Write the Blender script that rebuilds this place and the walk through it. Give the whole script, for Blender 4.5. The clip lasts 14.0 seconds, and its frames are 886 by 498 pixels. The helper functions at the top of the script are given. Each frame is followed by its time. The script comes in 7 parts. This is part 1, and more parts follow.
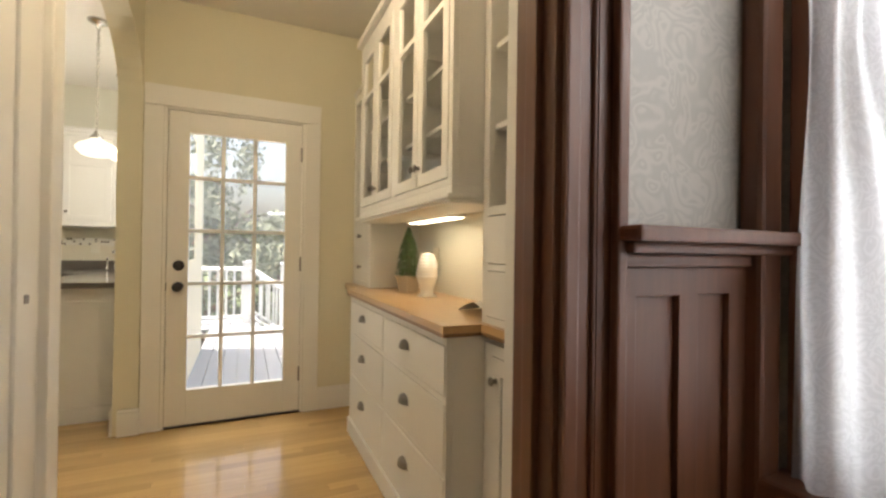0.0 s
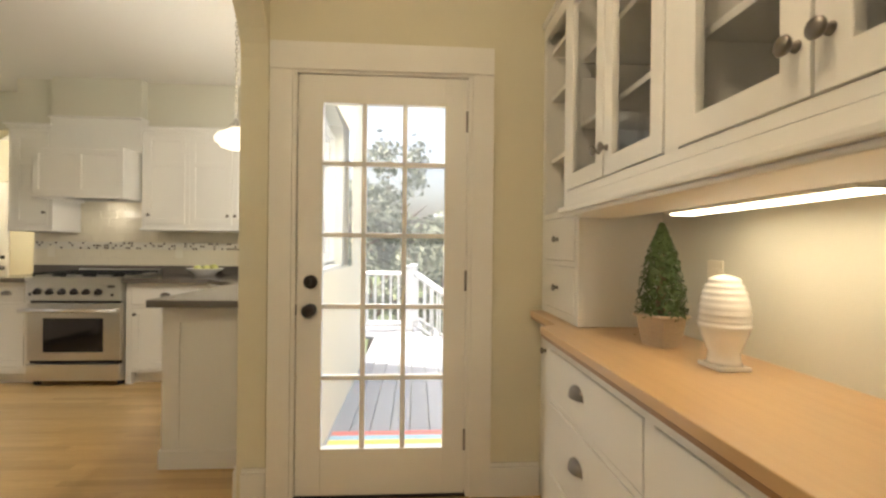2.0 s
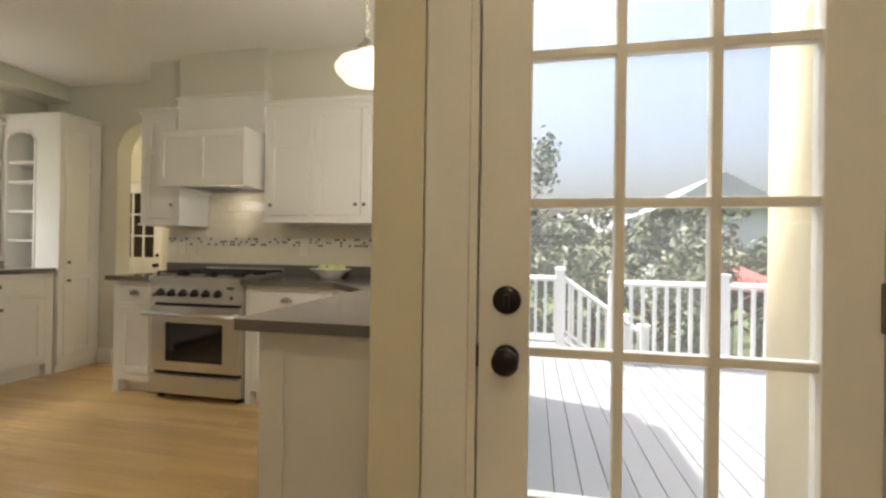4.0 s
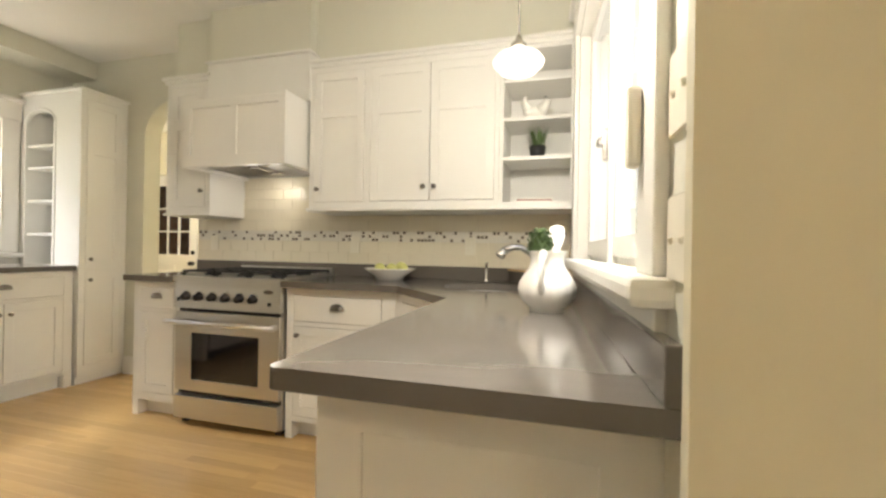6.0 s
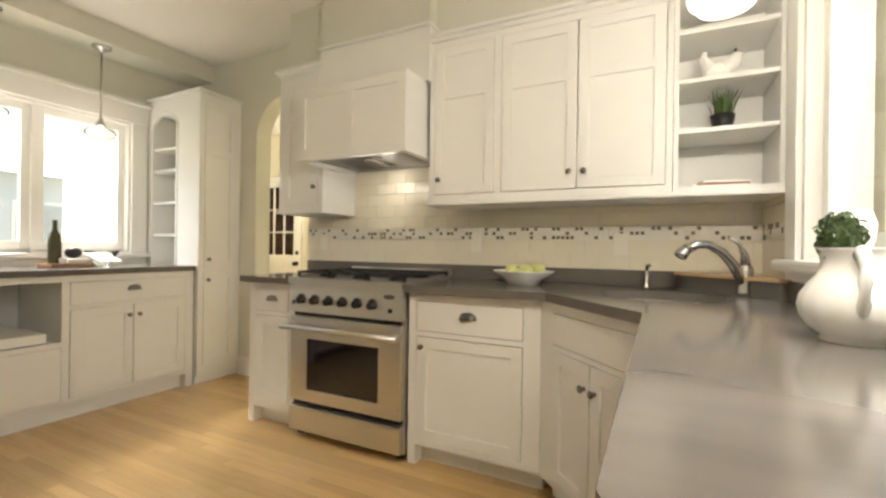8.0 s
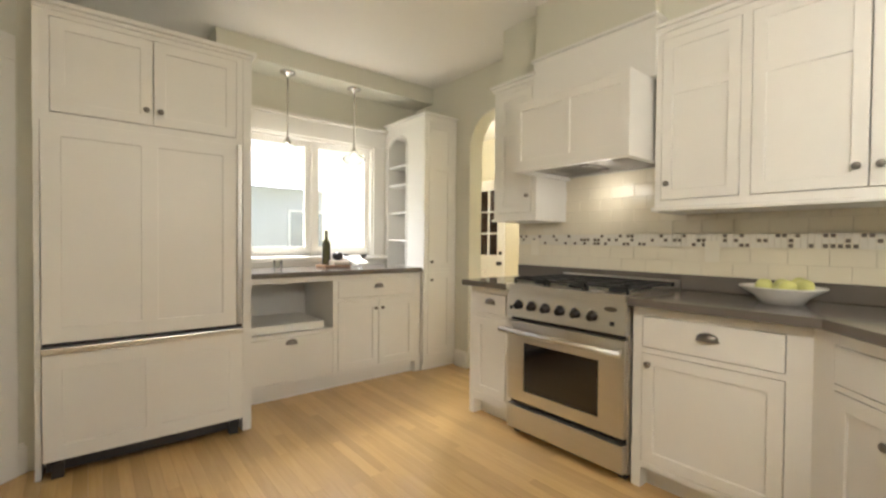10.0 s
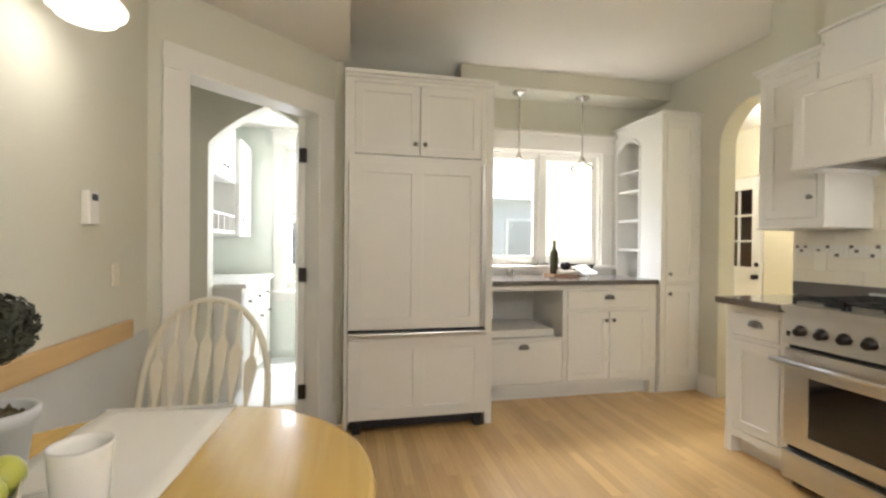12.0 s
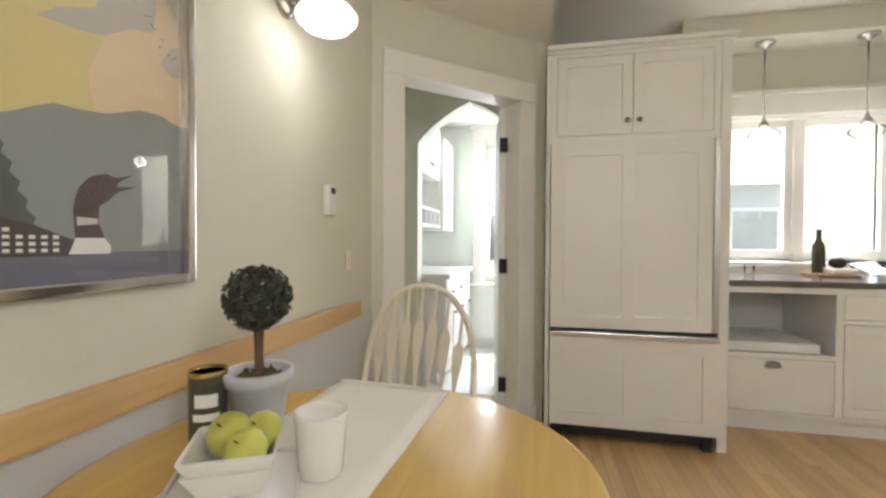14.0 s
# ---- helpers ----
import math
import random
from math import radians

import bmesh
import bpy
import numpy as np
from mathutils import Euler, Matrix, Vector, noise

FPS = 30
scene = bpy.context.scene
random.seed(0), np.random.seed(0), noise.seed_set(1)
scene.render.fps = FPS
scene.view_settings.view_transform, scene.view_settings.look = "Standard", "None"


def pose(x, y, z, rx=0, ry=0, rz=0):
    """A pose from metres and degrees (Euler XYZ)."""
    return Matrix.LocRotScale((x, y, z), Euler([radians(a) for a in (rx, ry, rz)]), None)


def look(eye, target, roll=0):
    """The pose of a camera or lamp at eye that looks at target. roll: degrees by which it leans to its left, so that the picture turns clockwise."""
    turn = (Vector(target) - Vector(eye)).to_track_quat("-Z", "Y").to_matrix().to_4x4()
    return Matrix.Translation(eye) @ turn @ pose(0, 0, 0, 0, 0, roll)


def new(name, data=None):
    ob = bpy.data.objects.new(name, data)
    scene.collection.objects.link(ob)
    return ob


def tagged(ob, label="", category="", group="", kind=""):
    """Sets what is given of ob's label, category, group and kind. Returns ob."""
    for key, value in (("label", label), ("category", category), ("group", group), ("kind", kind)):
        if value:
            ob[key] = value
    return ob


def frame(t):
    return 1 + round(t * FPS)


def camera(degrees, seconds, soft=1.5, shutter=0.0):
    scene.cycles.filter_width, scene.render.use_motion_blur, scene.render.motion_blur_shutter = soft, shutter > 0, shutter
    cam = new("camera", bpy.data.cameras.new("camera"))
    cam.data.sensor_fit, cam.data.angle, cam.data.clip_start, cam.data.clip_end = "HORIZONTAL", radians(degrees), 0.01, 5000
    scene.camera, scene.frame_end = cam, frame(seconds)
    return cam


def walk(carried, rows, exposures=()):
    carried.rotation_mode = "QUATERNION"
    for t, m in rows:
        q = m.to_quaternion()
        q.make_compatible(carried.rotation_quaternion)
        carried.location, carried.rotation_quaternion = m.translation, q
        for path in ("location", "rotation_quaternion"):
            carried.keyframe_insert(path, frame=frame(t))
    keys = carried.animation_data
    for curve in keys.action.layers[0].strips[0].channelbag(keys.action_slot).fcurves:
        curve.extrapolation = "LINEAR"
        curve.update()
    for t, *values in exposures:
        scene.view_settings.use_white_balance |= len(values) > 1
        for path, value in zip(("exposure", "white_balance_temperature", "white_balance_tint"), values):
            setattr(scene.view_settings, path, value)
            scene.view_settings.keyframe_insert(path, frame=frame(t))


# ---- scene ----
cam = camera(90.9, 14.0, soft=2.5)
PATH = [
    (0, (0.157, 0.485, 1.147), (0.982, 2.307, 1.157), 0.8),
    (0.5, (0.245, 0.764, 1.185), (0.923, 2.646, 1.193), 0.8),
    (1, (0.284, 1.043, 1.206), (0.818, 2.971, 1.214), 0.8),
    (1.5, (0.308, 1.316, 1.191), (0.618, 3.292, 1.191), 0.7),
    (2, (0.269, 1.604, 1.195), (0.392, 3.6, 1.195), 0.6),
    (2.5, (0.214, 1.905, 1.168), (0.168, 3.905, 1.174), 0.8),
    (3, (0.095, 2.182, 1.161), (-0.11, 4.171, 1.159), 0.7),
    (3.5, (-0.044, 2.441, 1.161), (-0.358, 4.416, 1.166), 0.7),
    (4, (-0.173, 2.691, 1.145), (-0.576, 4.65, 1.151), 0.8),
    (4.2, (-0.224, 2.777, 1.153), (-0.66, 4.729, 1.154), 0.8),
    (6.5, (-0.785, 3.424, 1.103), (-1.366, 5.337, 1.109), 0.9),
    (7, (-0.924, 3.502, 1.107), (-1.563, 5.397, 1.114), 0.8),
    (7.5, (-1.016, 3.574, 1.099), (-1.76, 5.43, 1.107), 0.9),
    (8, (-1.08, 3.596, 1.097), (-1.966, 5.389, 1.097), 0.8),
    (8.2, (-1.09, 3.592, 1.095), (-2.048, 5.347, 1.094), 0.7),
    (10.3, (-1.174, 3.449, 1.181), (-2.812, 4.595, 1.157), 0.5),
    (10.5, (-1.17, 3.434, 1.176), (-2.864, 4.496, 1.163), 0.5),
    (11, (-1.162, 3.405, 1.2), (-2.978, 4.243, 1.182), 0.5),
    (11.5, (-1.179, 3.354, 1.208), (-3.078, 3.982, 1.193), 0.5),
    (12, (-1.181, 3.306, 1.205), (-3.137, 3.724, 1.19), 0.5),
    (12.5, (-1.176, 3.262, 1.203), (-3.166, 3.463, 1.185), 0.4),
    (13, (-1.175, 3.255, 1.181), (-3.175, 3.227, 1.172), 0.3),
    (13.5, (-1.197, 3.231, 1.194), (-3.183, 2.998, 1.159), 0.4),
    (14, (-1.326, 3.239, 1.164), (-3.278, 2.804, 1.13), 0.3),
]
walk(cam, [(t, look(eye, target, roll)) for t, eye, target, roll in PATH], [(0.0, 2.25, 6600, 10), (2.0, 2.27, 6600, 10), (3.0, 2.2, 6550, 10), (3.5, 2.08, 6500, 10), (4.2, 1.88, 6450, 10), (6.4, 2.62, 6450, 10), (7.2, 2.5, 6450, 10), (8.2, 2.5, 6450, 10), (10.3, 2.5, 6250, 11), (12.0, 2.5, 6000, 12), (13.0, 2.42, 5900, 12.5), (14.0, 2.46, 5850, 13)])

# ---- world and lights ----
world = bpy.data.worlds.new("sky")
scene.world = world
world.use_nodes = True
SKY = world.node_tree.nodes.new("ShaderNodeTexSky")
SKY.sky_type, SKY.sun_disc = "NISHITA", False
SKY.dust_density, SKY.air_density = 9.0, 1.2
SKY.sun_elevation, SKY.sun_rotation = radians(72), radians(-72)
world.node_tree.links.new(SKY.outputs[0], world.node_tree.nodes["Background"].inputs[0])
world.node_tree.nodes["Background"].inputs[1].default_value = 0.09


def lamp(name, kind, m, energy, colour, size=0.1, size_y=0.0):
    data = bpy.data.lights.new(name, kind)
    data.energy, data.color = energy, colour
    if kind == "AREA":
        data.shape, data.size, data.size_y = "RECTANGLE", size, size_y or size
    elif kind == "SUN":
        data.angle = size
    else:
        data.shadow_soft_size = size
    ob = new(name, data)
    ob.matrix_world = m
    return ob


DAY, WARM, PANTRY = (0.985, 0.985, 0.99), (1.0, 0.92, 0.80), (1.0, 0.80, 0.54)
lamp("sun", "SUN", look((-3.1, 1.0, 10), (0, 0, 0)), 2.0, (1.0, 0.95, 0.86), radians(0.5))
lamp("east_window_sky", "AREA", look((0.10, 4.95, 3.2), (-2.3, 4.7, 0.3)), 11, DAY, 1.6, 0.8)
lamp("west_window_sky", "AREA", look((-5.9, 5.07, 3.0), (-3.4, 4.9, 0.2)), 52, DAY, 1.4, 0.8)
lamp("deck_door_sky", "AREA", look((0.11, 4.2, 2.4), (0.11, 2.2, 0.0)), 4.2, DAY, 0.7, 0.4)
lamp("dining_window_sky", "AREA", look((1.48, 0.42, 1.48), (0.0, 0.5, 1.2)), 7.8, DAY, 1.1, 1.6)
lamp("utility_window_sky", "AREA", look((-6.16, 2.93, 1.5), (-4.5, 2.8, 1.0)), 8, DAY, 0.58, 1.4)

# ---- materials ----


def mat(name, colour, rough=0.5, metal=0.0, vary=0.06, scale=6.0, bump=0.0, bump_scale=60.0, coat=0.0, stretch=(1, 1, 1), spec=0.5):
    m = bpy.data.materials.new(name)
    m.use_nodes = True
    nt = m.node_tree
    b = nt.nodes["Principled BSDF"]
    b.inputs["Roughness"].default_value, b.inputs["Metallic"].default_value = rough, metal
    b.inputs["Coat Weight"].default_value = coat
    b.inputs["Specular IOR Level"].default_value = spec
    tc = nt.nodes.new("ShaderNodeTexCoord")
    mp = nt.nodes.new("ShaderNodeMapping")
    mp.inputs["Scale"].default_value = stretch
    nt.links.new(tc.outputs["Object"], mp.inputs[0])
    n1 = nt.nodes.new("ShaderNodeTexNoise")
    n1.inputs["Scale"].default_value, n1.inputs["Detail"].default_value = scale, 5
    nt.links.new(mp.outputs[0], n1.inputs[0])
    ramp = nt.nodes.new("ShaderNodeMix")
    ramp.data_type = "RGBA"
    ramp.inputs["A"].default_value = tuple(c * (1 - vary) for c in colour) + (1,)
    ramp.inputs["B"].default_value = tuple(min(1, c * (1 + vary)) for c in colour) + (1,)
    nt.links.new(n1.outputs[0], ramp.inputs["Factor"])
    nt.links.new(ramp.outputs["Result"], b.inputs["Base Color"])
    rr = nt.nodes.new("ShaderNodeMapRange")
    rr.inputs["To Min"].default_value, rr.inputs["To Max"].default_value = max(0.02, rough * 0.85), min(1, rough * 1.15)
    nt.links.new(n1.outputs[0], rr.inputs["Value"])
    nt.links.new(rr.outputs[0], b.inputs["Roughness"])
    if bump:
        n2 = nt.nodes.new("ShaderNodeTexNoise")
        n2.inputs["Scale"].default_value, n2.inputs["Detail"].default_value = bump_scale, 6
        nt.links.new(mp.outputs[0], n2.inputs[0])
        bp = nt.nodes.new("ShaderNodeBump")
        bp.inputs["Strength"].default_value, bp.inputs["Distance"].default_value = bump, 0.004
        nt.links.new(n2.outputs[0], bp.inputs["Height"])
        nt.links.new(bp.outputs[0], b.inputs["Normal"])
    return m


def wood(name, dark, light, rough=0.35, grain=9.0, axis=0, coat=0.2, per_piece=0.0):
    """Wood with a grain along one axis; per_piece shifts the tone from piece to piece."""
    m = mat(name, light, rough, 0, 0.0, coat=coat)
    nt = m.node_tree
    b = nt.nodes["Principled BSDF"]
    tc = nt.nodes.new("ShaderNodeTexCoord")
    mp = nt.nodes.new("ShaderNodeMapping")
    st = [1.0, 1.0, 1.0]
    st[axis] = 0.06
    mp.inputs["Scale"].default_value = st
    info = nt.nodes.new("ShaderNodeObjectInfo")
    off = nt.nodes.new("ShaderNodeVectorMath")
    off.operation = "SCALE"
    off.inputs[0].default_value = (7, 13, 5)
    nt.links.new(info.outputs["Random"], off.inputs["Scale"])
    add = nt.nodes.new("ShaderNodeVectorMath")
    nt.links.new(tc.outputs["Object"], add.inputs[0])
    nt.links.new(off.outputs[0], add.inputs[1])
    nt.links.new(add.outputs[0], mp.inputs[0])
    n = nt.nodes.new("ShaderNodeTexNoise")
    n.inputs["Scale"].default_value, n.inputs["Detail"].default_value, n.inputs["Distortion"].default_value = grain * 8, 6, 0.6
    nt.links.new(mp.outputs[0], n.inputs[0])
    mix = nt.nodes.new("ShaderNodeMix")
    mix.data_type = "RGBA"
    mix.inputs["A"].default_value, mix.inputs["B"].default_value = (*dark, 1), (*light, 1)
    nt.links.new(n.outputs[0], mix.inputs["Factor"])
    hsv = nt.nodes.new("ShaderNodeHueSaturation")
    rng = nt.nodes.new("ShaderNodeMapRange")
    rng.inputs["To Min"].default_value, rng.inputs["To Max"].default_value = 1 - per_piece, 1 + per_piece
    geo = nt.nodes.new("ShaderNodeNewGeometry")
    tot = nt.nodes.new("ShaderNodeMath")
    tot.operation = "ADD"
    frac = nt.nodes.new("ShaderNodeMath")
    frac.operation = "FRACT"
    nt.links.new(info.outputs["Random"], tot.inputs[0])
    nt.links.new(geo.outputs["Random Per Island"], tot.inputs[1])
    nt.links.new(tot.outputs[0], frac.inputs[0])
    nt.links.new(frac.outputs[0], rng.inputs["Value"])
    nt.links.new(rng.outputs[0], hsv.inputs["Value"])
    nt.links.new(mix.outputs["Result"], hsv.inputs["Color"])
    nt.links.new(hsv.outputs[0], b.inputs["Base Color"])
    bp = nt.nodes.new("ShaderNodeBump")
    bp.inputs["Strength"].default_value, bp.inputs["Distance"].default_value = 0.12, 0.002
    nt.links.new(n.outputs[0], bp.inputs["Height"])
    nt.links.new(bp.outputs[0], b.inputs["Normal"])
    return m


def glass(name, tint=(1, 1, 1), rough=0.0, ior=1.45):
    m = bpy.data.materials.new(name)
    m.use_nodes = True
    nt = m.node_tree
    nt.nodes.remove(nt.nodes["Principled BSDF"])
    tr, gl, mx, fr = (nt.nodes.new(k) for k in ("ShaderNodeBsdfTransparent", "ShaderNodeBsdfGlossy", "ShaderNodeMixShader", "ShaderNodeFresnel"))
    tr.inputs[0].default_value = (*tint, 1)
    gl.inputs["Roughness"].default_value = rough
    fr.inputs[0].default_value = ior
    nt.links.new(fr.outputs[0], mx.inputs[0])
    nt.links.new(tr.outputs[0], mx.inputs[1])
    nt.links.new(gl.outputs[0], mx.inputs[2])
    nt.links.new(mx.outputs[0], nt.nodes["Material Output"].inputs[0])
    return m


def glow(name, colour, strength, base=(0.9, 0.88, 0.82)):
    m = mat(name, base, 0.25, vary=0.02)
    b = m.node_tree.nodes["Principled BSDF"]
    b.inputs["Emission Color"].default_value, b.inputs["Emission Strength"].default_value = (*colour, 1), strength
    return m


PAINT = mat("white_cabinet_paint", (0.80, 0.785, 0.74), 0.38, vary=0.025, scale=3, bump=0.03, bump_scale=25)
TRIM = mat("white_trim_paint", (0.80, 0.78, 0.725), 0.42, vary=0.03, scale=4, bump=0.03, bump_scale=30)
SAGE = mat("pale_sage_wall_paint", (0.675, 0.66, 0.56), 0.75, vary=0.03, scale=2, bump=0.06, bump_scale=140)
CREAM = mat("cream_wall_paint", (0.70, 0.655, 0.50), 0.75, vary=0.03, scale=2, bump=0.06, bump_scale=140)
CEIL = mat("ceiling_paint", (0.80, 0.775, 0.715), 0.85, vary=0.02, scale=2, bump=0.04, bump_scale=120)
MINT = mat("mint_wall_paint", (0.74, 0.77, 0.70), 0.75, vary=0.03, bump=0.05, bump_scale=140)
BLUEGREY = mat("blue_grey_wall_paint", (0.60, 0.61, 0.60), 0.7, vary=0.03, bump=0.05, bump_scale=140)
STONE = mat("grey_soapstone", (0.145, 0.128, 0.110), 0.14, vary=0.24, scale=4.5, bump=0.012, bump_scale=30, stretch=(0.5, 2.0, 1), spec=0.6)
STEEL = mat("brushed_stainless", (0.66, 0.64, 0.60), 0.34, 1.0, 0.06, 40, 0.03, 200, stretch=(0.05, 1, 1))
HOODSTEEL = mat("dark_stainless", (0.34, 0.32, 0.29), 0.3, 1.0, 0.08, 40, 0.03, 200, stretch=(0.05, 1, 1))
CHROME = mat("satin_nickel", (0.55, 0.53, 0.50), 0.22, 1.0, 0.05, 20)
PEWTER = mat("dark_pewter", (0.23, 0.21, 0.19), 0.32, 1.0, 0.1, 30)
BRONZE = mat("oil_rubbed_bronze", (0.035, 0.03, 0.028), 0.3, 0.8, 0.15, 40)
IRON = mat("cast_iron", (0.03, 0.03, 0.03), 0.55, 0.3, 0.1, 60, 0.1, 200)
BLACK = mat("black_rubber", (0.015, 0.015, 0.015), 0.5)
OVENGLASS = mat("dark_oven_glass", (0.012, 0.010, 0.010), 0.06, vary=0.1, spec=0.7)
MAPLE = wood("maple_counter", (0.52, 0.32, 0.15), (0.66, 0.44, 0.22), 0.3, 5, 1, 0.3)
WALNUT_EDGE = wood("counter_edge_wood", (0.24, 0.13, 0.06), (0.38, 0.22, 0.11), 0.35, 6, 1)
OAK = wood("oak_floor", (0.48, 0.30, 0.115), (0.64, 0.43, 0.185), 0.22, 7, 0, 0.4, 0.12)
TABLEWOOD = wood("honey_oak_table", (0.55, 0.35, 0.09), (0.69, 0.48, 0.145), 0.22, 5, 0, 0.4)
RAILWOOD = wood("honey_oak_rail", (0.54, 0.34, 0.135), (0.67, 0.455, 0.20), 0.4, 6, 0)
DARKWOOD = wood("dark_stained_fir", (0.085, 0.031, 0.014), (0.20, 0.077, 0.035), 0.45, 5, 2, 0.06)
CHAIRPAINT = mat("cream_chair_paint", (0.78, 0.73, 0.60), 0.4, vary=0.03)
TILE = mat("cream_glazed_tile", (0.80, 0.735, 0.58), 0.14, vary=0.04, scale=5, spec=0.6)
GROUT = mat("pale_grout", (0.77, 0.70, 0.55), 0.8)
MOS_W = mat("white_mosaic_tile", (0.80, 0.76, 0.66), 0.18, vary=0.06)
MOS_D = mat("slate_mosaic_tile", (0.17, 0.14, 0.115), 0.22, vary=0.45, scale=25)
PORCELAIN = mat("white_glazed_ceramic", (0.84, 0.82, 0.77), 0.16, vary=0.02, bump=0.02, bump_scale=12, spec=0.6)
PLATE = mat("ivory_plastic_plate", (0.80, 0.75, 0.62), 0.35, vary=0.01)
LINEN = mat("off_white_linen", (0.80, 0.77, 0.70), 0.85, vary=0.04, bump=0.2, bump_scale=400)
PAPER = mat("printed_paper", (0.84, 0.82, 0.76), 0.7, vary=0.06, scale=25)
LEAF_G = mat("green_leaf", (0.055, 0.095, 0.022), 0.5, vary=0.5, scale=30)
LEAF_D = mat("dark_preserved_leaf", (0.045, 0.05, 0.03), 0.55, vary=0.5, scale=30)
LEAF_T = mat("tree_leaf", (0.16, 0.18, 0.11), 0.6, vary=0.5, scale=2)
BARK = mat("brown_bark", (0.16, 0.09, 0.06), 0.8, vary=0.3, scale=30, bump=0.4, bump_scale=80)
SOIL = mat("dry_moss", (0.13, 0.10, 0.05), 0.9, vary=0.4, scale=60, bump=0.5, bump_scale=120)
ZINC = mat("whitewashed_clay", (0.56, 0.56, 0.57), 0.6, vary=0.12, scale=14, bump=0.1, bump_scale=60)
BASKET = mat("wicker_basket", (0.52, 0.42, 0.30), 0.7, vary=0.2, scale=60, bump=0.6, bump_scale=150, stretch=(1, 1, 4))
APPLE = mat("green_apple_skin", (0.55, 0.56, 0.10), 0.3, vary=0.15, scale=20)
PEAR = mat("green_pear_skin", (0.62, 0.62, 0.22), 0.35, vary=0.15, scale=20)
TIN = mat("olive_tin", (0.10, 0.10, 0.06), 0.35, 0.3, 0.1)
GOLD = mat("gold_tin_rim", (0.55, 0.43, 0.16), 0.25, 1.0)
WINE = mat("green_bottle_glass", (0.05, 0.045, 0.012), 0.08, spec=0.7)
SIDING = mat("cream_siding", (0.78, 0.70, 0.50), 0.7, vary=0.04)
GREYSIDING = mat("blue_grey_siding", (0.55, 0.57, 0.60), 0.7, vary=0.06)
BOUNCE = mat("pale_bounce", (0.40, 0.39, 0.37), 0.85, vary=0.08, scale=3)
YELLOWWALL = mat("yellow_stucco", (0.80, 0.755, 0.58), 0.8, vary=0.04, scale=2)
DECKWOOD = wood("grey_deck_board", (0.21, 0.22, 0.24), (0.28, 0.29, 0.31), 0.7, 4, 1, 0, 0.06)
WHITEPVC = mat("white_railing_paint", (0.82, 0.82, 0.81), 0.5, vary=0.02)
CABGLASS = glass("cabinet_glass")
HAZED = glass("hazed_door_glass")
# a milky film that puts veiling glare into the door panes
_nt = HAZED.node_tree
_o = _nt.nodes["Material Output"]
_s = _o.inputs[0].links[0].from_socket
_d, _x = _nt.nodes.new("ShaderNodeBsdfTranslucent"), _nt.nodes.new("ShaderNodeMixShader")
_d.inputs[0].default_value, _x.inputs[0].default_value = (0.92, 0.93, 0.95, 1), 0.13
_nt.links.new(_s, _x.inputs[1])
_nt.links.new(_d.outputs[0], _x.inputs[2])
_nt.links.new(_x.outputs[0], _o.inputs[0])
# window panes carry a fainter share of the same painted haze
CLEAR = HAZED.copy()
CLEAR.name = "window_glass"
CLEAR.node_tree.nodes[_x.name].inputs[0].default_value = 0.02
WALLPAPER = mat("silver_damask_wallpaper", (0.44, 0.405, 0.35), 0.5, vary=0.10, scale=5, bump=0.05, bump_scale=30)


def scrollwork(m, dark, light, size):
    """A damask: curling stems and leaves, two tones apart, over the paper's own mottling."""
    nt = m.node_tree
    b = nt.nodes["Principled BSDF"]
    tc = nt.nodes.new("ShaderNodeTexCoord")
    warp = nt.nodes.new("ShaderNodeTexNoise")
    warp.inputs["Scale"].default_value, warp.inputs["Detail"].default_value = 7.0, 1.5
    mixv = nt.nodes.new("ShaderNodeMix")
    mixv.data_type = "VECTOR"
    mixv.inputs["Factor"].default_value = 0.22
    vor = nt.nodes.new("ShaderNodeTexVoronoi")
    vor.feature = "SMOOTH_F1"
    vor.inputs["Scale"].default_value = size
    wav = nt.nodes.new("ShaderNodeMath")
    wav.operation = "SINE"
    mul = nt.nodes.new("ShaderNodeMath")
    mul.operation = "MULTIPLY"
    mul.inputs[1].default_value = 21.0
    rng = nt.nodes.new("ShaderNodeMapRange")
    rng.inputs["From Min"].default_value, rng.inputs["From Max"].default_value = -0.9, 0.9
    mix = nt.nodes.new("ShaderNodeMix")
    mix.data_type, mix.blend_type = "RGBA", "MULTIPLY"
    tone = nt.nodes.new("ShaderNodeMix")
    tone.data_type = "RGBA"
    tone.inputs["A"].default_value, tone.inputs["B"].default_value = (dark,) * 3 + (1,), (light,) * 3 + (1,)
    mix.inputs["Factor"].default_value = 1.0
    nt.links.new(tc.outputs["Object"], warp.inputs[0])
    nt.links.new(tc.outputs["Object"], mixv.inputs["A"])
    nt.links.new(warp.outputs["Color"], mixv.inputs["B"])
    nt.links.new(mixv.outputs["Result"], vor.inputs["Vector"])
    nt.links.new(vor.outputs["Distance"], mul.inputs[0])
    nt.links.new(mul.outputs[0], wav.inputs[0])
    nt.links.new(wav.outputs[0], rng.inputs["Value"])
    nt.links.new(rng.outputs[0], tone.inputs["Factor"])
    old = b.inputs["Base Color"].links[0].from_socket
    nt.links.new(old, mix.inputs["A"])
    nt.links.new(tone.outputs["Result"], mix.inputs["B"])
    nt.links.new(mix.outputs["Result"], b.inputs["Base Color"])
    return rng


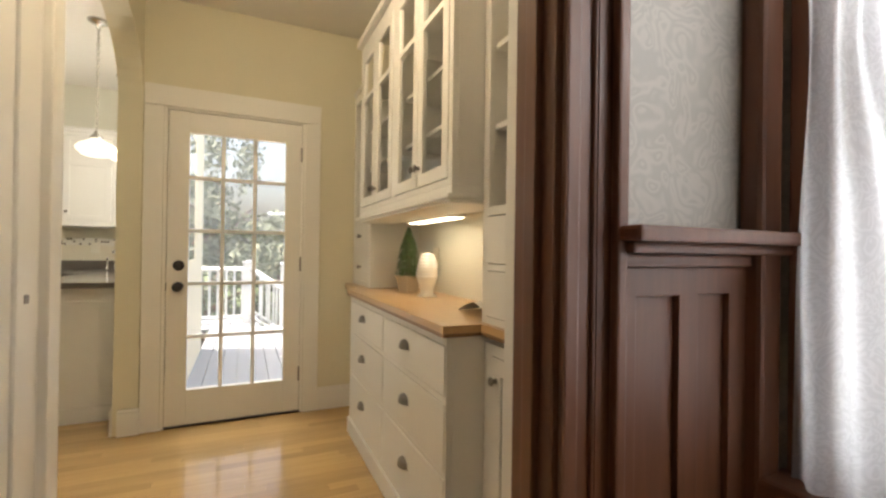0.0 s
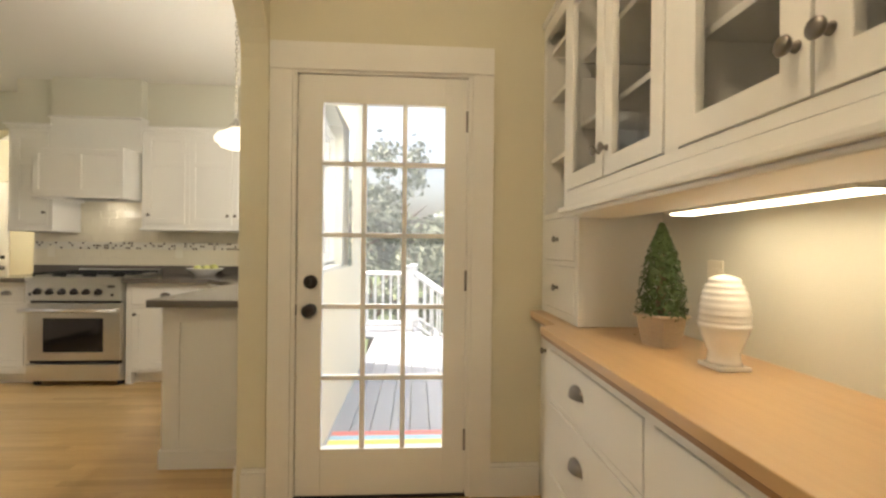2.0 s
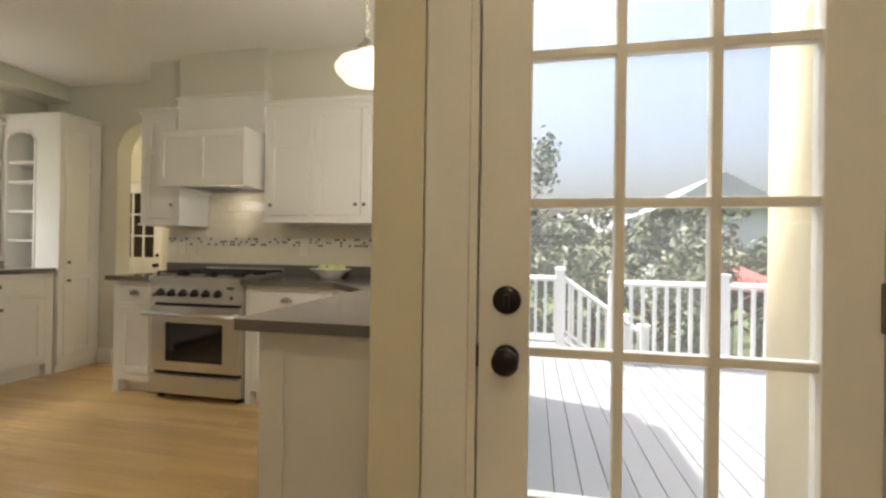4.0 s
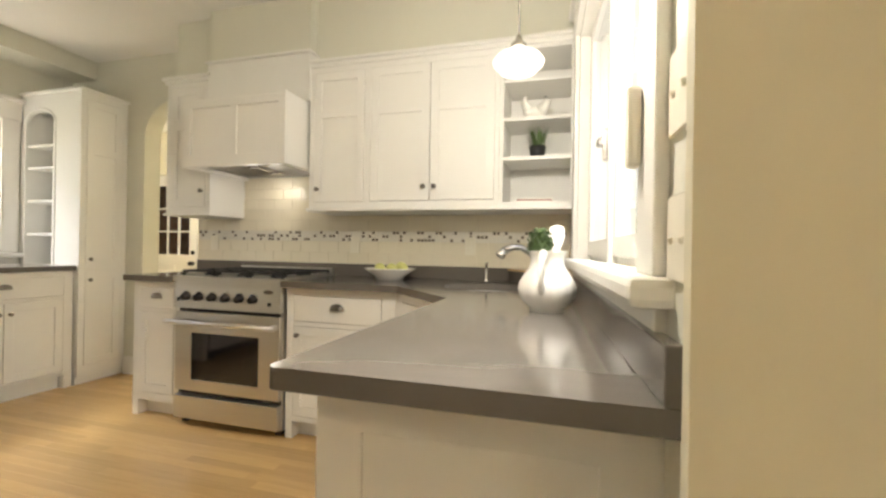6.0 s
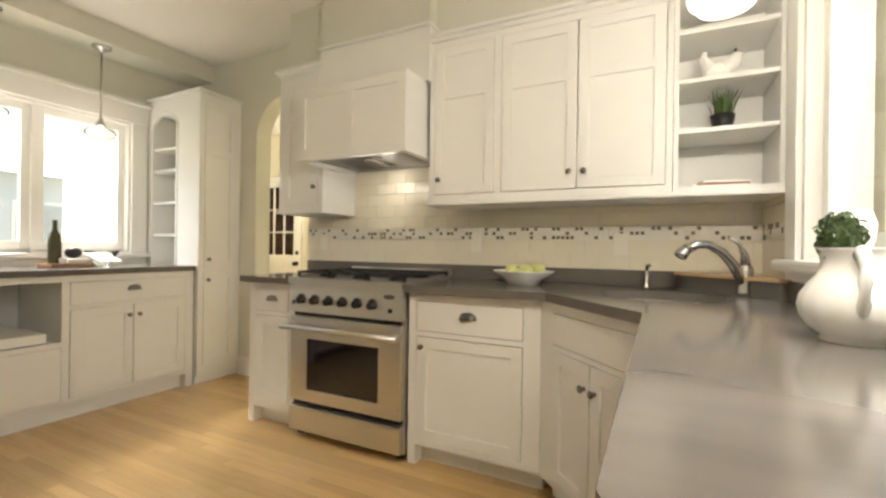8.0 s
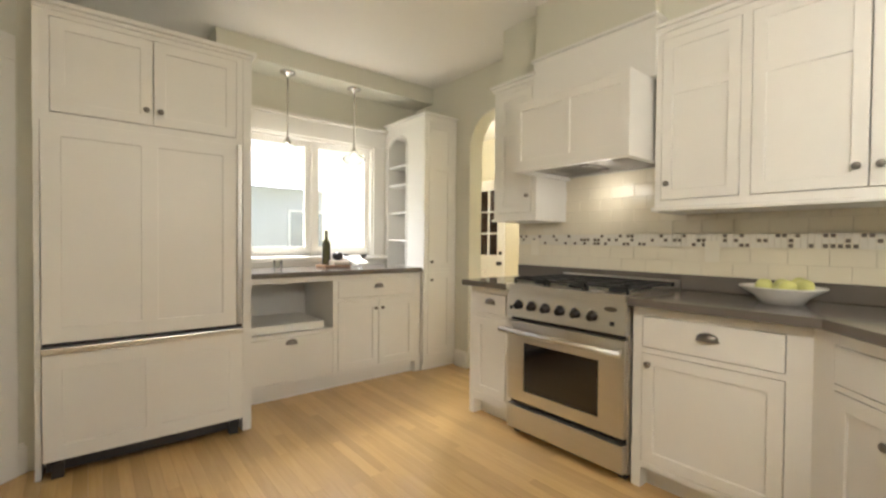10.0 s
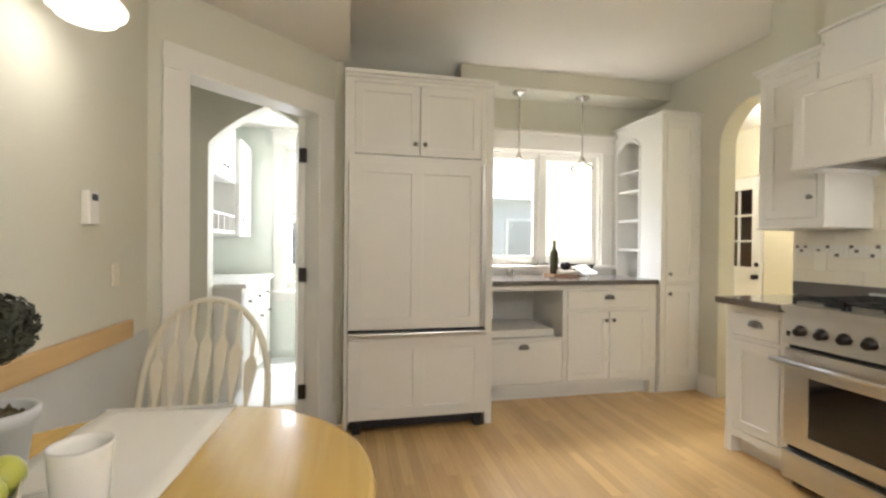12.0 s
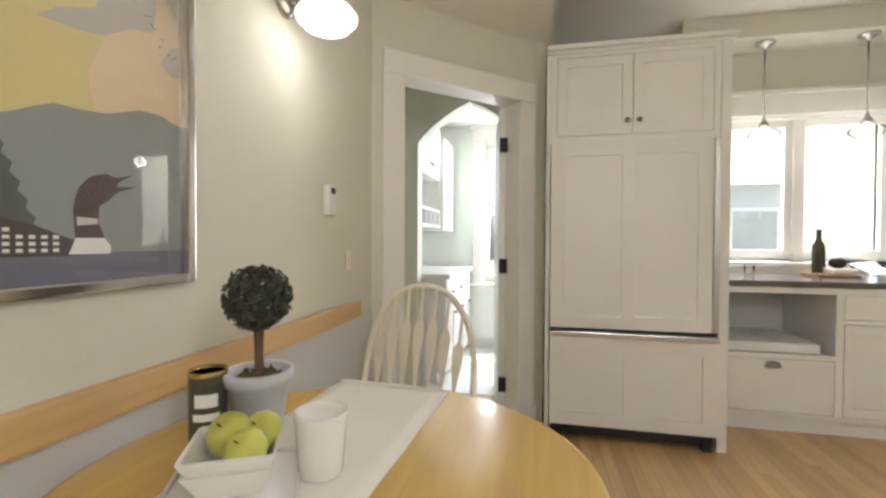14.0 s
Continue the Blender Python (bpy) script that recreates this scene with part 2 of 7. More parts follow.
scrollwork(WALLPAPER, 0.90, 1.04, 30.0)
LACE = mat("white_lace", (0.85, 0.85, 0.86), 0.9, vary=0.05, scale=25, bump=0.4, bump_scale=40)
_t, _m = LACE.node_tree.nodes.new("ShaderNodeBsdfTranslucent"), LACE.node_tree.nodes.new("ShaderNodeMixShader")
_t.inputs[0].default_value, _m.inputs[0].default_value = (0.88, 0.89, 0.91, 1), 0.72
LACE.node_tree.links.new(LACE.node_tree.nodes["Principled BSDF"].outputs[0], _m.inputs[1])
LACE.node_tree.links.new(_t.outputs[0], _m.inputs[2])
_h, _k, _r = LACE.node_tree.nodes.new("ShaderNodeBsdfTransparent"), LACE.node_tree.nodes.new("ShaderNodeMixShader"), scrollwork(LACE, 0.95, 1.0, 62.0)
_q = LACE.node_tree.nodes.new("ShaderNodeMapRange")      # the open net between the woven flowers
_q.inputs["To Min"].default_value, _q.inputs["To Max"].default_value = 0.20, 0.11
LACE.node_tree.links.new(_r.outputs[0], _q.inputs["Value"])
LACE.node_tree.links.new(_q.outputs[0], _k.inputs[0])
LACE.node_tree.links.new(_m.outputs[0], _k.inputs[1])
LACE.node_tree.links.new(_h.outputs[0], _k.inputs[2])
LACE.node_tree.links.new(_k.outputs[0], LACE.node_tree.nodes["Material Output"].inputs[0])
SHADE = glow("opal_shade_glass", (1.0, 0.86, 0.64), 0.32)
BULB = glow("lit_strip", (1.0, 0.85, 0.60), 1.6)
GREYROOF = mat("grey_shingle", (0.40, 0.42, 0.45), 0.9, vary=0.15, scale=5)
REDROOF = mat("red_canvas", (0.45, 0.13, 0.12), 0.8, vary=0.1)
WHITEFLOOR = mat("white_tile_floor", (0.78, 0.79, 0.76), 0.3, vary=0.03)
GRASS = mat("lawn", (0.09, 0.12, 0.04), 0.9, vary=0.4, scale=1.5)

# ---- mesh helpers ----


def mesh_ob(name, bm, material, parent=None, label="", smooth=False):
    me = bpy.data.meshes.new(name)
    bmesh.ops.recalc_face_normals(bm, faces=bm.faces[:])
    bm.to_mesh(me)
    bm.free()
    if smooth:
        for p in me.polygons:
            p.use_smooth = True
    me.materials.append(material)
    ob = new(name, me)
    if parent:
        ob.parent = parent
    if label:
        ob["label"] = label
    return ob


def part(name, bm, material, parent, label="", smooth=False):
    return mesh_ob(name, bm, material, parent, label, smooth)


def piece(name, ob, parent, loc, rz=0.0):
    """One more object on the mesh of ob."""
    o = new(name, ob.data)
    o.parent = parent
    o.matrix_basis = pose(*loc, 0, 0, rz)
    return o


def thing(name, m, label, category, group=""):
    ob = new(name)
    ob.matrix_basis = m
    ob.empty_display_size = 0.1
    return tagged(ob, label, category, group)


def struct(name, bm, material, label=""):
    return tagged(mesh_ob(name, bm, material), label, kind="structure")


def box(*b, bevel=0.0, bm=None, m=None):
    """One or more boxes (x0, x1, y0, y1, z0, z1) in one bmesh."""
    out = bm or bmesh.new()
    boxes = b if isinstance(b[0], (tuple, list)) else (b,)
    for x0, x1, y0, y1, z0, z1 in boxes:
        r = bmesh.ops.create_cube(out, size=1)
        vs = r["verts"]
        for v in vs:
            v.co = Vector((x0 + (v.co.x + 0.5) * (x1 - x0), y0 + (v.co.y + 0.5) * (y1 - y0), z0 + (v.co.z + 0.5) * (z1 - z0)))
        if bevel:
            es = list({e for v in vs for e in v.link_edges})
            res = bmesh.ops.bevel(out, geom=es, offset=bevel, segments=2, profile=0.6, affect="EDGES")
            vs = list({v for f in res["faces"] for v in f.verts} | {v for v in vs if v.is_valid})
        if m is not None:
            bmesh.ops.transform(out, matrix=m, verts=vs)
    return out


def lathe(profile, seg=24, bm=None, at=(0, 0, 0)):
    out = bm or bmesh.new()
    rings = []
    for r, z in profile:
        rings.append([out.verts.new((at[0] + r * math.cos(2 * math.pi * i / seg), at[1] + r * math.sin(2 * math.pi * i / seg), at[2] + z)) for i in range(seg)] if r > 1e-5 else [out.verts.new((at[0], at[1], at[2] + z))])
    for a, b in zip(rings, rings[1:]):
        for i in range(seg):
            j = (i + 1) % seg
            if len(a) == 1 and len(b) == 1:
                continue
            if len(a) == 1:
                out.faces.new((a[0], b[i], b[j]))
            elif len(b) == 1:
                out.faces.new((a[i], a[j], b[0]))
            else:
                out.faces.new((a[i], a[j], b[j], b[i]))
    return out


def sheet(x0, x1, y0, y1, z0, z1):
    """A single thin pane of glass, along x or along y."""
    bm = bmesh.new()
    if x1 - x0 > y1 - y0:
        y = (y0 + y1) / 2
        q = ((x0, y, z0), (x1, y, z0), (x1, y, z1), (x0, y, z1))
    else:
        x = (x0 + x1) / 2
        q = ((x, y0, z0), (x, y1, z0), (x, y1, z1), (x, y0, z1))
    bm.faces.new([bm.verts.new(p) for p in q])
    return bm


def tube(points, radius, seg=10, bm=None, close=True):
    """A round rod along points; radius is one number or one for each point."""
    out = bm or bmesh.new()
    pts = [Vector(p) for p in points]
    rad = radius if isinstance(radius, (list, tuple)) else [radius] * len(pts)
    rings = []
    up = Vector((0, 0, 1))
    for i, p in enumerate(pts):
        d = (pts[min(i + 1, len(pts) - 1)] - pts[max(i - 1, 0)]).normalized()
        side = d.cross(up)
        if side.length < 0.05:
            side = d.cross(Vector((0, 1, 0)))
        side.normalize()
        up2 = side.cross(d).normalized()
        rings.append([out.verts.new(p + rad[i] * (math.cos(2 * math.pi * k / seg) * side + math.sin(2 * math.pi * k / seg) * up2)) for k in range(seg)])
    for a, b in zip(rings, rings[1:]):
        for k in range(seg):
            out.faces.new((a[k], a[(k + 1) % seg], b[(k + 1) % seg], b[k]))
    if close:
        out.faces.new(rings[0])
        out.faces.new(rings[-1][::-1])
    return out


def prism(outline, z0, z1, bm=None, bevel=0.0):
    """A flat outline (x, y) raised from z0 to z1."""
    out = bm or bmesh.new()
    lo = [out.verts.new((x, y, z0)) for x, y in outline]
    hi = [out.verts.new((x, y, z1)) for x, y in outline]
    n = len(lo)
    fs = [out.faces.new(lo[::-1]), out.faces.new(hi)]
    for i in range(n):
        fs.append(out.faces.new((lo[i], lo[(i + 1) % n], hi[(i + 1) % n], hi[i])))
    if bevel:
        bmesh.ops.bevel(out, geom=list({e for e in fs[1].edges} | {e for e in fs[0].edges}), offset=bevel, segments=3, profile=0.5, affect="EDGES")
    return out


def upright(outline, y0, y1, bm=None):
    """An outline (x, z) with thickness from y0 to y1."""
    out = bm or bmesh.new()
    a = [out.verts.new((x, y0, z)) for x, z in outline]
    b = [out.verts.new((x, y1, z)) for x, z in outline]
    n = len(a)
    out.faces.new(a)
    out.faces.new(b[::-1])
    for i in range(n):
        out.faces.new((a[i], b[i], b[(i + 1) % n], a[(i + 1) % n]))
    return out


def turned(bm, m):
    bmesh.ops.transform(bm, matrix=m, verts=bm.verts[:])
    return bm


def framed(w0, w1, z0, z1, holes, y0, y1, bevel=0.002):
    """One connected slab in the x-z plane with rectangular holes (a0, a1, b0, b1) cut through it."""
    bm = bmesh.new()
    xs = sorted({w0, w1, *[v for h in holes for v in h[:2]]})
    zs = sorted({z0, z1, *[v for h in holes for v in h[2:]]})
    full = {(i, j) for i in range(len(xs) - 1) for j in range(len(zs) - 1) if not any(h[0] < (xs[i] + xs[i + 1]) / 2 < h[1] and h[2] < (zs[j] + zs[j + 1]) / 2 < h[3] for h in holes)}
    vs = {}

    def v(i, j, k):
        if (i, j, k) not in vs:
            vs[i, j, k] = bm.verts.new((xs[i], (y0, y1)[k], zs[j]))
        return vs[i, j, k]
    for i, j in full:
        bm.faces.new((v(i, j, 0), v(i + 1, j, 0), v(i + 1, j + 1, 0), v(i, j + 1, 0)))
        bm.faces.new((v(i, j, 1), v(i, j + 1, 1), v(i + 1, j + 1, 1), v(i + 1, j, 1)))
        for di, dj, a, c in ((-1, 0, (i, j), (i, j + 1)), (1, 0, (i + 1, j), (i + 1, j + 1)), (0, -1, (i, j), (i + 1, j)), (0, 1, (i, j + 1), (i + 1, j + 1))):
            if (i + di, j + dj) not in full:
                bm.faces.new((v(*a, 0), v(*c, 0), v(*c, 1), v(*a, 1)))
    bmesh.ops.recalc_face_normals(bm, faces=bm.faces[:])
    if bevel:
        es = [e for e in bm.edges if len(e.link_faces) == 2 and e.calc_face_angle() > 0.5]
        bmesh.ops.bevel(bm, geom=es, offset=bevel, segments=2, profile=0.6, affect="EDGES")
    return bm


def panel_holes(w, h, rail, mids=(), stiles=()):
    zs = [0.0] + list(mids) + [h]
    xs = [0.0] + list(stiles) + [w]
    out = []
    for i in range(len(xs) - 1):
        for j in range(len(zs) - 1):
            out.append((xs[i] + (rail / 2 if i else rail), xs[i + 1] - (rail / 2 if i < len(xs) - 2 else rail), zs[j] + (rail / 2 if j else rail), zs[j + 1] - (rail / 2 if j < len(zs) - 2 else rail)))
    return out


def shaker(name, parent, w, h, t=0.02, rail=0.055, mids=(), stiles=(), depth=0.009, material=None, m=None):
    """A framed panel: x across, z up, its front at y = 0; mids are cross rails' heights, stiles upright bars; each field is a part."""
    material = material or PAINT
    holes = panel_holes(w, h, rail, mids, stiles)
    d = part(name, framed(0, w, 0, h, holes, 0, t, 0.0025), material, parent)
    if m is not None:
        d.matrix_basis = m
    if not (parent and parent.parent):
        for a, c, p, q in holes:
            part("panel", box(a - 0.003, c + 0.003, depth, t - 0.002, p - 0.003, q + 0.003), material, d)
    return d


def knob_bm(r=0.015, out=0.026):
    prof = [(0.0, 0), (r * 0.62, 0), (r * 0.5, out * 0.18), (r * 0.36, out * 0.45), (r * 0.85, out * 0.6), (r, out * 0.78), (r * 0.8, out * 0.95), (0, out)]
    return turned(lathe(prof, 14), pose(0, 0, 0, 90, 0, 0))


def cup_bm(w=0.085, h=0.036, d=0.026):
    """A bin pull: a hollow quarter dome on a thin flange, its front towards -y."""
    bm = bmesh.new()
    nu, nv = 14, 6
    for shell, k in ((1.0, 0), (0.86, 1)):
        grid = [[bm.verts.new((w / 2 * shell * math.cos(math.pi * i / nu), -d * shell * math.sin(math.pi * i / nu) * math.cos(math.pi / 2 * j / nv) ** 0.7, h * shell * math.sin(math.pi / 2 * j / nv) * (0.35 + 0.65 * math.sin(math.pi * i / nu)))) for j in range(nv + 1)] for i in range(nu + 1)]
        for i in range(nu):
            for j in range(nv):
                q = (grid[i][j], grid[i + 1][j], grid[i + 1][j + 1], grid[i][j + 1])
                bm.faces.new(q if k else q[::-1])
    bmesh.ops.remove_doubles(bm, verts=bm.verts[:], dist=0.0002)
    box(-w / 2 - 0.004, w / 2 + 0.004, -0.002, 0.001, -0.002, 0.004, bm=bm)
    return bm


KNOB = bpy.data.meshes.new("knob")
_b = knob_bm(); _b.to_mesh(KNOB); _b.free(); KNOB.materials.append(PEWTER)
CUP = bpy.data.meshes.new("cup_pull")
_b = cup_bm(); _b.to_mesh(CUP); _b.free(); CUP.materials.append(PEWTER)
for _me in (KNOB, CUP):
    for _p in _me.polygons:
        _p.use_smooth = True


def knob(parent, x, y, z):
    o = new("knob", KNOB)
    o.parent = parent
    o.matrix_basis = pose(x, y, z)
    o["label"] = "round dark pewter knob"
    return o


def cup(parent, x, y, z):
    o = new("cup_pull", CUP)
    o.parent = parent
    o.matrix_basis = pose(x, y, z)
    o["label"] = "dark pewter bin pull"
    return o


def cab_door(parent, x, z, w, h, knob_x=None, knob_z=None, mids=(), stiles=(), y=-0.003, rail=0.055):
    d = shaker("door", parent, w, h, 0.02, rail, mids, stiles, m=pose(x, y, z))
    if knob_x is not None:
        knob(d, knob_x, 0, knob_z)
    return d


def drawer(parent, x, z, w, h, pulls=(), kind="cup", y=-0.003):
    bm = box(0, w, 0, 0.02, 0, h, bevel=0.004)
    d = part("drawer", bm, PAINT, parent)
    d.matrix_basis = pose(x, y, z)
    for px in pulls:
        (cup if kind == "cup" else knob)(d, px, 0, h / 2)
    return d


FACE_S, FACE_E, FACE_W = 0, 90, -90   # fronts towards -y, +x, -x

# ---- shell ----
H = 2.72


def cells(w0, w1, z0, z1, holes):
    """Rectangles that fill w0..w1 x z0..z1 round the holes (a0, a1, b0, b1)."""
    xs = sorted({w0, w1, *[v for h in holes for v in h[:2] if w0 < v < w1]})
    zs = sorted({z0, z1, *[v for h in holes for v in h[2:] if z0 < v < z1]})
    out = []
    for a, b in zip(xs, xs[1:]):
        run = None
        for c, d in zip(zs, zs[1:]):
            hit = any(h[0] < (a + b) / 2 < h[1] and h[2] < (c + d) / 2 < h[3] for h in holes)
            if hit:
                if run:
                    out.append((a, b, *run))
                run = None
            else:
                run = (run[0], d) if run else (c, d)
        if run:
            out.append((a, b, *run))
    return out


def wall_y(name, y0, y1, x0, x1, z1, holes, material, label="", z0=0.0):
    return struct(name, box(*[(a, b, y0, y1, c, d) for a, b, c, d in cells(x0, x1, z0, z1, holes)]), material, label)


def wall_x(name, x0, x1, y0, y1, z1, holes, material, label="", z0=0.0):
    return struct(name, box(*[(x0, x1, a, b, c, d) for a, b, c, d in cells(y0, y1, z0, z1, holes)]), material, label)


def arch_fill(bm, a0, a1, spring, rise, top, t0, t1, axis, steps=20, power=2.0):
    """The wall over an arch from a0 to a1: a curved underside, flat on top."""
    mid, half = (a0 + a1) / 2, (a1 - a0) / 2
    pts = []
    for i in range(steps + 1):
        u = -math.cos(math.pi * i / steps)
        pts.append((mid + half * u, spring + rise * max(0.0, 1 - abs(u) ** power) ** (1 / power)))
    for (p, zp), (q, zq) in zip(pts, pts[1:]):
        v = []
        for t in (t0, t1):
            for a, z in ((p, zp), (q, zq), (q, top), (p, top)):
                v.append(bm.verts.new((a, t, z) if axis == "y" else (t, a, z)))
        for f in ((0, 1, 2, 3), (7, 6, 5, 4), (0, 4, 5, 1), (2, 6, 7, 3)):
            bm.faces.new([v[k] for k in f])
    bmesh.ops.remove_doubles(bm, verts=bm.verts[:], dist=0.0005)
    return bm


# pantry and kitchen outer walls
wall_y("wall_deck", 3.71, 3.93, -0.43, 1.5, H, [(-0.318, 0.533, 0, 2.04)], CREAM, "cream painted wall round the deck door")
wall_x("wall_pantry_east", 1.22, 1.42, 1.29, 3.71, H, [], SAGE)
# wall between pantry and kitchen, with its wide arch
b = box((-0.56, -0.43, 1.29, 2.25, 0, H), (-0.56, -0.43, 3.70, 3.722, 0, H))
arch_fill(b, 2.25, 3.70, 2.08, 0.42, H, -0.56, -0.43, "x")
struct("wall_arch", b, CREAM, "cream wall with a wide arched opening")
# dining wall with a cased doorway
wall_y("wall_dining_north", 1.14, 1.29, -1.2, 2.2, H, [(-0.30, 0.69, 0, 2.1)], WALLPAPER)
wall_x("wall_dining_west", -1.2, -1.05, -1.5, 1.14, H, [], WALLPAPER)
wall_y("wall_dining_south", -1.65, -1.5, -1.2, 1.7, H, [], WALLPAPER)
wall_x("wall_dining_east", 1.34, 1.51, -1.5, 1.14, H, [(-0.15, 1.0, 0.66, 2.3)], WALLPAPER)
# kitchen walls
KE = pose(-0.505, 3.94, 0, 0, 0, 3.5)      # the kitchen's window wall, a little out of square
bw = box(*[(0.0, 0.2, a, c, z0, z1) for a, c, z0, z1 in cells(-0.21, 2.32, 0, H, [(0.20, 1.68, 1.05, 2.3)])])
we = struct("wall_kitchen_east", turned(bw, KE), SAGE, "pale sage wall round the sink window")
north = box((-3.46, -0.5, 6.105, 6.35, 0, H), (-5.2, -4.14, 6.20, 6.35, 0, H), (-3.50, -3.46, 6.20, 6.35, 0, H))
arch_fill(north, -4.14, -3.50, 2.01, 0.32, H, 6.20, 6.35, "y")
struct("wall_kitchen_north", north, SAGE, "pale sage wall with a round arch to the hall")
wall_x("wall_kitchen_west", -5.2, -5.0, 3.22, 6.20, H, [(4.46, 5.68, 1.03, 2.10)], SAGE, "pale sage wall round the corner window")
wall_y("wall_nook", 2.22, 2.40, -3.6, -0.56, H, [], SAGE, "pale sage wall of the breakfast nook")
# diagonal wall: from the nook's corner to the refrigerator
DG = pose(-3.416, 2.40, 0, 0, 0, 132.9)    # local x runs along the wall, the room is at -y
bd = box(*[(a, c, -0.13, 0.0, z0, z1) for a, c, z0, z1 in cells(-0.0, 1.13, 0, H, [(0.155, 0.975, 0, 2.05)])])
wd = struct("wall_diagonal", turned(bd, DG @ pose(0, 0, 0, 0, 0, 0) @ Matrix.Diagonal((1, -1, 1, 1))), SAGE, "pale sage diagonal wall with a doorway")
wall_y("wall_fridge_side", 3.19, 3.262, -5.2, -4.165, H, [], SAGE)
struct("wall_nook_lower", box(-3.43, -0.72, 2.401, 2.404, 0.0, 0.815), BLUEGREY, "blue grey dado under the oak rail")
# ceilings
struct("ceiling", prism([(-3.5, 2.3), (-0.5, 2.3), (-0.5, 6.3), (-5.1, 6.3), (-5.1, 3.25), (-4.2, 3.25)], H, H + 0.12), CEIL)
struct("ceiling_pantry", box(-0.5, 1.4, 1.25, 3.9, H + 0.002, H + 0.1), CEIL)
struct("ceiling_dining", box(-1.2, 1.7, -1.6, 1.25, H + 0.004, H + 0.1), CEIL)
struct("ceiling_soffit", box(-5.0, -4.70, 4.2, 6.20, 2.565, H), SAGE, "dropped soffit over the window")
struct("soffit_over_cabinets", box((-3.40, -0.60, 5.84, 6.105, 2.29, H), (-3.03, -2.25, 5.76, 5.84, 2.36, H)), SAGE, "boxed soffit over the wall cabinets")
# roof slab over the rooms; third box, unseen, is added to shade the post
struct("roof", box((-5.25, -0.2, 4.05, 6.4, 2.87, 2.97), (-5.25, 1.7, -1.7, 4.05, 2.87, 2.97), (0.3, 1.7, 4.05, 4.75, 2.87, 2.97), (-6.4, -2.9, 6.4, 9.1, 2.87, 2.97), (-6.3, -5.25, 1.5, 3.4, 2.87, 2.97)), GREYROOF)
# base floor under the boards
struct("subfloor", box((-5.2, -0.40, 1.6, 6.35, -0.12, -0.021), (-0.40, 1.5, -1.7, 3.94, -0.12, -0.021), (-1.2, -0.40, -1.7, 1.6, -0.12, -0.021), (-6.3, -3.0, 6.35, 9.0, -0.12, -0.021), (-6.2, -5.2, 1.6, 3.3, -0.12, -0.021)), GROUT)

# hall behind the round arch
wall_y("wall_hall_north", 7.84, 8.0, -6.3, -2.8, 2.6, [(-6.04, -5.21, 0, 2.04)], CREAM)
wall_x("wall_hall_west", -6.3, -6.15, 6.35, 7.84, 2.6, [], CREAM)
wall_x("wall_hall_east", -3.2, -3.05, 6.35, 7.84, 2.6, [], CREAM)
wall_y("wall_hall_south", 6.35, 6.45, -6.3, -5.2, 2.6, [], CREAM)
struct("ceiling_hall", box(-6.3, -3.0, 6.35, 8.0, 2.6, 2.7), CEIL)
wall_x("wall_room_side", -6.3, -6.15, 8.0, 8.9, 2.6, [], DARKWOOD)
wall_x("wall_room_side_east", -4.15, -4.0, 8.0, 8.9, 2.6, [], DARKWOOD)
wall_y("wall_room_beyond", 8.9, 9.0, -6.3, -4.0, 2.6, [], DARKWOOD)
# passage and utility room behind the diagonal doorway
b = box((-4.75, -4.62, 1.6, 2.30, 0, H), (-4.75, -4.62, 3.12, 3.19, 0, H))
arch_fill(b, 2.30, 3.12, 1.93, 0.30, H, -4.75, -4.62, "x", 12, 1.2)
struct("wall_passage", b, SAGE, "sage wall with a clipped arch")
wall_y("wall_passage_south", 1.6, 1.75, -6.2, -3.2, H, [], SAGE)
wall_x("wall_passage_east", -3.55, -3.42, 1.75, 2.22, H, [], SAGE)
wall_x("wall_utility_west", -6.22, -6.05, 1.6, 3.6, H, [(2.62, 3.25, 0.72, 2.25)], MINT, "mint wall round a sash window")
wall_y("wall_utility_north", 3.262, 3.30, -6.2, -5.2, H, [], MINT)
wall_y("wall_utility_south", 1.751, 1.78, -6.05, -4.75, H, [], MINT)
struct("ceiling_utility", box(-6.2, -3.3, 1.6, 3.3, 2.42, 2.5), CEIL)
struct("floor_utility", box(-6.1, -4.62, 1.75, 3.3, -0.02, 0.002), WHITEFLOOR, "pale tile floor of the utility room")


# ---- trim ----
def casing(name, m, w, h, width=0.12, t=0.022, head=0.135, label="white painted flat door casing", over=0.0, mat_=None):
    """Casing round an opening: local x across from 0 to w, z up, front towards -y."""
    th = new(name)
    th.matrix_basis = m
    tagged(th, label, "door casing", kind="structure")
    mt = mat_ or TRIM
    for nm, bx in (("casing_side", (-width, 0, -t, 0, 0, h)), ("casing_side", (w, w + width, -t, 0, 0, h)), ("casing_head", (-width - over, w + width + over, -t - 0.004, 0, h, h + head))):
        part(nm, box(*bx, bevel=0.004), mt, th)
    return th


casing("trim_deck_door", pose(-0.318, 3.709, 0), 0.851, 2.035, 0.105, 0.02, 0.13)
struct("trim_deck_jamb", box((-0.318, -0.300, 3.70, 3.93, 0, 2.04), (0.515, 0.533, 3.70, 3.93, 0, 2.04), (-0.30, 0.515, 3.70, 3.93, 2.024, 2.04)), TRIM)
casing("trim_passage_door", DG @ pose(0.175, -0.001, 0), 0.78, 2.03, 0.12, 0.022, 0.12)
struct("trim_passage_jamb", turned(box((0.155, 0.175, -0.002, 0.132, 0, 2.03), (0.955, 0.975, -0.002, 0.132, 0, 2.03), (0.175, 0.955, -0.002, 0.132, 2.03, 2.05)), DG), TRIM)


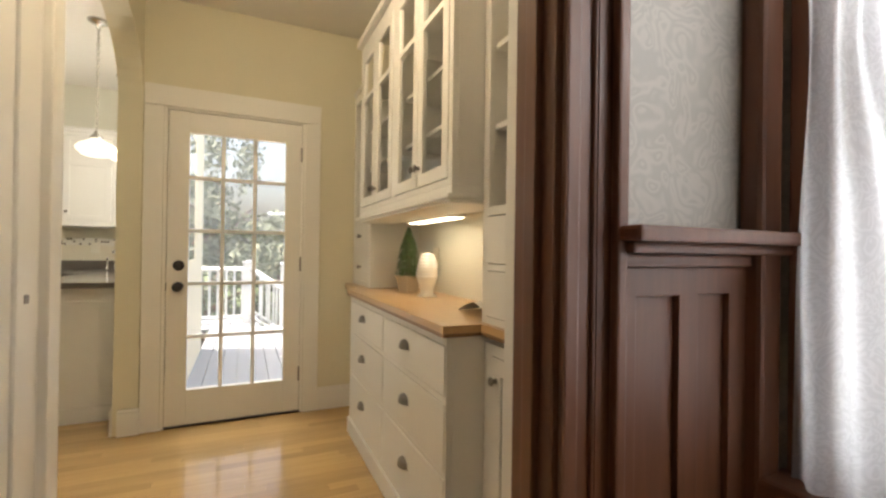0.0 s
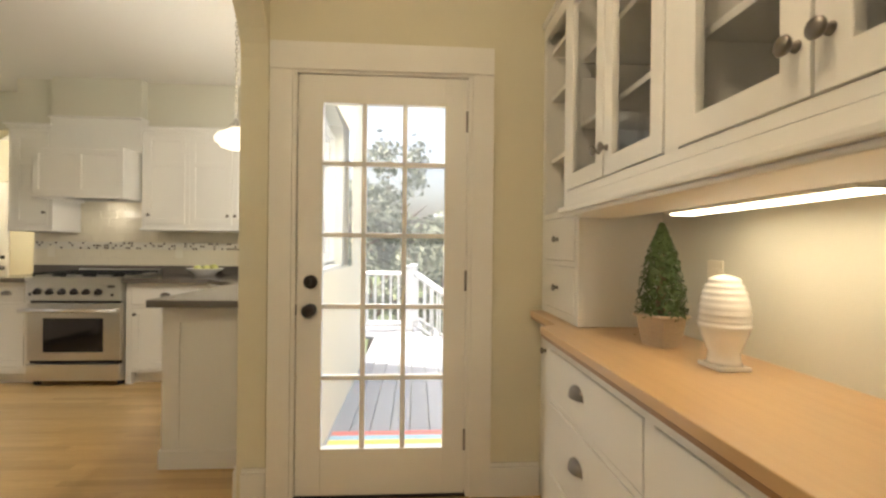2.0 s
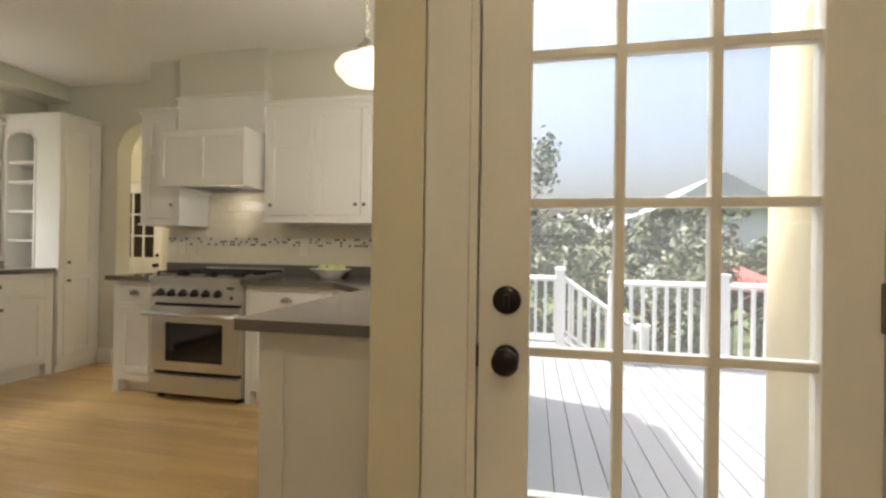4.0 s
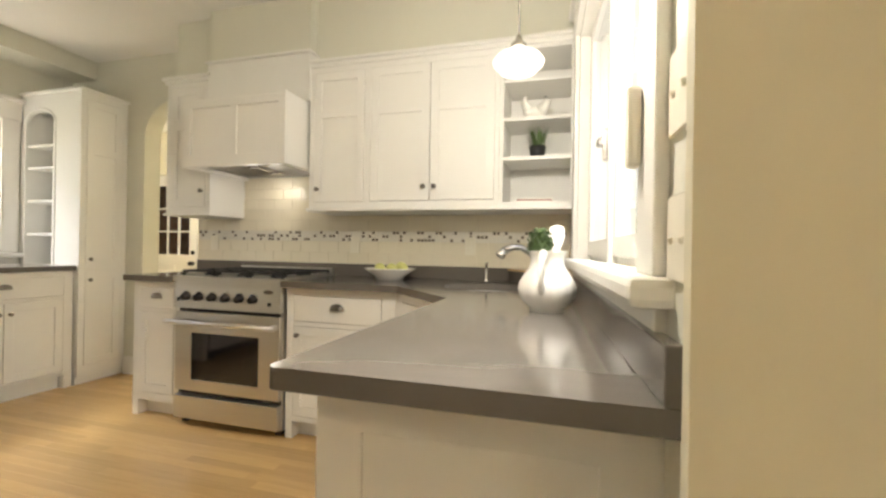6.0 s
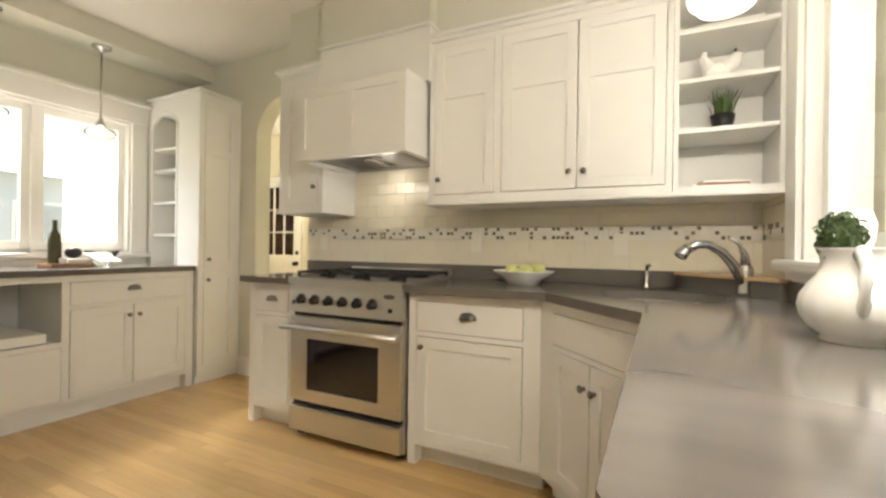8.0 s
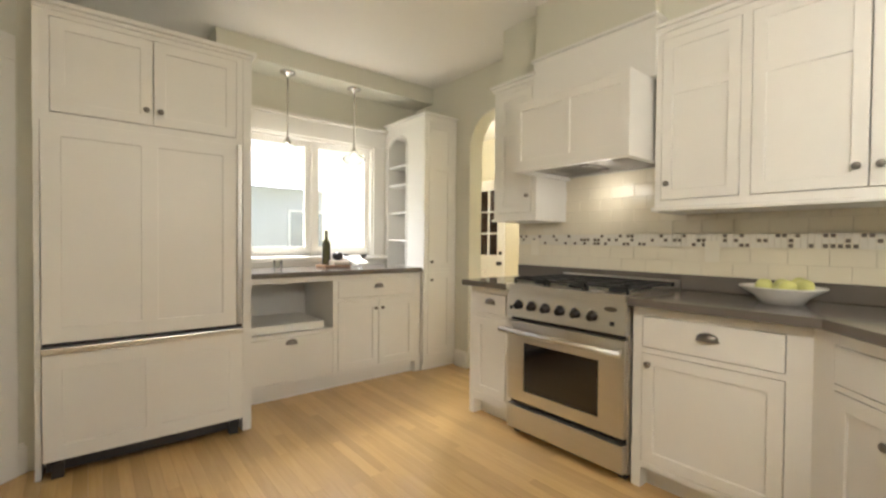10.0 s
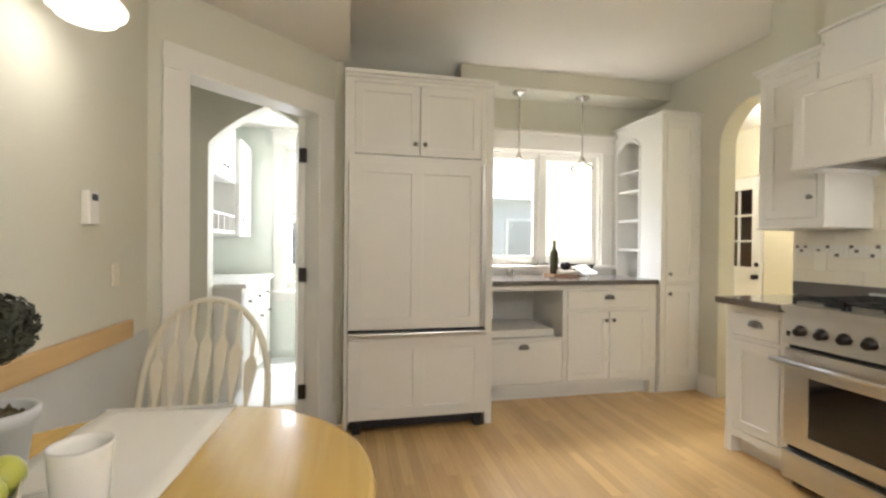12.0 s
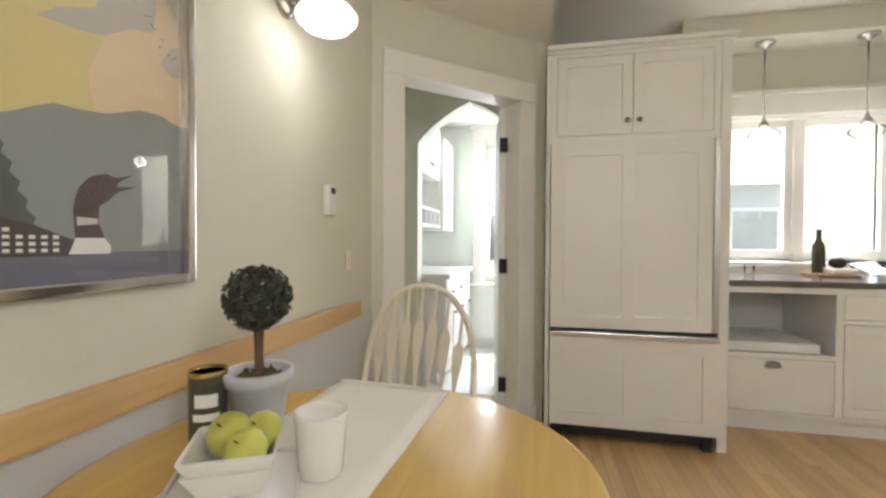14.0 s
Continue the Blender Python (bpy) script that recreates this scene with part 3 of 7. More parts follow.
def baseboard(name, m, length, h=0.13, t=0.018):
    bm = upright([(0, 0), (length, 0), (length, h), (0, h)], -t, 0)
    box(0, length, -t * 0.6, 0, h, h + 0.02, bm=bm, bevel=0.004)
    return struct(name, turned(bm, m), TRIM, "white painted baseboard")


baseboard("baseboard", pose(0.638, 3.709, 0), 0.24, 0.14)
baseboard("baseboard", pose(-0.535, 3.699, 0), 0.112, 0.14, 0.022)
baseboard("baseboard", pose(-0.561, 3.72, 0, 0, 0, -90), 0.02, 0.14, 0.016)
baseboard("baseboard", pose(-0.73, 2.405, 0, 0, 0, 180), 2.6)
baseboard("baseboard", DG @ pose(0.003, 0, 0), 0.05)
baseboard("baseboard", DG @ pose(1.078, 0, 0), 0.045)
baseboard("baseboard", pose(-4.32, 6.199, 0), 0.17)
# cased edge of the arch and its old door jamb, towards the pantry
jm = box((-0.43, -0.375, 2.16, 2.25, 0, H), (-0.43, -0.40, 2.09, 2.16, 0, H), (-0.43, -0.385, 1.98, 2.09, 0, H), (-0.43, -0.395, 1.33, 1.98, 0, H), bevel=0.006)
struct("trim_arch_jamb", jm, TRIM, "white painted jamb with old latch holes")
sp = thing("strike_plate", pose(-0.385, 2.035, 1.0), "small brass strike plate set in the jamb", "strike plate")
part("plate", box(-0.001, 0.002, -0.013, 0.013, -0.012, 0.012, bevel=0.001), PEWTER, sp)

# chair rail in the nook
cr = tagged(mesh_ob("chair_rail", box(-3.23, -0.75, 2.404, 2.428, 0.812, 0.888, bevel=0.008), RAILWOOD), "honey oak chair rail on the nook wall", kind="structure")

# ---- dining room woodwork ----
casing("trim_dining_door", pose(-0.30, 1.139, 0), 0.965, 2.1, 0.15, 0.03, 0.17, "dark stained wooden door casing", 0.03, DARKWOOD)
cd_ = bpy.data.objects["trim_dining_door"]
for nm, x0, x1, t0 in (("inner_bead", 0.967, 1.002, 0.046), ("back_band", 1.086, 1.113, 0.052), ("groove_bead", 1.040, 1.050, 0.036)):
    part(nm, box((x0, x1, -t0, -0.031, 0, 2.1), bevel=0.006), DARKWOOD, cd_)
struct("trim_dining_jamb", box((0.655, 0.69, 1.11, 1.235, 0, 2.1), (0.638, 0.6545, 1.145, 1.18, 0, 2.1), (-0.30, -0.285, 1.11, 1.235, 0, 2.1), (-0.285, 0.638, 1.11, 1.235, 2.085, 2.1), bevel=0.004), DARKWOOD, "dark stained wooden door jamb")
struct("trim_pantry_jamb", box((0.672, 0.69, 1.236, 1.295, 0, 2.1), (0.69, 0.735, 1.291, 1.305, 0, 2.14), (-0.40, -0.28, 1.291, 1.305, 0, 2.14), bevel=0.004), TRIM, "white painted door casing on the pantry side")
wsc = new("wainscot")
tagged(wsc, "dark stained panelled wainscot under a plate rail", "wainscot", kind="structure")
wsc.matrix_basis = pose(0.81, 1.139, 0)
shaker("panelling", wsc, 0.41, 1.12, 0.02, 0.06, (), (0.215,), 0.014, DARKWOOD, pose(0, -0.02, 0))
part("moulding", box((0, 0.41, -0.035, 0, 1.121, 1.147), bevel=0.006), DARKWOOD, wsc)
part("plate_rail", box((-0.02, 0.54, -0.10, 0, 1.17, 1.20), (-0.005, 0.53, -0.07, 0, 1.148, 1.17), bevel=0.008), DARKWOOD, wsc)
dw = new("window_dining")
tagged(dw, "tall dining room window with dark stained trim", "window", kind="structure")
part("casing", box((1.31, 1.339, 1.0, 1.08, 0.60, 2.45), (1.31, 1.339, -0.26, -0.15, 0.60, 2.45), (1.31, 1.339, -0.26, 1.08, 2.451, 2.55), bevel=0.006), DARKWOOD, dw)
part("corner_post", box((1.22, 1.30, 1.085, 1.138, 0.0, 2.71), bevel=0.012), DARKWOOD, dw)
part("stool", box(1.22, 1.345, -0.30, 1.10, 0.60, 0.645, bevel=0.012), DARKWOOD, dw)
part("sash", box((1.42, 1.46, -0.15, -0.09, 0.66, 2.3), (1.42, 1.46, 0.94, 1.0, 0.66, 2.3), (1.42, 1.46, -0.09, 0.94, 0.66, 0.74), (1.42, 1.46, -0.09, 0.94, 1.45, 1.5), (1.42, 1.46, -0.09, 0.94, 2.24, 2.3)), DARKWOOD, dw)
part("pane", sheet(1.435, 1.44, -0.09, 0.94, 0.74, 2.24), CLEAR, dw).visible_shadow = False


def curtain(name, x, y0, y1, z0, z1, label, phase=0.0, gather=None):
    bm = bmesh.new()
    n, m = 70, 26
    rows = []
    for j in range(m + 1):
        v = j / m
        z = z0 + (z1 - z0) * v
        pull = 0.0 if gather is None else math.exp(-((v - gather) / 0.17) ** 2) * 0.55
        row = []
        for i in range(n + 1):
            u = i / n
            y = y0 + (y1 - y0) * (u * (1 - pull) + pull * 0.1)
            d = 0.022 * math.sin(u * 46 + phase + 1.5 * math.sin(v * 3)) * (1 - 0.4 * pull) + 0.01 * math.sin(u * 17 + v * 7)
            row.append(bm.verts.new((x + d, y, z)))
        rows.append(row)
    for a, c in zip(rows, rows[1:]):
        for i in range(n):
            bm.faces.new((a[i], a[i + 1], c[i + 1], c[i]))
    t = thing(name, pose(0, 0, 0), label, "curtain", "curtains at the dining window")
    part("cloth", bm, LACE, t, smooth=True)
    return t


curtain("lace_curtain", 1.27, 1.06, 0.42, 0.30, 2.42, "white lace curtain gathered at the dining window", 0.0, 0.62)
curtain("lace_curtain", 1.255, 0.46, -0.2, 0.30, 2.42, "white lace curtain hanging straight at the dining window", 1.7)

# ---- deck door ----
def lite_door(name, m, w, h, x0, x1, zs, cols, label, slab=0.042, bar=0.022, lower=None, handed=1):
    """A glazed door: x across from 0 to w, front towards -y; zs are the bars' heights from bottom to top of the glass."""
    d = new(name)
    d.matrix_basis = m
    tagged(d, label, "door", kind="structure")
    z0, z1 = zs[0], zs[-1]
    fr = box((0, x0, 0, slab, 0, h), (x1, w, 0, slab, 0, h), (x0, x1, 0, slab, z1, h), bevel=0.003)
    if lower:
        box((x0, x1, 0, slab, 0, 0.2), (x0, x1, 0, slab, z0 - 0.14, z0), ((x0 + x1) / 2 - 0.05, (x0 + x1) / 2 + 0.05, 0, slab, 0.2, z0 - 0.14), bevel=0.003, bm=fr)
        box(x0, x1, 0.012, slab - 0.012, 0.2, z0 - 0.14, bm=fr)
    else:
        box(x0, x1, 0, slab, 0, z0, bevel=0.003, bm=fr)
    part("slab", fr, TRIM, d)
    step = (x1 - x0) / cols
    for i in range(1, cols):
        part("muntin", box(x0 + i * step - bar / 2, x0 + i * step + bar / 2, 0.006, slab - 0.006, z0, z1, bevel=0.004), TRIM, d)
    for z in zs[1:-1]:
        part("muntin", box(x0, x1, 0.0065, slab - 0.0065, z - bar / 2, z + bar / 2, bevel=0.004), TRIM, d)
    for i in range(cols):
        for a, c in zip(zs, zs[1:]):
            p = part("pane", sheet(x0 + i * step, x0 + (i + 1) * step, slab / 2 - 0.002, slab / 2 + 0.002, a, c), HAZED, d)
            p.visible_shadow = False
    return d


dd = lite_door("door_deck", pose(-0.296, 3.712, 0.012), 0.807, 2.008, 0.118, 0.70, [0.222, 0.56, 0.902, 1.245, 1.588, 1.875], 3, "white painted fifteen-lite deck door, closed")
for z, r in ((1.02, 0.033), (0.887, 0.03)):
    part("rose", turned(lathe([(0, 0), (r, 0), (r, 0.006), (r * 0.85, 0.011), (0, 0.012)], 20), pose(0.066, 0, z, 90)), BRONZE, dd, "dark bronze rose", True)
part("door_knob", turned(lathe([(0.0, 0.01), (0.012, 0.01), (0.011, 0.03), (0.022, 0.036), (0.030, 0.047), (0.030, 0.057), (0.02, 0.066), (0, 0.068)], 20), pose(0.066, 0, 0.887, 90)), BRONZE, dd, "dark bronze round door knob", True)
part("thumb_turn", box(0.060, 0.072, -0.03, -0.01, 1.005, 1.035, bevel=0.003), BRONZE, dd)
part("latch", box(-0.006, 0.001, -0.003, 0.03, 0.862, 0.912, bevel=0.001), BRONZE, dd)
for z in (0.26, 1.03, 1.80):
    part("hinge", box((0.800, 0.826, -0.011, 0.002, z - 0.05, z + 0.05), bevel=0.003), PEWTER, dd, "aged nickel butt hinge")
struct("door_sill", box(-0.31, 0.525, 3.70, 3.95, -0.02, 0.01, bevel=0.004), BRONZE, "dark metal threshold")

hd = lite_door("door_hall", pose(-6.03, 7.83, 0.01), 0.81, 2.02, 0.13, 0.68, [0.98, 1.28, 1.58, 1.88], 3, "white nine-lite hall door, closed", 0.04, 0.02, True)
part("door_knob", turned(lathe([(0, 0), (0.028, 0), (0.028, 0.008), (0.012, 0.012), (0.012, 0.03), (0.03, 0.045), (0.024, 0.062), (0, 0.066)], 16), pose(0.745, 0, 0.87, 90)), BRONZE, hd, "dark bronze door knob", True)
part("rose", turned(lathe([(0, 0), (0.028, 0), (0.026, 0.012), (0, 0.013)], 16), pose(0.745, 0, 1.01, 90)), BRONZE, hd, "dark bronze deadbolt", True)
# open passage door, folded back, with dark hinges
pd = new("door_passage")
pd.matrix_basis = DG @ pose(0.945, 0.11, 0.01, 0, 0, 55)
tagged(pd, "white painted passage door standing open", "door", kind="structure")
part("slab", box(0.006, 0.76, 0, 0.038, 0, 2.01, bevel=0.003), TRIM, pd)
for z in (0.24, 1.0, 1.77):
    part("hinge", box((-0.024, 0.004, -0.012, 0.036, z - 0.045, z + 0.045), bevel=0.003), BRONZE, pd, "black butt hinge")


# ---- cabinets ----
def cabinet(name, m, w, d, h, label, holes, z0=0.0, category="cabinet", group="", toe=0.0, ends=(True, True)):
    """A unit with a face frame: holes (x0, x1, z0, z1) in its front hold doors and drawers; x across, front towards -y."""
    c = thing(name, m, label, category, group)
    body = [(0, w, 0.024, d, z0 + toe, h)]
    if toe:
        body.append((0.0, w, 0.07, d, z0, z0 + toe))
    part("body", box(*body), PAINT, c)
    part("face_frame", framed(0, w, z0 + toe, h, holes, 0, 0.0235, 0.001), PAINT, c)
    return c


G = 0.003


def fill(c, hole, what, **k):
    x0, x1, z0, z1 = hole
    if what == "door":
        return cab_door(c, x0 + G, z0 + G, x1 - x0 - 2 * G, z1 - z0 - 2 * G, **k)
    return drawer(c, x0 + G, z0 + G, x1 - x0 - 2 * G, z1 - z0 - 2 * G, **k)


def open_unit(name, m, w, d, z0, z1, shelves, label, category="shelf unit", t=0.02, arch=0.0, mat_=None):
    c = thing(name, m, label, category)
    for nm, bx in (("side", (0, t, 0, d, z0, z1)), ("side", (w - t, w, 0, d, z0, z1)), ("back", (t, w - t, d - 0.012, d, z0, z1)), ("bottom", (t, w - t, 0, d - 0.0125, z0, z0 + t)), ("top", (t, w - t, 0, d - 0.0125, z1 - t, z1))):
        part(nm, box(*bx, bevel=0.0015), mat_ or PAINT, c)
    for z in shelves:
        part("shelf", box(t, w - t, 0.012, d - 0.012, z - 0.01, z + 0.01, bevel=0.003), mat_ or PAINT, c)
    return c


# pantry: deep base with drawers (far end at local x = 0)
hs = [(0.05, 0.72, z0, z1) for z0, z1 in ((0.655, 0.83), (0.40, 0.635), (0.13, 0.38))] + [(0.76, 1.44, z0, z1) for z0, z1 in ((0.655, 0.83), (0.40, 0.635), (0.13, 0.38))]
pb = cabinet("drawer_cabinet", pose(0.772, 3.25, 0, 0, 0, FACE_W), 1.45, 0.448, 0.858, "white painted pantry base with six drawers", hs, category="drawer cabinet")
for h_ in hs:
    w_ = h_[1] - h_[0]
    fill(pb, h_, "drawer", pulls=(w_ * 0.42,))
part("plinth", box((-0.008, 1.458, -0.012, 0.02, 0, 0.095), bevel=0.005), PAINT, pb)
ps = cabinet("narrow_cabinet", pose(0.885, 3.709, 0, 0, 0, FACE_W), 0.455, 0.335, 0.858, "narrow white painted pantry base beside the deck door", [(0.05, 0.40, 0.12, 0.82)])
fill(ps, (0.05, 0.40, 0.12, 0.82), "door", knob_x=0.04, knob_z=0.6)
pn = cabinet("narrow_cabinet", pose(0.915, 1.798, 0, 0, 0, FACE_W), 0.42, 0.305, 0.838, "narrow white painted pantry base with one door", [(0.05, 0.37, 0.12, 0.80)])
fill(pn, (0.05, 0.37, 0.12, 0.80), "door", knob_x=0.028, knob_z=0.60)
pc = thing("pantry_counter", pose(0, 0, 0), "honey maple pantry counter with a dark edge", "countertop")
part("top", prism([(0.752, 3.27), (0.83, 3.30), (0.83, 3.708), (1.219, 3.708), (1.219, 1.38), (0.895, 1.38), (0.895, 1.79), (0.752, 1.79)], 0.872, 0.90, bevel=0.003), MAPLE, pc)
part("edge", prism([(0.754, 3.268), (0.832, 3.298), (0.832, 3.706), (1.217, 3.706), (1.217, 1.382), (0.897, 1.382), (0.897, 1.792), (0.754, 1.792)], 0.86, 0.8715), WALNUT_EDGE, pc)


def tower(m, w, d, z0, z1, drawers, top, shelves, label):
    t = thing("pantry_tower", m, label, "shelf unit")
    holes = [(0.035, w - 0.035, a, c) for a, c in drawers]
    zt = drawers[-1][1] + 0.03
    part("body", box(0, w, 0.024, d, z0, zt), PAINT, t)
    part("face_frame", framed(0, w, z0, z1, holes + [(0.035, w - 0.035, zt, z1 - 0.06)], 0, 0.0235, 0.001), PAINT, t)
    for nm, bx in (("side", (0, 0.024, 0.024, d, zt, z1)), ("side", (w - 0.024, w, 0.024, d, zt, z1)), ("back", (0.0242, w - 0.0242, d - 0.012, d, zt, z1 - 0.0205)), ("top", (0.0242, w - 0.0242, 0.024, d, z1 - 0.02, z1))):
        part(nm, box(bx), PAINT, t)
    for a, c in drawers:
        fill(t, (0.035, w - 0.035, a, c), "drawer", pulls=(w / 2 - 0.035,), kind="knob")
    for s in shelves:
        part("shelf", box(0.024, w - 0.024, 0.03, d - 0.012, s - 0.01, s + 0.01, bevel=0.002), PAINT, t)
    part("cornice", box((-0.0, w, -0.012, d, z1, z1 + 0.03), bevel=0.005), PAINT, t)
    return t


tower(pose(0.887, 3.708, 0, 0, 0, FACE_W), 0.475, 0.332, 0.902, 2.27, [(0.935, 1.13), (1.15, 1.335)], 2.27, (1.62, 1.92, 2.14), "white painted shelf tower with two small drawers beside the deck door")
nt_ = tower(pose(0.912, 1.815, 0, 0, 0, FACE_W), 0.435, 0.307, 0.902, 2.27, [(0.925, 1.085), (1.105, 1.27)], 2.27, (1.58, 1.86, 2.1), "white painted shelf tower with two small drawers beside the dining door")

# glazed wall cabinet
uc = thing("glazed_cabinet", pose(0.79, 3.12, 0, 0, 0, FACE_W), "white painted wall cabinet with four glazed doors", "wall cabinet")
UW = 1.30
for nm, bx in (("side", (0, 0.02, 0.024, 0.43, 1.3755, 2.3395)), ("side", (UW - 0.02, UW, 0.024, 0.43, 1.3755, 2.3395)), ("back", (0.0205, UW - 0.0205, 0.415, 0.43, 1.3755, 2.3395)), ("bottom", (0, UW, 0.0, 0.43, 1.3455, 1.375)), ("top", (0, UW, 0.0, 0.43, 2.34, 2.3695)), ("divider", (UW / 2 - 0.02, UW / 2 + 0.02, 0.024, 0.4145, 1.3755, 2.3395))):
    part(nm, box(bx, bevel=0.0015), PAINT, uc)
part("bottom_moulding", box((-0.012, UW + 0.012, -0.02, 0.2, 1.325, 1.345), (-0.006, UW + 0.006, -0.01, 0.22, 1.312, 1.325), bevel=0.006), PAINT, uc)
part("cornice", box((-0.015, UW + 0.015, -0.03, 0.43, 2.37, 2.41), bevel=0.01), PAINT, uc)
part("face_frame", framed(0, UW, 1.3755, 2.3395, [(0.03, UW / 2 - 0.025, 1.40, 2.31), (UW / 2 + 0.025, UW - 0.03, 1.40, 2.31)], 0, 0.0235, 0.001), PAINT, uc)
for s in (1.63, 1.86, 2.09):
    part("shelf", box((0.02, UW / 2 - 0.02, 0.05, 0.415, s - 0.009, s + 0.009), (UW / 2 + 0.02, UW - 0.02, 0.05, 0.415, s - 0.009, s + 0.009), bevel=0.002), PAINT, uc)
dwid = (UW / 2 - 0.055) / 2
for k, x0 in enumerate((0.03, 0.03 + dwid, UW / 2 + 0.025, UW / 2 + 0.025 + dwid)):
    w_, h_, r_ = dwid - 2 * G, 0.91 - 2 * G, 0.05
    fr = framed(0, w_, 0, h_, [(r_, w_ - r_, r_, 0.62), (r_, w_ - r_, 0.645, h_ - r_)], 0, 0.02)
    d_ = part("glazed_door", fr, PAINT, uc)
    d_.matrix_basis = pose(x0 + G, -0.003, 1.40 + G)
    part("pane", sheet(r_, w_ - r_, 0.009, 0.012, r_, 0.62), CABGLASS, d_).visible_shadow = False
    part("pane", sheet(r_, w_ - r_, 0.009, 0.012, 0.645, h_ - r_), CABGLASS, d_).visible_shadow = False
    knob(d_, w_ - 0.022 if k % 2 == 0 else 0.022, 0, 0.075)
ul = thing("under_cabinet_light", pose(1.04, 2.56, 1.316), "slim lit strip light under the glazed cabinet", "light")
part("housing", box(-0.045, 0.045, -0.28, 0.28, -0.012, 0.029, bevel=0.003), TRIM, ul)
part("diffuser", box(-0.035, 0.035, -0.27, 0.27, -0.017, -0.0125, bevel=0.002), BULB, ul, "glowing diffuser")
lamp("strip_lamp", "AREA", look((1.04, 2.56, 1.296), (1.06, 2.56, 0.5)), 0.19, PANTRY, 0.5, 0.06)
cl = thing("ceiling_lamp", pose(0.25, 1.95, H), "round opal glass ceiling lamp in the pantry", "lamp")
part("canopy", lathe([(0, 0), (0.11, 0), (0.11, -0.02), (0.09, -0.03), (0, -0.03)], 24), CHROME, cl)
part("shade", lathe([(0.09, -0.03), (0.14, -0.06), (0.13, -0.10), (0.07, -0.13), (0, -0.135)], 24), SHADE, cl, "lit opal glass shade", True)
lamp("pantry_bulb", "POINT", pose(0.25, 1.95, H - 0.2), 5.2, PANTRY, 0.1)


# ---- kitchen: stove wall ----
STOVE_Y = 5.53
lb_ = cabinet("base_cabinet", pose(-3.39, STOVE_Y, 0), 0.38, 0.57, 0.875, "narrow white base cabinet beside the range", [(0.045, 0.335, 0.70, 0.835), (0.045, 0.335, 0.15, 0.675)], toe=0.10)
fill(lb_, (0.045, 0.335, 0.70, 0.835), "drawer", pulls=(0.145,))
fill(lb_, (0.045, 0.335, 0.15, 0.675), "door")
part("leg", box((0, 0.045, 0, 0.07, 0, 0.10), bevel=0.002), PAINT, lb_)
rb_ = cabinet("base_cabinet", pose(-2.225, STOVE_Y, 0), 0.68, 0.57, 0.875, "white base cabinet with a drawer over a door", [(0.045, 0.60, 0.68, 0.835), (0.045, 0.60, 0.13, 0.655)], toe=0.10)
fill(rb_, (0.045, 0.60, 0.68, 0.835), "drawer", pulls=(0.28,))
fill(rb_, (0.045, 0.60, 0.13, 0.655), "door", knob_x=0.03, knob_z=0.47)
part("leg", box((0, 0.045, 0, 0.07, 0, 0.10), bevel=0.002), PAINT, rb_)
# angled sink cabinet
A0, A1 = Vector((-1.545, 5.53)), Vector((-1.10, 5.055))
ang = math.degrees(math.atan2(A1.y - A0.y, A1.x - A0.x))
AL = (A1 - A0).length
sk = cabinet("sink_cabinet", pose(A0.x, A0.y, 0, 0, 0, ang), AL, 0.30, 0.875, "white corner sink cabinet with two doors", [(0.10, AL - 0.03, 0.70, 0.835), (0.10, AL - 0.03, 0.13, 0.68)], toe=0.10)
fill(sk, (0.10, AL - 0.03, 0.70, 0.835), "drawer")
hw = (AL - 0.13) / 2
fill(sk, (0.10, 0.10 + hw, 0.13, 0.68), "door", knob_x=hw - 0.035, knob_z=0.45)
fill(sk, (0.10 + hw, AL - 0.03, 0.13, 0.68), "door", knob_x=0.03, knob_z=0.45)
# peninsula
pe = thing("peninsula_cabinet", pose(-1.085, 4.03, 0), "white peninsula cabinet with a framed end panel", "cabinet")
part("body", box(0.0, 0.575, 0.02, 1.05, 0.0, 0.875), PAINT, pe)
shaker("end_panel", pe, 0.575, 0.875, 0.02, 0.09)
part("plinth", box((-0.01, 0.58, -0.012, 0.0, 0, 0.10), (-0.012, 0.0, 0, 1.0, 0, 0.10), bevel=0.003), PAINT, pe)
# stone counter with an oval sink opening
SC = Vector((-1.06, 5.62))


def counter_with_hole(outline, centre, r, z0, z1, seg=32):
    bm = bmesh.new()
    for z, up in ((z1, 1), (z0, 0)):
        vo = [bm.verts.new((x, y, z)) for x, y in outline]
        vh = [bm.verts.new((centre.x + r * math.cos(2 * math.pi * i / seg), centre.y + r * math.sin(2 * math.pi * i / seg), z)) for i in range(seg)]
        es = [bm.edges.new((vo[i], vo[(i + 1) % len(vo)])) for i in range(len(vo))] + [bm.edges.new((vh[i], vh[(i + 1) % seg])) for i in range(seg)]
        bmesh.ops.triangle_fill(bm, edges=es, use_beauty=True)
        if up:
            ring_o, ring_h = vo, vh
        else:
            for a, c in ((ring_o, vo), (ring_h, vh)):
                n = len(a)
                for i in range(n):
                    bm.faces.new((a[i], a[(i + 1) % n], c[(i + 1) % n], c[i]))
    return bm


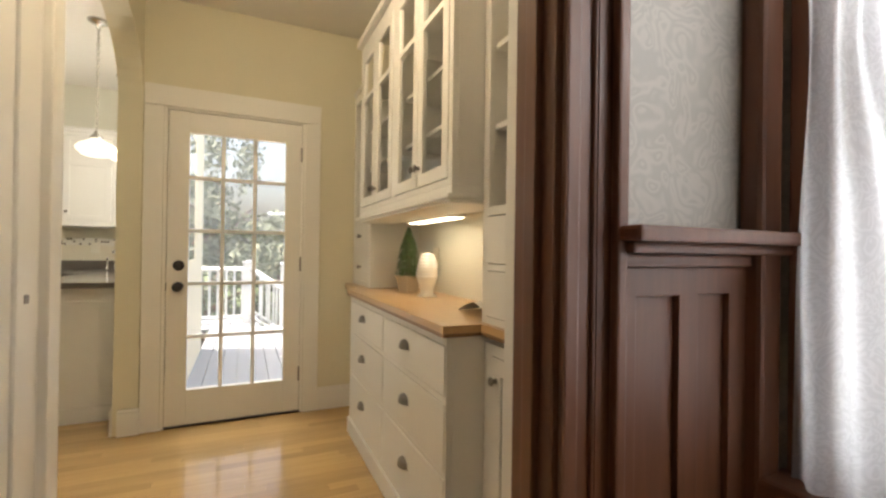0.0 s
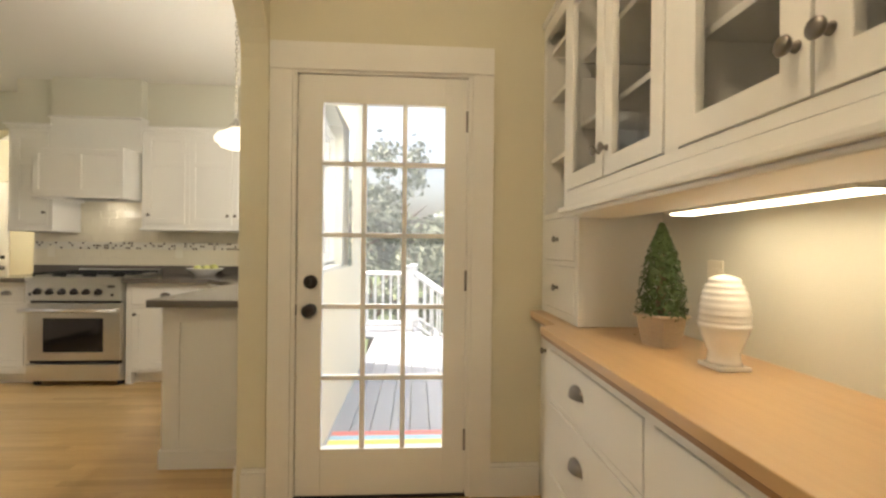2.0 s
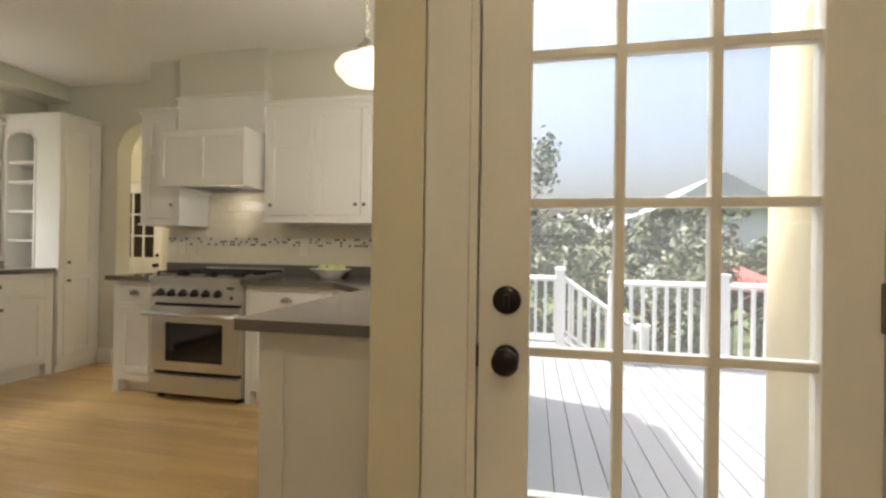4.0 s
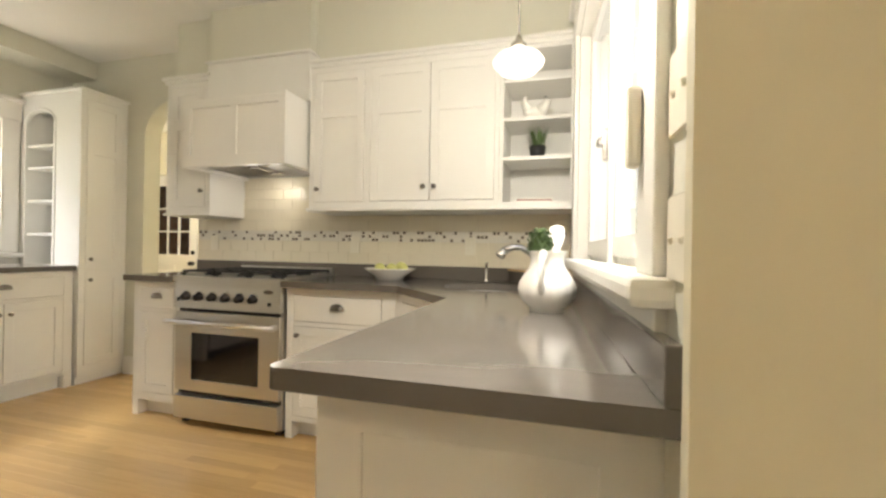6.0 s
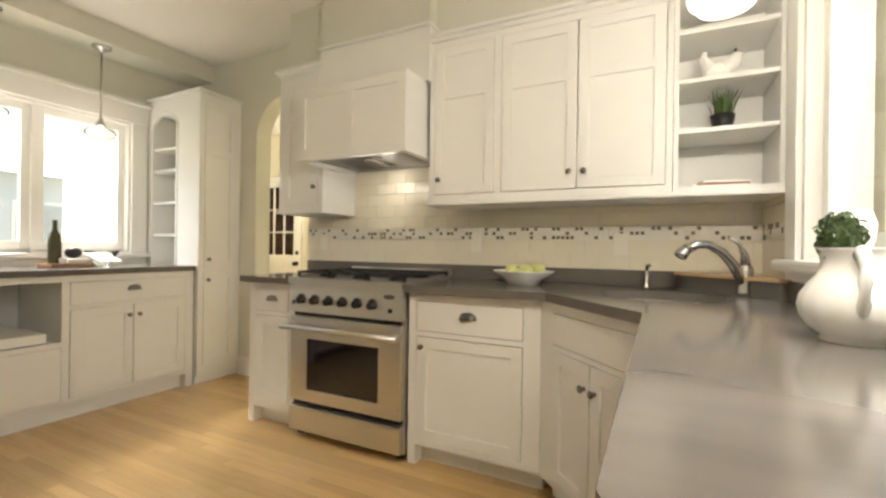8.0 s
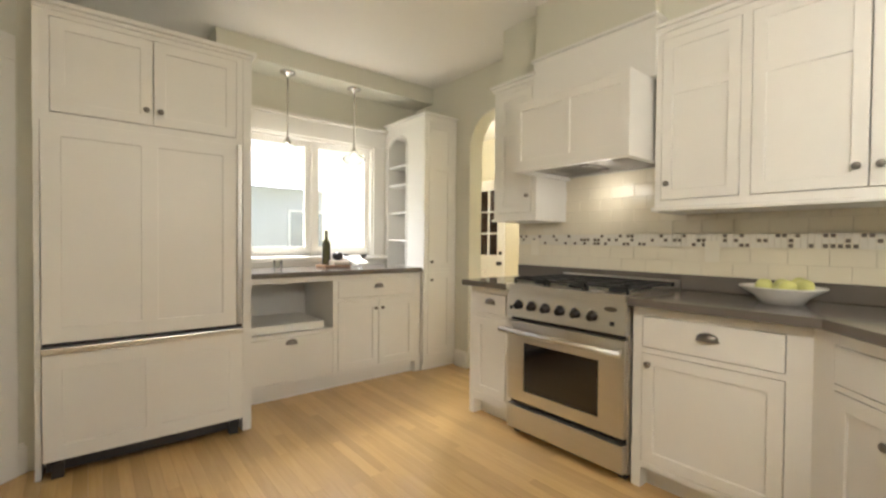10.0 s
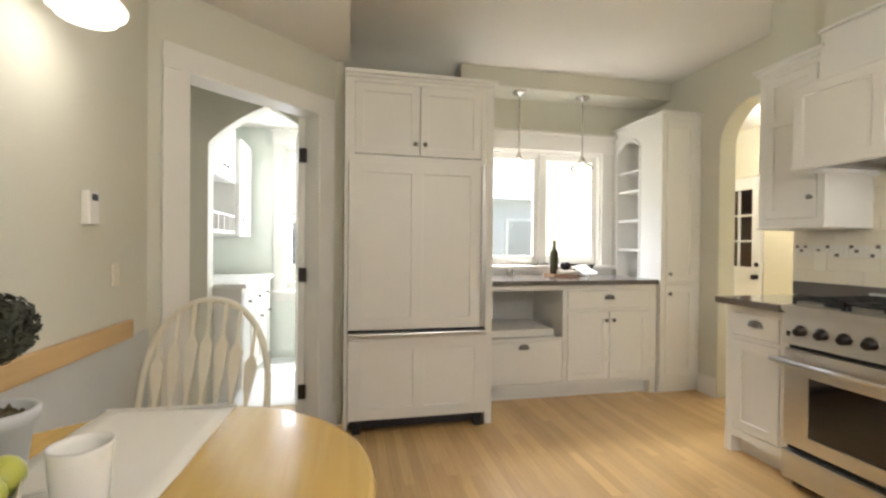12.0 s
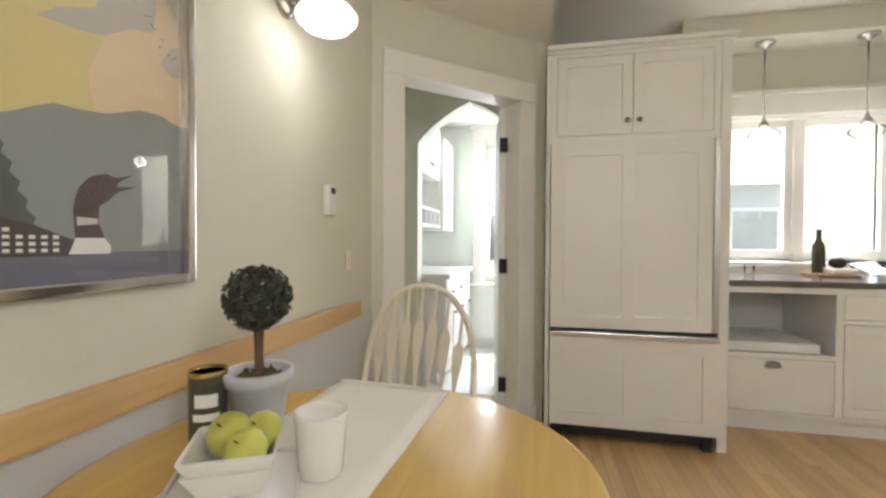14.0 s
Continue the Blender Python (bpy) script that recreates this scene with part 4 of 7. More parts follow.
kc = thing("stone_counter", pose(0, 0, 0), "grey soapstone counter over peninsula and sink", "countertop")
e0, e1 = KE @ Vector((0, -0.01, 0)), KE @ Vector((0, 2.165, 0))
ol = [(-2.23, 5.473), (-1.514, 5.473), (-1.121, 5.03), (-1.121, 3.948), (-1.116, 3.938), (-1.106, 3.933), (e0.x - 0.003, e0.y), (e1.x - 0.003, 6.102), (-2.23, 6.102)]
ct = part("slab", counter_with_hole(ol, SC, 0.235, 0.878, 0.915), STONE, kc)
part("backsplash", box((-2.23, -1.0, 6.075, 6.101, 0.916, 1.0), bevel=0.003), STONE, kc)
part("backsplash", turned(box((-0.028, -0.003, -0.01, 1.75, 0.916, 0.995), bevel=0.003), KE), STONE, kc)
cb = prism([(-1.0, 6.074), (-1.0, 6.05), (-0.66, 5.66), (-0.615, 5.68), (-0.63, 6.09)], 0.916, 0.985)
part("corner_ledge", cb, STONE, kc)
part("ledge_cap", prism([(-1.01, 6.08), (-1.01, 6.04), (-0.67, 5.645), (-0.625, 5.66), (-0.64, 6.1)], 0.986, 0.998), MAPLE, kc, "pale wooden ledge cap")
lc_ = thing("stone_counter", pose(0, 0, 0), "short grey soapstone counter beside the range", "countertop")
part("slab", box(-3.42, -3.008, 5.473, 6.16, 0.878, 0.915, bevel=0.004), STONE, lc_)
part("backsplash", box(-3.44, -2.232, 6.078, 6.101, 0.916, 1.0, bevel=0.003), STONE, lc_)
sink = thing("sink", pose(SC.x, SC.y, 0.877), "round undermount stainless steel sink", "sink")
part("bowl", lathe([(0.25, 0.0), (0.235, 0.0), (0.225, -0.06), (0.20, -0.15), (0.05, -0.17), (0, -0.17)], 32), STEEL, sink, smooth=True)
part("drain", lathe([(0.04, -0.168), (0.03, -0.163), (0, -0.165)], 16), CHROME, sink)


def sweep_faucet():
    f = thing("faucet", pose(-0.755, 5.78, 0.915, 0, 0, 28), "satin nickel pull-out kitchen faucet with a side lever", "faucet")
    part("base", lathe([(0.0, 0), (0.034, 0), (0.032, 0.02), (0.029, 0.05), (0.029, 0.11), (0.024, 0.13), (0.0, 0.135)], 20), CHROME, f, smooth=True)
    pts = [(-0.01, 0, 0.06), (-0.05, 0, 0.13), (-0.10, 0, 0.185), (-0.16, 0, 0.215), (-0.21, 0, 0.215), (-0.25, 0, 0.195)]
    part("spout", tube(pts, [0.022, 0.02, 0.018, 0.017, 0.018, 0.022], 14), CHROME, f, smooth=True)
    part("spray_head", tube([(-0.245, 0, 0.20), (-0.275, 0, 0.17), (-0.28, 0, 0.163)], [0.02, 0.026, 0.022], 14), CHROME, f, smooth=True)
    part("lever", tube([(0, 0, 0.13), (-0.004, 0, 0.175), (-0.03, 0, 0.22), (-0.07, 0, 0.245)], [0.02, 0.015, 0.008, 0.006], 10), CHROME, f, smooth=True)


sweep_faucet()
so = thing("soap_dispenser", pose(-1.13, 5.97, 0.915), "small satin nickel soap dispenser", "soap dispenser")
part("stem", lathe([(0, 0), (0.018, 0), (0.016, 0.01), (0.009, 0.03), (0.008, 0.09), (0, 0.092)], 14), CHROME, so, smooth=True)
part("pump", tube([(0, 0, 0.08), (0, 0, 0.115), (0.012, -0.03, 0.12), (0.014, -0.045, 0.112)], [0.007, 0.008, 0.006, 0.005], 10), CHROME, so, smooth=True)


# ---- range ----
def gas_range():
    r = thing("gas_range", pose(-3.004, 5.475, 0), "stainless steel gas range with six dark knobs", "range")
    W = 0.768
    part("body", box((0.0, W, 0.045, 0.61, 0.035, 0.895), bevel=0.003), STEEL, r)
    part("leg", box((0.02, 0.06, 0.06, 0.1, 0.0, 0.04), bevel=0.003), BLACK, r)
    part("leg", box((W - 0.06, W - 0.02, 0.06, 0.1, 0.0, 0.04), bevel=0.003), BLACK, r)
    part("storage_drawer", box((0.006, W - 0.006, 0.004, 0.05, 0.045, 0.172), (0.006, W - 0.006, -0.004, 0.05, 0.173, 0.188), bevel=0.006), STEEL, r)
    part("gap", box((0.01, W - 0.01, 0.04, 0.05, 0.186, 0.215)), BLACK, r)
    dr = part("oven_door", framed(0.008, W - 0.008, 0.216, 0.70, [(0.13, 0.62, 0.285, 0.575)], 0.012, 0.05), STEEL, r)
    part("window", box((0.128, 0.622, 0.016, 0.03, 0.283, 0.577), bevel=0.002), OVENGLASS, dr, "dark oven window")
    part("handle", tube([(-0.012, -0.05, 0.645), (W + 0.0, -0.05, 0.645)], 0.015, 14), STEEL, dr, "round steel bar handle", True)
    for x in (0.03, W - 0.03):
        part("bracket", box((x - 0.014, x + 0.014, -0.05, 0.014, 0.627, 0.662), bevel=0.007), STEEL, dr)
    part("vent", box((0.02, W - 0.02, 0.03, 0.05, 0.702, 0.722)), BLACK, r, "dark vent slot")
    panel = part("control_panel", upright([(0.0, 0.0), (W, 0.0), (W, 0.001), (0.0, 0.001)], 0, 0.001), STEEL, r)
    bm = bmesh.new()
    prof = [(0.0, 0.725), (0.014, 0.86), (0.014, 0.887), (0.06, 0.887), (0.06, 0.725)]
    vs = [[bm.verts.new((x, y, z)) for y, z in prof] for x in (0, W)]
    bm.faces.new(vs[0]); bm.faces.new(vs[1][::-1])
    for i in range(5):
        bm.faces.new((vs[0][i], vs[1][i], vs[1][(i + 1) % 5], vs[0][(i + 1) % 5]))
    bmesh.ops.bevel(bm, geom=bm.edges[:], offset=0.004, segments=2, affect="EDGES")
    old = panel.data
    me = bpy.data.meshes.new("control_panel"); bmesh.ops.recalc_face_normals(bm, faces=bm.faces[:]); bm.to_mesh(me); bm.free(); me.materials.append(STEEL)
    panel.data = me
    for i in range(6):
        x = 0.095 + i * 0.098
        k = part("knob", turned(lathe([(0, 0), (0.03, 0), (0.03, 0.008), (0.022, 0.011), (0.02, 0.035), (0.017, 0.04), (0, 0.041)], 20), pose(x, 0.011, 0.80, 100)), BRONZE, panel, "dark metal knob on a steel collar", True)
        part("collar", turned(lathe([(0.0, -0.001), (0.034, -0.001), (0.034, 0.004), (0.031, 0.006), (0, 0.006)], 20), pose(x, 0.011, 0.80, 100)), CHROME, k)
    part("badge", turned(lathe([(0, 0), (0.034, 0), (0.034, 0.003), (0.03, 0.005), (0, 0.005)], 24), pose(W - 0.085, 0.013, 0.845, 94) @ Matrix.Diagonal((1, 0.36, 1, 1))), PEWTER, panel, "small oval badge")
    part("switch", turned(box((W - 0.085, W - 0.06, -0.004, 0.004, 0.755, 0.785), bevel=0.002), pose(0, 0.008, 0)), BLACK, panel)
    part("bullnose", upright([(0, 0.888), (W, 0.888), (W, 0.921), (0, 0.921)], -0.004, 0.07), STEEL, r, "rounded steel front rail")
    bn = r.children[-1].data
    bb = bmesh.new(); bb.from_mesh(bn)
    bmesh.ops.bevel(bb, geom=[e for e in bb.edges if all(v.co.y < 0 for v in e.verts) and abs(e.verts[0].co.x - e.verts[1].co.x) > 0.1], offset=0.014, segments=4, profile=0.5, affect="EDGES")
    bb.to_mesh(bn); bb.free()
    part("cooktop", box((0.0, W, 0.0705, 0.60, 0.906, 0.914), (0.0, 0.02, 0.0705, 0.575, 0.914, 0.932), (W - 0.02, W, 0.0705, 0.575, 0.914, 0.932), bevel=0.002), STEEL, r)
    part("switch", turned(box((0.022, 0.044, -0.004, 0.004, 0.765, 0.79), bevel=0.002), pose(0, 0.008, 0)), BLACK, panel, "small black switch")
    part("back_riser", box((0.0, W, 0.575, 0.603, 0.90, 0.968), bevel=0.006), STEEL, r)
    for gx in (0.015, 0.265, 0.515):
        bars = [(gx, gx + 0.238, y, y + 0.012, 0.945, 0.958) for y in (0.05, 0.17, 0.30, 0.43, 0.55)] + [(x, x + 0.012, 0.05, 0.562, 0.944, 0.957) for x in (gx, gx + 0.113, gx + 0.226)]
        bars += [(x, x + 0.012, y, y + 0.012, 0.92, 0.945) for x in (gx, gx + 0.226) for y in (0.05, 0.55)]
        part("grate", box(*bars), IRON, r, "cast iron grate")
        for y in (0.17, 0.43):
            part("burner", lathe([(0.0, 0.0), (0.05, 0), (0.05, 0.01), (0.035, 0.014), (0.035, 0.022), (0, 0.024)], 20, at=(gx + 0.119, y + 0.006, 0.921)), IRON, r, smooth=True)


gas_range()

# ---- hood and wall cabinets ----
hood = thing("range_hood", pose(-3.012, 5.54, 0), "white panelled range hood with a stainless liner", "range hood")
HW = 0.745
shaker("front_panel", hood, HW, 0.40, 0.02, 0.05, (), (HW / 2,), m=pose(0, 0, 1.625))
part("sides", box((0, 0.02, 0.0205, 0.55, 1.625, 2.025), (HW - 0.02, HW, 0.0205, 0.55, 1.625, 2.025), (0.0, HW, 0.0, 0.55, 2.0255, 2.04)), PAINT, hood)
part("bottom_trim", box((-0.006, HW + 0.006, -0.008, 0.03, 1.605, 1.6245), (-0.006, 0.03, 0.03, 0.55, 1.605, 1.6245), (HW - 0.03, HW + 0.006, 0.03, 0.55, 1.605, 1.6245), bevel=0.003), PAINT, hood)
part("liner", framed(0.03, HW - 0.03, 0.03, 0.55, [(0.09, HW / 2 - 0.02, 0.10, 0.48), (HW / 2 + 0.02, HW - 0.09, 0.10, 0.48)], 0, 0.006, 0.001), HOODSTEEL, hood, "dark stainless liner").matrix_basis = pose(0, 0, 1.636, -90)
for fx in (0.092, HW / 2 + 0.022):
    fw = HW / 2 - 0.114
    part("baffle_filter", framed(fx, fx + fw, 0.102, 0.478, [(fx + 0.015, fx + fw - 0.015, 0.12 + 0.04 * i, 0.143 + 0.04 * i) for i in range(9)], 0, 0.012, 0.001), HOODSTEEL, hood, "ribbed steel grease filter").matrix_basis = pose(0, 0, 1.648, -90)
part("chimney", box((-0.02, HW + 0.03, 0.20, 0.55, 2.041, 2.345), bevel=0.003), PAINT, hood)
part("crown", box((-0.03, HW + 0.04, 0.18, 0.55, 2.346, 2.362), bevel=0.004), PAINT, hood)


for hx in (0.18, 0.40):
    part("puck_light", lathe([(0, 0), (0.03, 0), (0.033, -0.006), (0.025, -0.01), (0, -0.008)], 18, at=(HW / 2, hx, 1.629)), PEWTER, hood, "small puck light", True)
    lamp("hood_lamp", "POINT", pose(-3.012 + HW / 2, 5.54 + hx, 1.52), 0.15, WARM, 0.05)


def crown(c, w, z, d=0.33, ends=(0.03, 0.03)):
    part("crown", box((-ends[0] * 0.5, w + ends[1] * 0.5, -0.015, d, z, z + 0.025), (-ends[0], w + ends[1], -0.03, d, z + 0.025, z + 0.045), bevel=0.005), PAINT, c)


UY = 5.757
lu = cabinet("wall_cabinet", pose(-3.395, UY, 0), 0.38, 0.34, 2.245, "narrow white wall cabinet beside the hood", [(0.04, 0.34, 1.375, 2.21)], z0=1.335)
fill(lu, (0.04, 0.34, 1.375, 2.21), "door", knob_x=0.27, knob_z=0.11, mids=(0.56,), rail=0.05)
part("bottom_moulding", box((-0.012, 0.385, -0.015, 0.33, 1.318, 1.3345), bevel=0.005), PAINT, lu)
crown(lu, 0.38, 2.245, ends=(0.03, 0.0))
ru = cabinet("wall_cabinet", pose(-2.24, UY, 0), 1.21, 0.34, 2.245, "white wall cabinet with three panelled doors", [(0.03, 0.38, 1.395, 2.21), (0.42, 1.185, 1.395, 2.21)], z0=1.36)
fill(ru, (0.03, 0.38, 1.395, 2.21), "door", knob_x=0.03, knob_z=0.08, mids=(0.55,), rail=0.05)
fill(ru, (0.42, 0.8025, 1.395, 2.21), "door", knob_x=0.345, knob_z=0.08, mids=(0.55,), rail=0.05)
fill(ru, (0.8025, 1.185, 1.395, 2.21), "door", knob_x=0.03, knob_z=0.08, mids=(0.55,), rail=0.05)
part("bottom_moulding", box((-0.012, 1.63, -0.018, 0.33, 1.338, 1.3595), bevel=0.006), PAINT, ru)
crown(ru, 1.62, 2.245, ends=(0.0, 0.0))
ou = open_unit("open_shelf", pose(-1.028, UY, 0), 0.40, 0.34, 1.361, 2.244, (1.625, 1.845, 2.06), "white open corner shelves beside the sink window")


# ---- things on shelves and counters ----
def lathe_thing(name, m, prof, material, label, category, partname="body", seg=28):
    t = thing(name, m, label, category)
    part(partname, lathe(prof, seg), material, t, smooth=True)
    return t


def hen_bm():
    bm = bmesh.new()
    bmesh.ops.create_uvsphere(bm, u_segments=20, v_segments=12, radius=0.05)
    for v in bm.verts:
        v.co = Vector((v.co.x * 1.15, v.co.y * 0.72, v.co.z * 0.72 + 0.05))
    tube([(-0.03, 0, 0.06), (-0.048, 0, 0.09), (-0.056, 0, 0.115), (-0.06, 0, 0.13)], [0.03, 0.021, 0.016, 0.006], 12, bm)
    tube([(-0.066, 0, 0.116), (-0.085, 0, 0.108)], [0.007, 0.001], 8, bm)
    box((-0.066, -0.044, -0.004, 0.004, 0.126, 0.146), bevel=0.004, bm=bm)
    tube([(0.025, 0, 0.055), (0.058, 0, 0.085), (0.07, 0, 0.115), (0.062, 0, 0.138)], [0.034, 0.03, 0.024, 0.008], 12, bm)
    lathe([(0, 0), (0.036, 0), (0.03, 0.012), (0.018, 0.022), (0, 0.022)], 16, bm)
    return bm


hen = tagged(mesh_ob("hen_figurine", hen_bm(), PORCELAIN, smooth=True), "white glazed hen figurine on the open shelf", "figurine")
hen.matrix_basis = pose(-0.85, 5.88, 1.856)


def grass_pot(m):
    t = thing("grass_plant", m, "tuft of green grass in a small black pot", "plant")
    part("pot", lathe([(0, 0), (0.026, 0), (0.036, 0.06), (0.033, 0.06), (0.03, 0.05), (0, 0.05)], 18), BLACK, t, smooth=True)
    rnd = random.Random(4)
    bm = bmesh.new()
    for _ in range(90):
        a, r = rnd.uniform(0, 6.283), rnd.uniform(0, 0.028)
        l, lean = rnd.uniform(0.06, 0.1), rnd.uniform(0, 0.045)
        p = Vector((r * math.cos(a), r * math.sin(a), 0.05))
        q = p + Vector((lean * math.cos(a), lean * math.sin(a), l))
        s = Vector((-math.sin(a), math.cos(a), 0)) * 0.0025
        v = [bm.verts.new(c) for c in (p - s, p + s, (p + q) / 2 + s + Vector((0, 0, 0.008)), q, (p + q) / 2 - s + Vector((0, 0, 0.008)))]
        bm.faces.new(v)
    part("grass", bm, LEAF_G, t)


grass_pot(pose(-0.83, 5.90, 1.636) @ Matrix.Diagonal((1.35, 1.35, 1.3, 1)))
mg = thing("magazines", pose(-0.85, 5.88, 1.381, 0, 0, 6), "small stack of magazines on the lowest shelf", "magazine")
for i, (c_, w_) in enumerate(((PAPER, 0.2), (mat("red_cover", (0.35, 0.16, 0.12), 0.4), 0.19), (PAPER, 0.18))):
    part("magazine", turned(box(-w_ / 2, w_ / 2, -0.1, 0.1, i * 0.009, i * 0.009 + 0.008, bevel=0.001), pose(0.004 * i, 0, 0, 0, 0, 5 * i - 4)), c_, mg)


def fruit(bm, r, at, tall=1.0, dent=0.18):
    prof = []
    for i in range(13):
        a = -math.pi / 2 + math.pi * i / 12
        rr = r * math.cos(a)
        z = r * tall * (math.sin(a) - dent * math.sin(a) * math.exp(-(rr / (0.35 * r)) ** 2))
        prof.append((max(rr, 0.0), z))
    return lathe(prof, 18, bm, at)


def bowl_of_fruit(m):
    t = thing("fruit_bowl", m, "white scalloped bowl standing on the stone counter", "bowl")
    bm = lathe([(0, 0.008), (0.07, 0.008), (0.072, 0), (0.08, 0), (0.10, 0.03), (0.155, 0.068), (0.16, 0.075), (0.152, 0.073), (0.095, 0.036), (0.06, 0.02), (0, 0.018)], 48)
    for v in bm.verts:
        r = math.hypot(v.co.x, v.co.y)
        if r > 0.11:
            k = 1 + 0.02 * math.cos(14 * math.atan2(v.co.y, v.co.x))
            v.co.x *= k
            v.co.y *= k
    part("bowl", bm, PORCELAIN, t, smooth=True)
    for i, (x, y, z) in enumerate(((-0.06, -0.02, 0.06), (0.03, -0.05, 0.058), (0.075, 0.02, 0.065), (-0.01, 0.05, 0.06), (0.05, 0.06, 0.07))):
        f = tagged(mesh_ob("pear", fruit(None, 0.034, (0, 0, 0), 1.15), PEAR, smooth=True), "pale green pear lying in the white bowl", "fruit", "pears in the bowl")
        f.matrix_basis = m @ pose(x, y, z + 0.012, 20 * i, 35 * i, 0)


bowl_of_fruit(pose(-1.72, 5.86, 0.915))


def pitcher(m):
    t = thing("pitcher", m, "white ceramic pitcher holding utensils on the counter", "pitcher")
    prof = [(0, 0.0), (0.060, 0.0), (0.063, 0.006), (0.058, 0.012), (0.082, 0.03), (0.098, 0.055), (0.104, 0.08), (0.099, 0.105), (0.084, 0.13), (0.068, 0.15), (0.060, 0.17), (0.061, 0.19), (0.068, 0.208), (0.072, 0.213), (0.066, 0.213), (0.056, 0.19), (0.05, 0.17), (0, 0.165)]
    bm = lathe(prof, 64)
    for v in bm.verts:
        if 0.012 < v.co.z < 0.14:
            rib = 1 + 0.016 * math.cos(16 * math.atan2(v.co.y, v.co.x)) * math.sin(math.pi * (v.co.z - 0.012) / 0.128)
            v.co.x, v.co.y = v.co.x * rib, v.co.y * rib
        if v.co.z > 0.19:
            a = math.atan2(v.co.y, v.co.x)
            k = max(0, math.cos(a)) ** 6
            v.co.x += 0.02 * k
            v.co.z += 0.012 * k
    part("body", bm, PORCELAIN, t, smooth=True)
    part("handle", tube([(-0.055, 0, 0.195), (-0.085, 0, 0.205), (-0.112, 0, 0.185), (-0.12, 0, 0.14), (-0.112, 0, 0.095), (-0.085, 0, 0.06)], [0.012, 0.014, 0.014, 0.013, 0.012, 0.010], 12), PORCELAIN, t, smooth=True)
    s = thing("wooden_spoon", m @ pose(0.0, -0.02, 0.165, 30, 0, 90) @ Matrix.Diagonal((1.5, 1.5, 1.5, 1)), "pale wooden spoon standing in the pitcher", "spoon")
    part("blade", turned(lathe([(0, 0), (0.006, 0.0), (0.007, 0.03), (0.016, 0.05), (0.022, 0.08), (0.018, 0.105), (0, 0.115)], 18), Matrix.Diagonal((1, 0.4, 1, 1))), PORCELAIN, s, smooth=True)
    leaf_ball("herb_sprig", m @ pose(-0.01, 0.025, 0.235), 0.048, 0.062, 520, 0.0125, LEAF_G, "small green sprig standing in the pitcher", "plant")


def leaf_cloud(bm, centre, rx, rz, n, size, seed=1, cone=False, fill_=0.6):
    rnd = random.Random(seed)
    for _ in range(n):
        a, u = rnd.uniform(0, 2 * math.pi), rnd.uniform(-1, 1)
        r = rnd.uniform(fill_, 1.0)
        if cone:
            h = rnd.random()
            rr = rx * (0.8 * (1 - h ** 2.4) + 0.2 * (1 - h)) * r + 0.004
            p = Vector((rr * math.cos(a), rr * math.sin(a), h * rz))
            nrm = Vector((math.cos(a), math.sin(a), 0.5))
        else:
            s = math.sqrt(1 - u * u)
            p = Vector((rx * r * s * math.cos(a), rx * r * s * math.sin(a), rz * r * u))
            nrm = Vector((s * math.cos(a), s * math.sin(a), u))
        nrm = (nrm + Vector((rnd.uniform(-0.7, 0.7), rnd.uniform(-0.7, 0.7), rnd.uniform(-0.7, 0.7)))).normalized()
        t1 = nrm.orthogonal().normalized()
        t1.rotate(Matrix.Rotation(rnd.uniform(0, 6.28), 3, nrm))
        t2 = nrm.cross(t1)
        l = size * rnd.uniform(0.6, 1.2)
        c = Vector(centre) + p
        v = [bm.verts.new(c + q) for q in (-t1 * l, t2 * l * 0.5 + nrm * l * 0.2, t1 * l, -t2 * l * 0.5 + nrm * l * 0.2)]
        bm.faces.new((v[0], v[1], v[2]))
        bm.faces.new((v[0], v[2], v[3]))
    return bm


def leaf_ball(name, m, rx, rz, n, size, material, label, category, cone=False):
    t = thing(name, m, label, category)
    part("leaves", leaf_cloud(bmesh.new(), (0, 0, 0), rx, rz, n, size, 3, cone), material, t)
    return t


pitcher(pose(-0.715, 4.79, 0.915, 0, 0, 82) @ Matrix.Diagonal((0.89, 0.89, 0.92, 1)))

# pantry counter things
pp = thing("potted_cone_tree", pose(1.04, 2.93, 0.90), "small clipped evergreen in a wicker pot on the pantry counter", "plant")
bk = lathe([(0, 0), (0.052, 0), (0.062, 0.05), (0.07, 0.095), (0.072, 0.10), (0.064, 0.10), (0.06, 0.085), (0, 0.085)], 24)
for v in bk.verts:
    a = math.atan2(v.co.y, v.co.x)
    k = 0.80 / max(abs(math.cos(a)), abs(math.sin(a))) ** 0.75
    v.co.x, v.co.y = v.co.x * k, v.co.y * k
turned(bk, pose(0, 0, 0, 0, 0, 20))
part("pot", bk, BASKET, pp, "square woven wicker pot")
part("rim", tube([Vector((0.0745 * k * math.cos(a), 0.0745 * k * math.sin(a), 0.094)) for a, k in [(math.radians(5 * i), 0.80 / max(abs(math.cos(math.radians(5 * i - 20))), abs(math.sin(math.radians(5 * i - 20)))) ** 0.75) for i in range(73)]], 0.006, 6), BASKET, pp, "rolled wicker rim", True)
part("foliage", leaf_cloud(bmesh.new(), (0, 0, 0.09), 0.072, 0.29, 2800, 0.0085, 5, True, 0.5), LEAF_G, pp)
part("stem", tube([(0, 0, 0.08), (0, 0, 0.30)], [0.02, 0.006], 8), BARK, pp)
eg = thing("ceramic_jar", pose(1.055, 2.67, 0.90) @ Matrix.Diagonal((0.85, 0.85, 0.93, 1)), "white banded ceramic egg jar on a square foot", "jar")
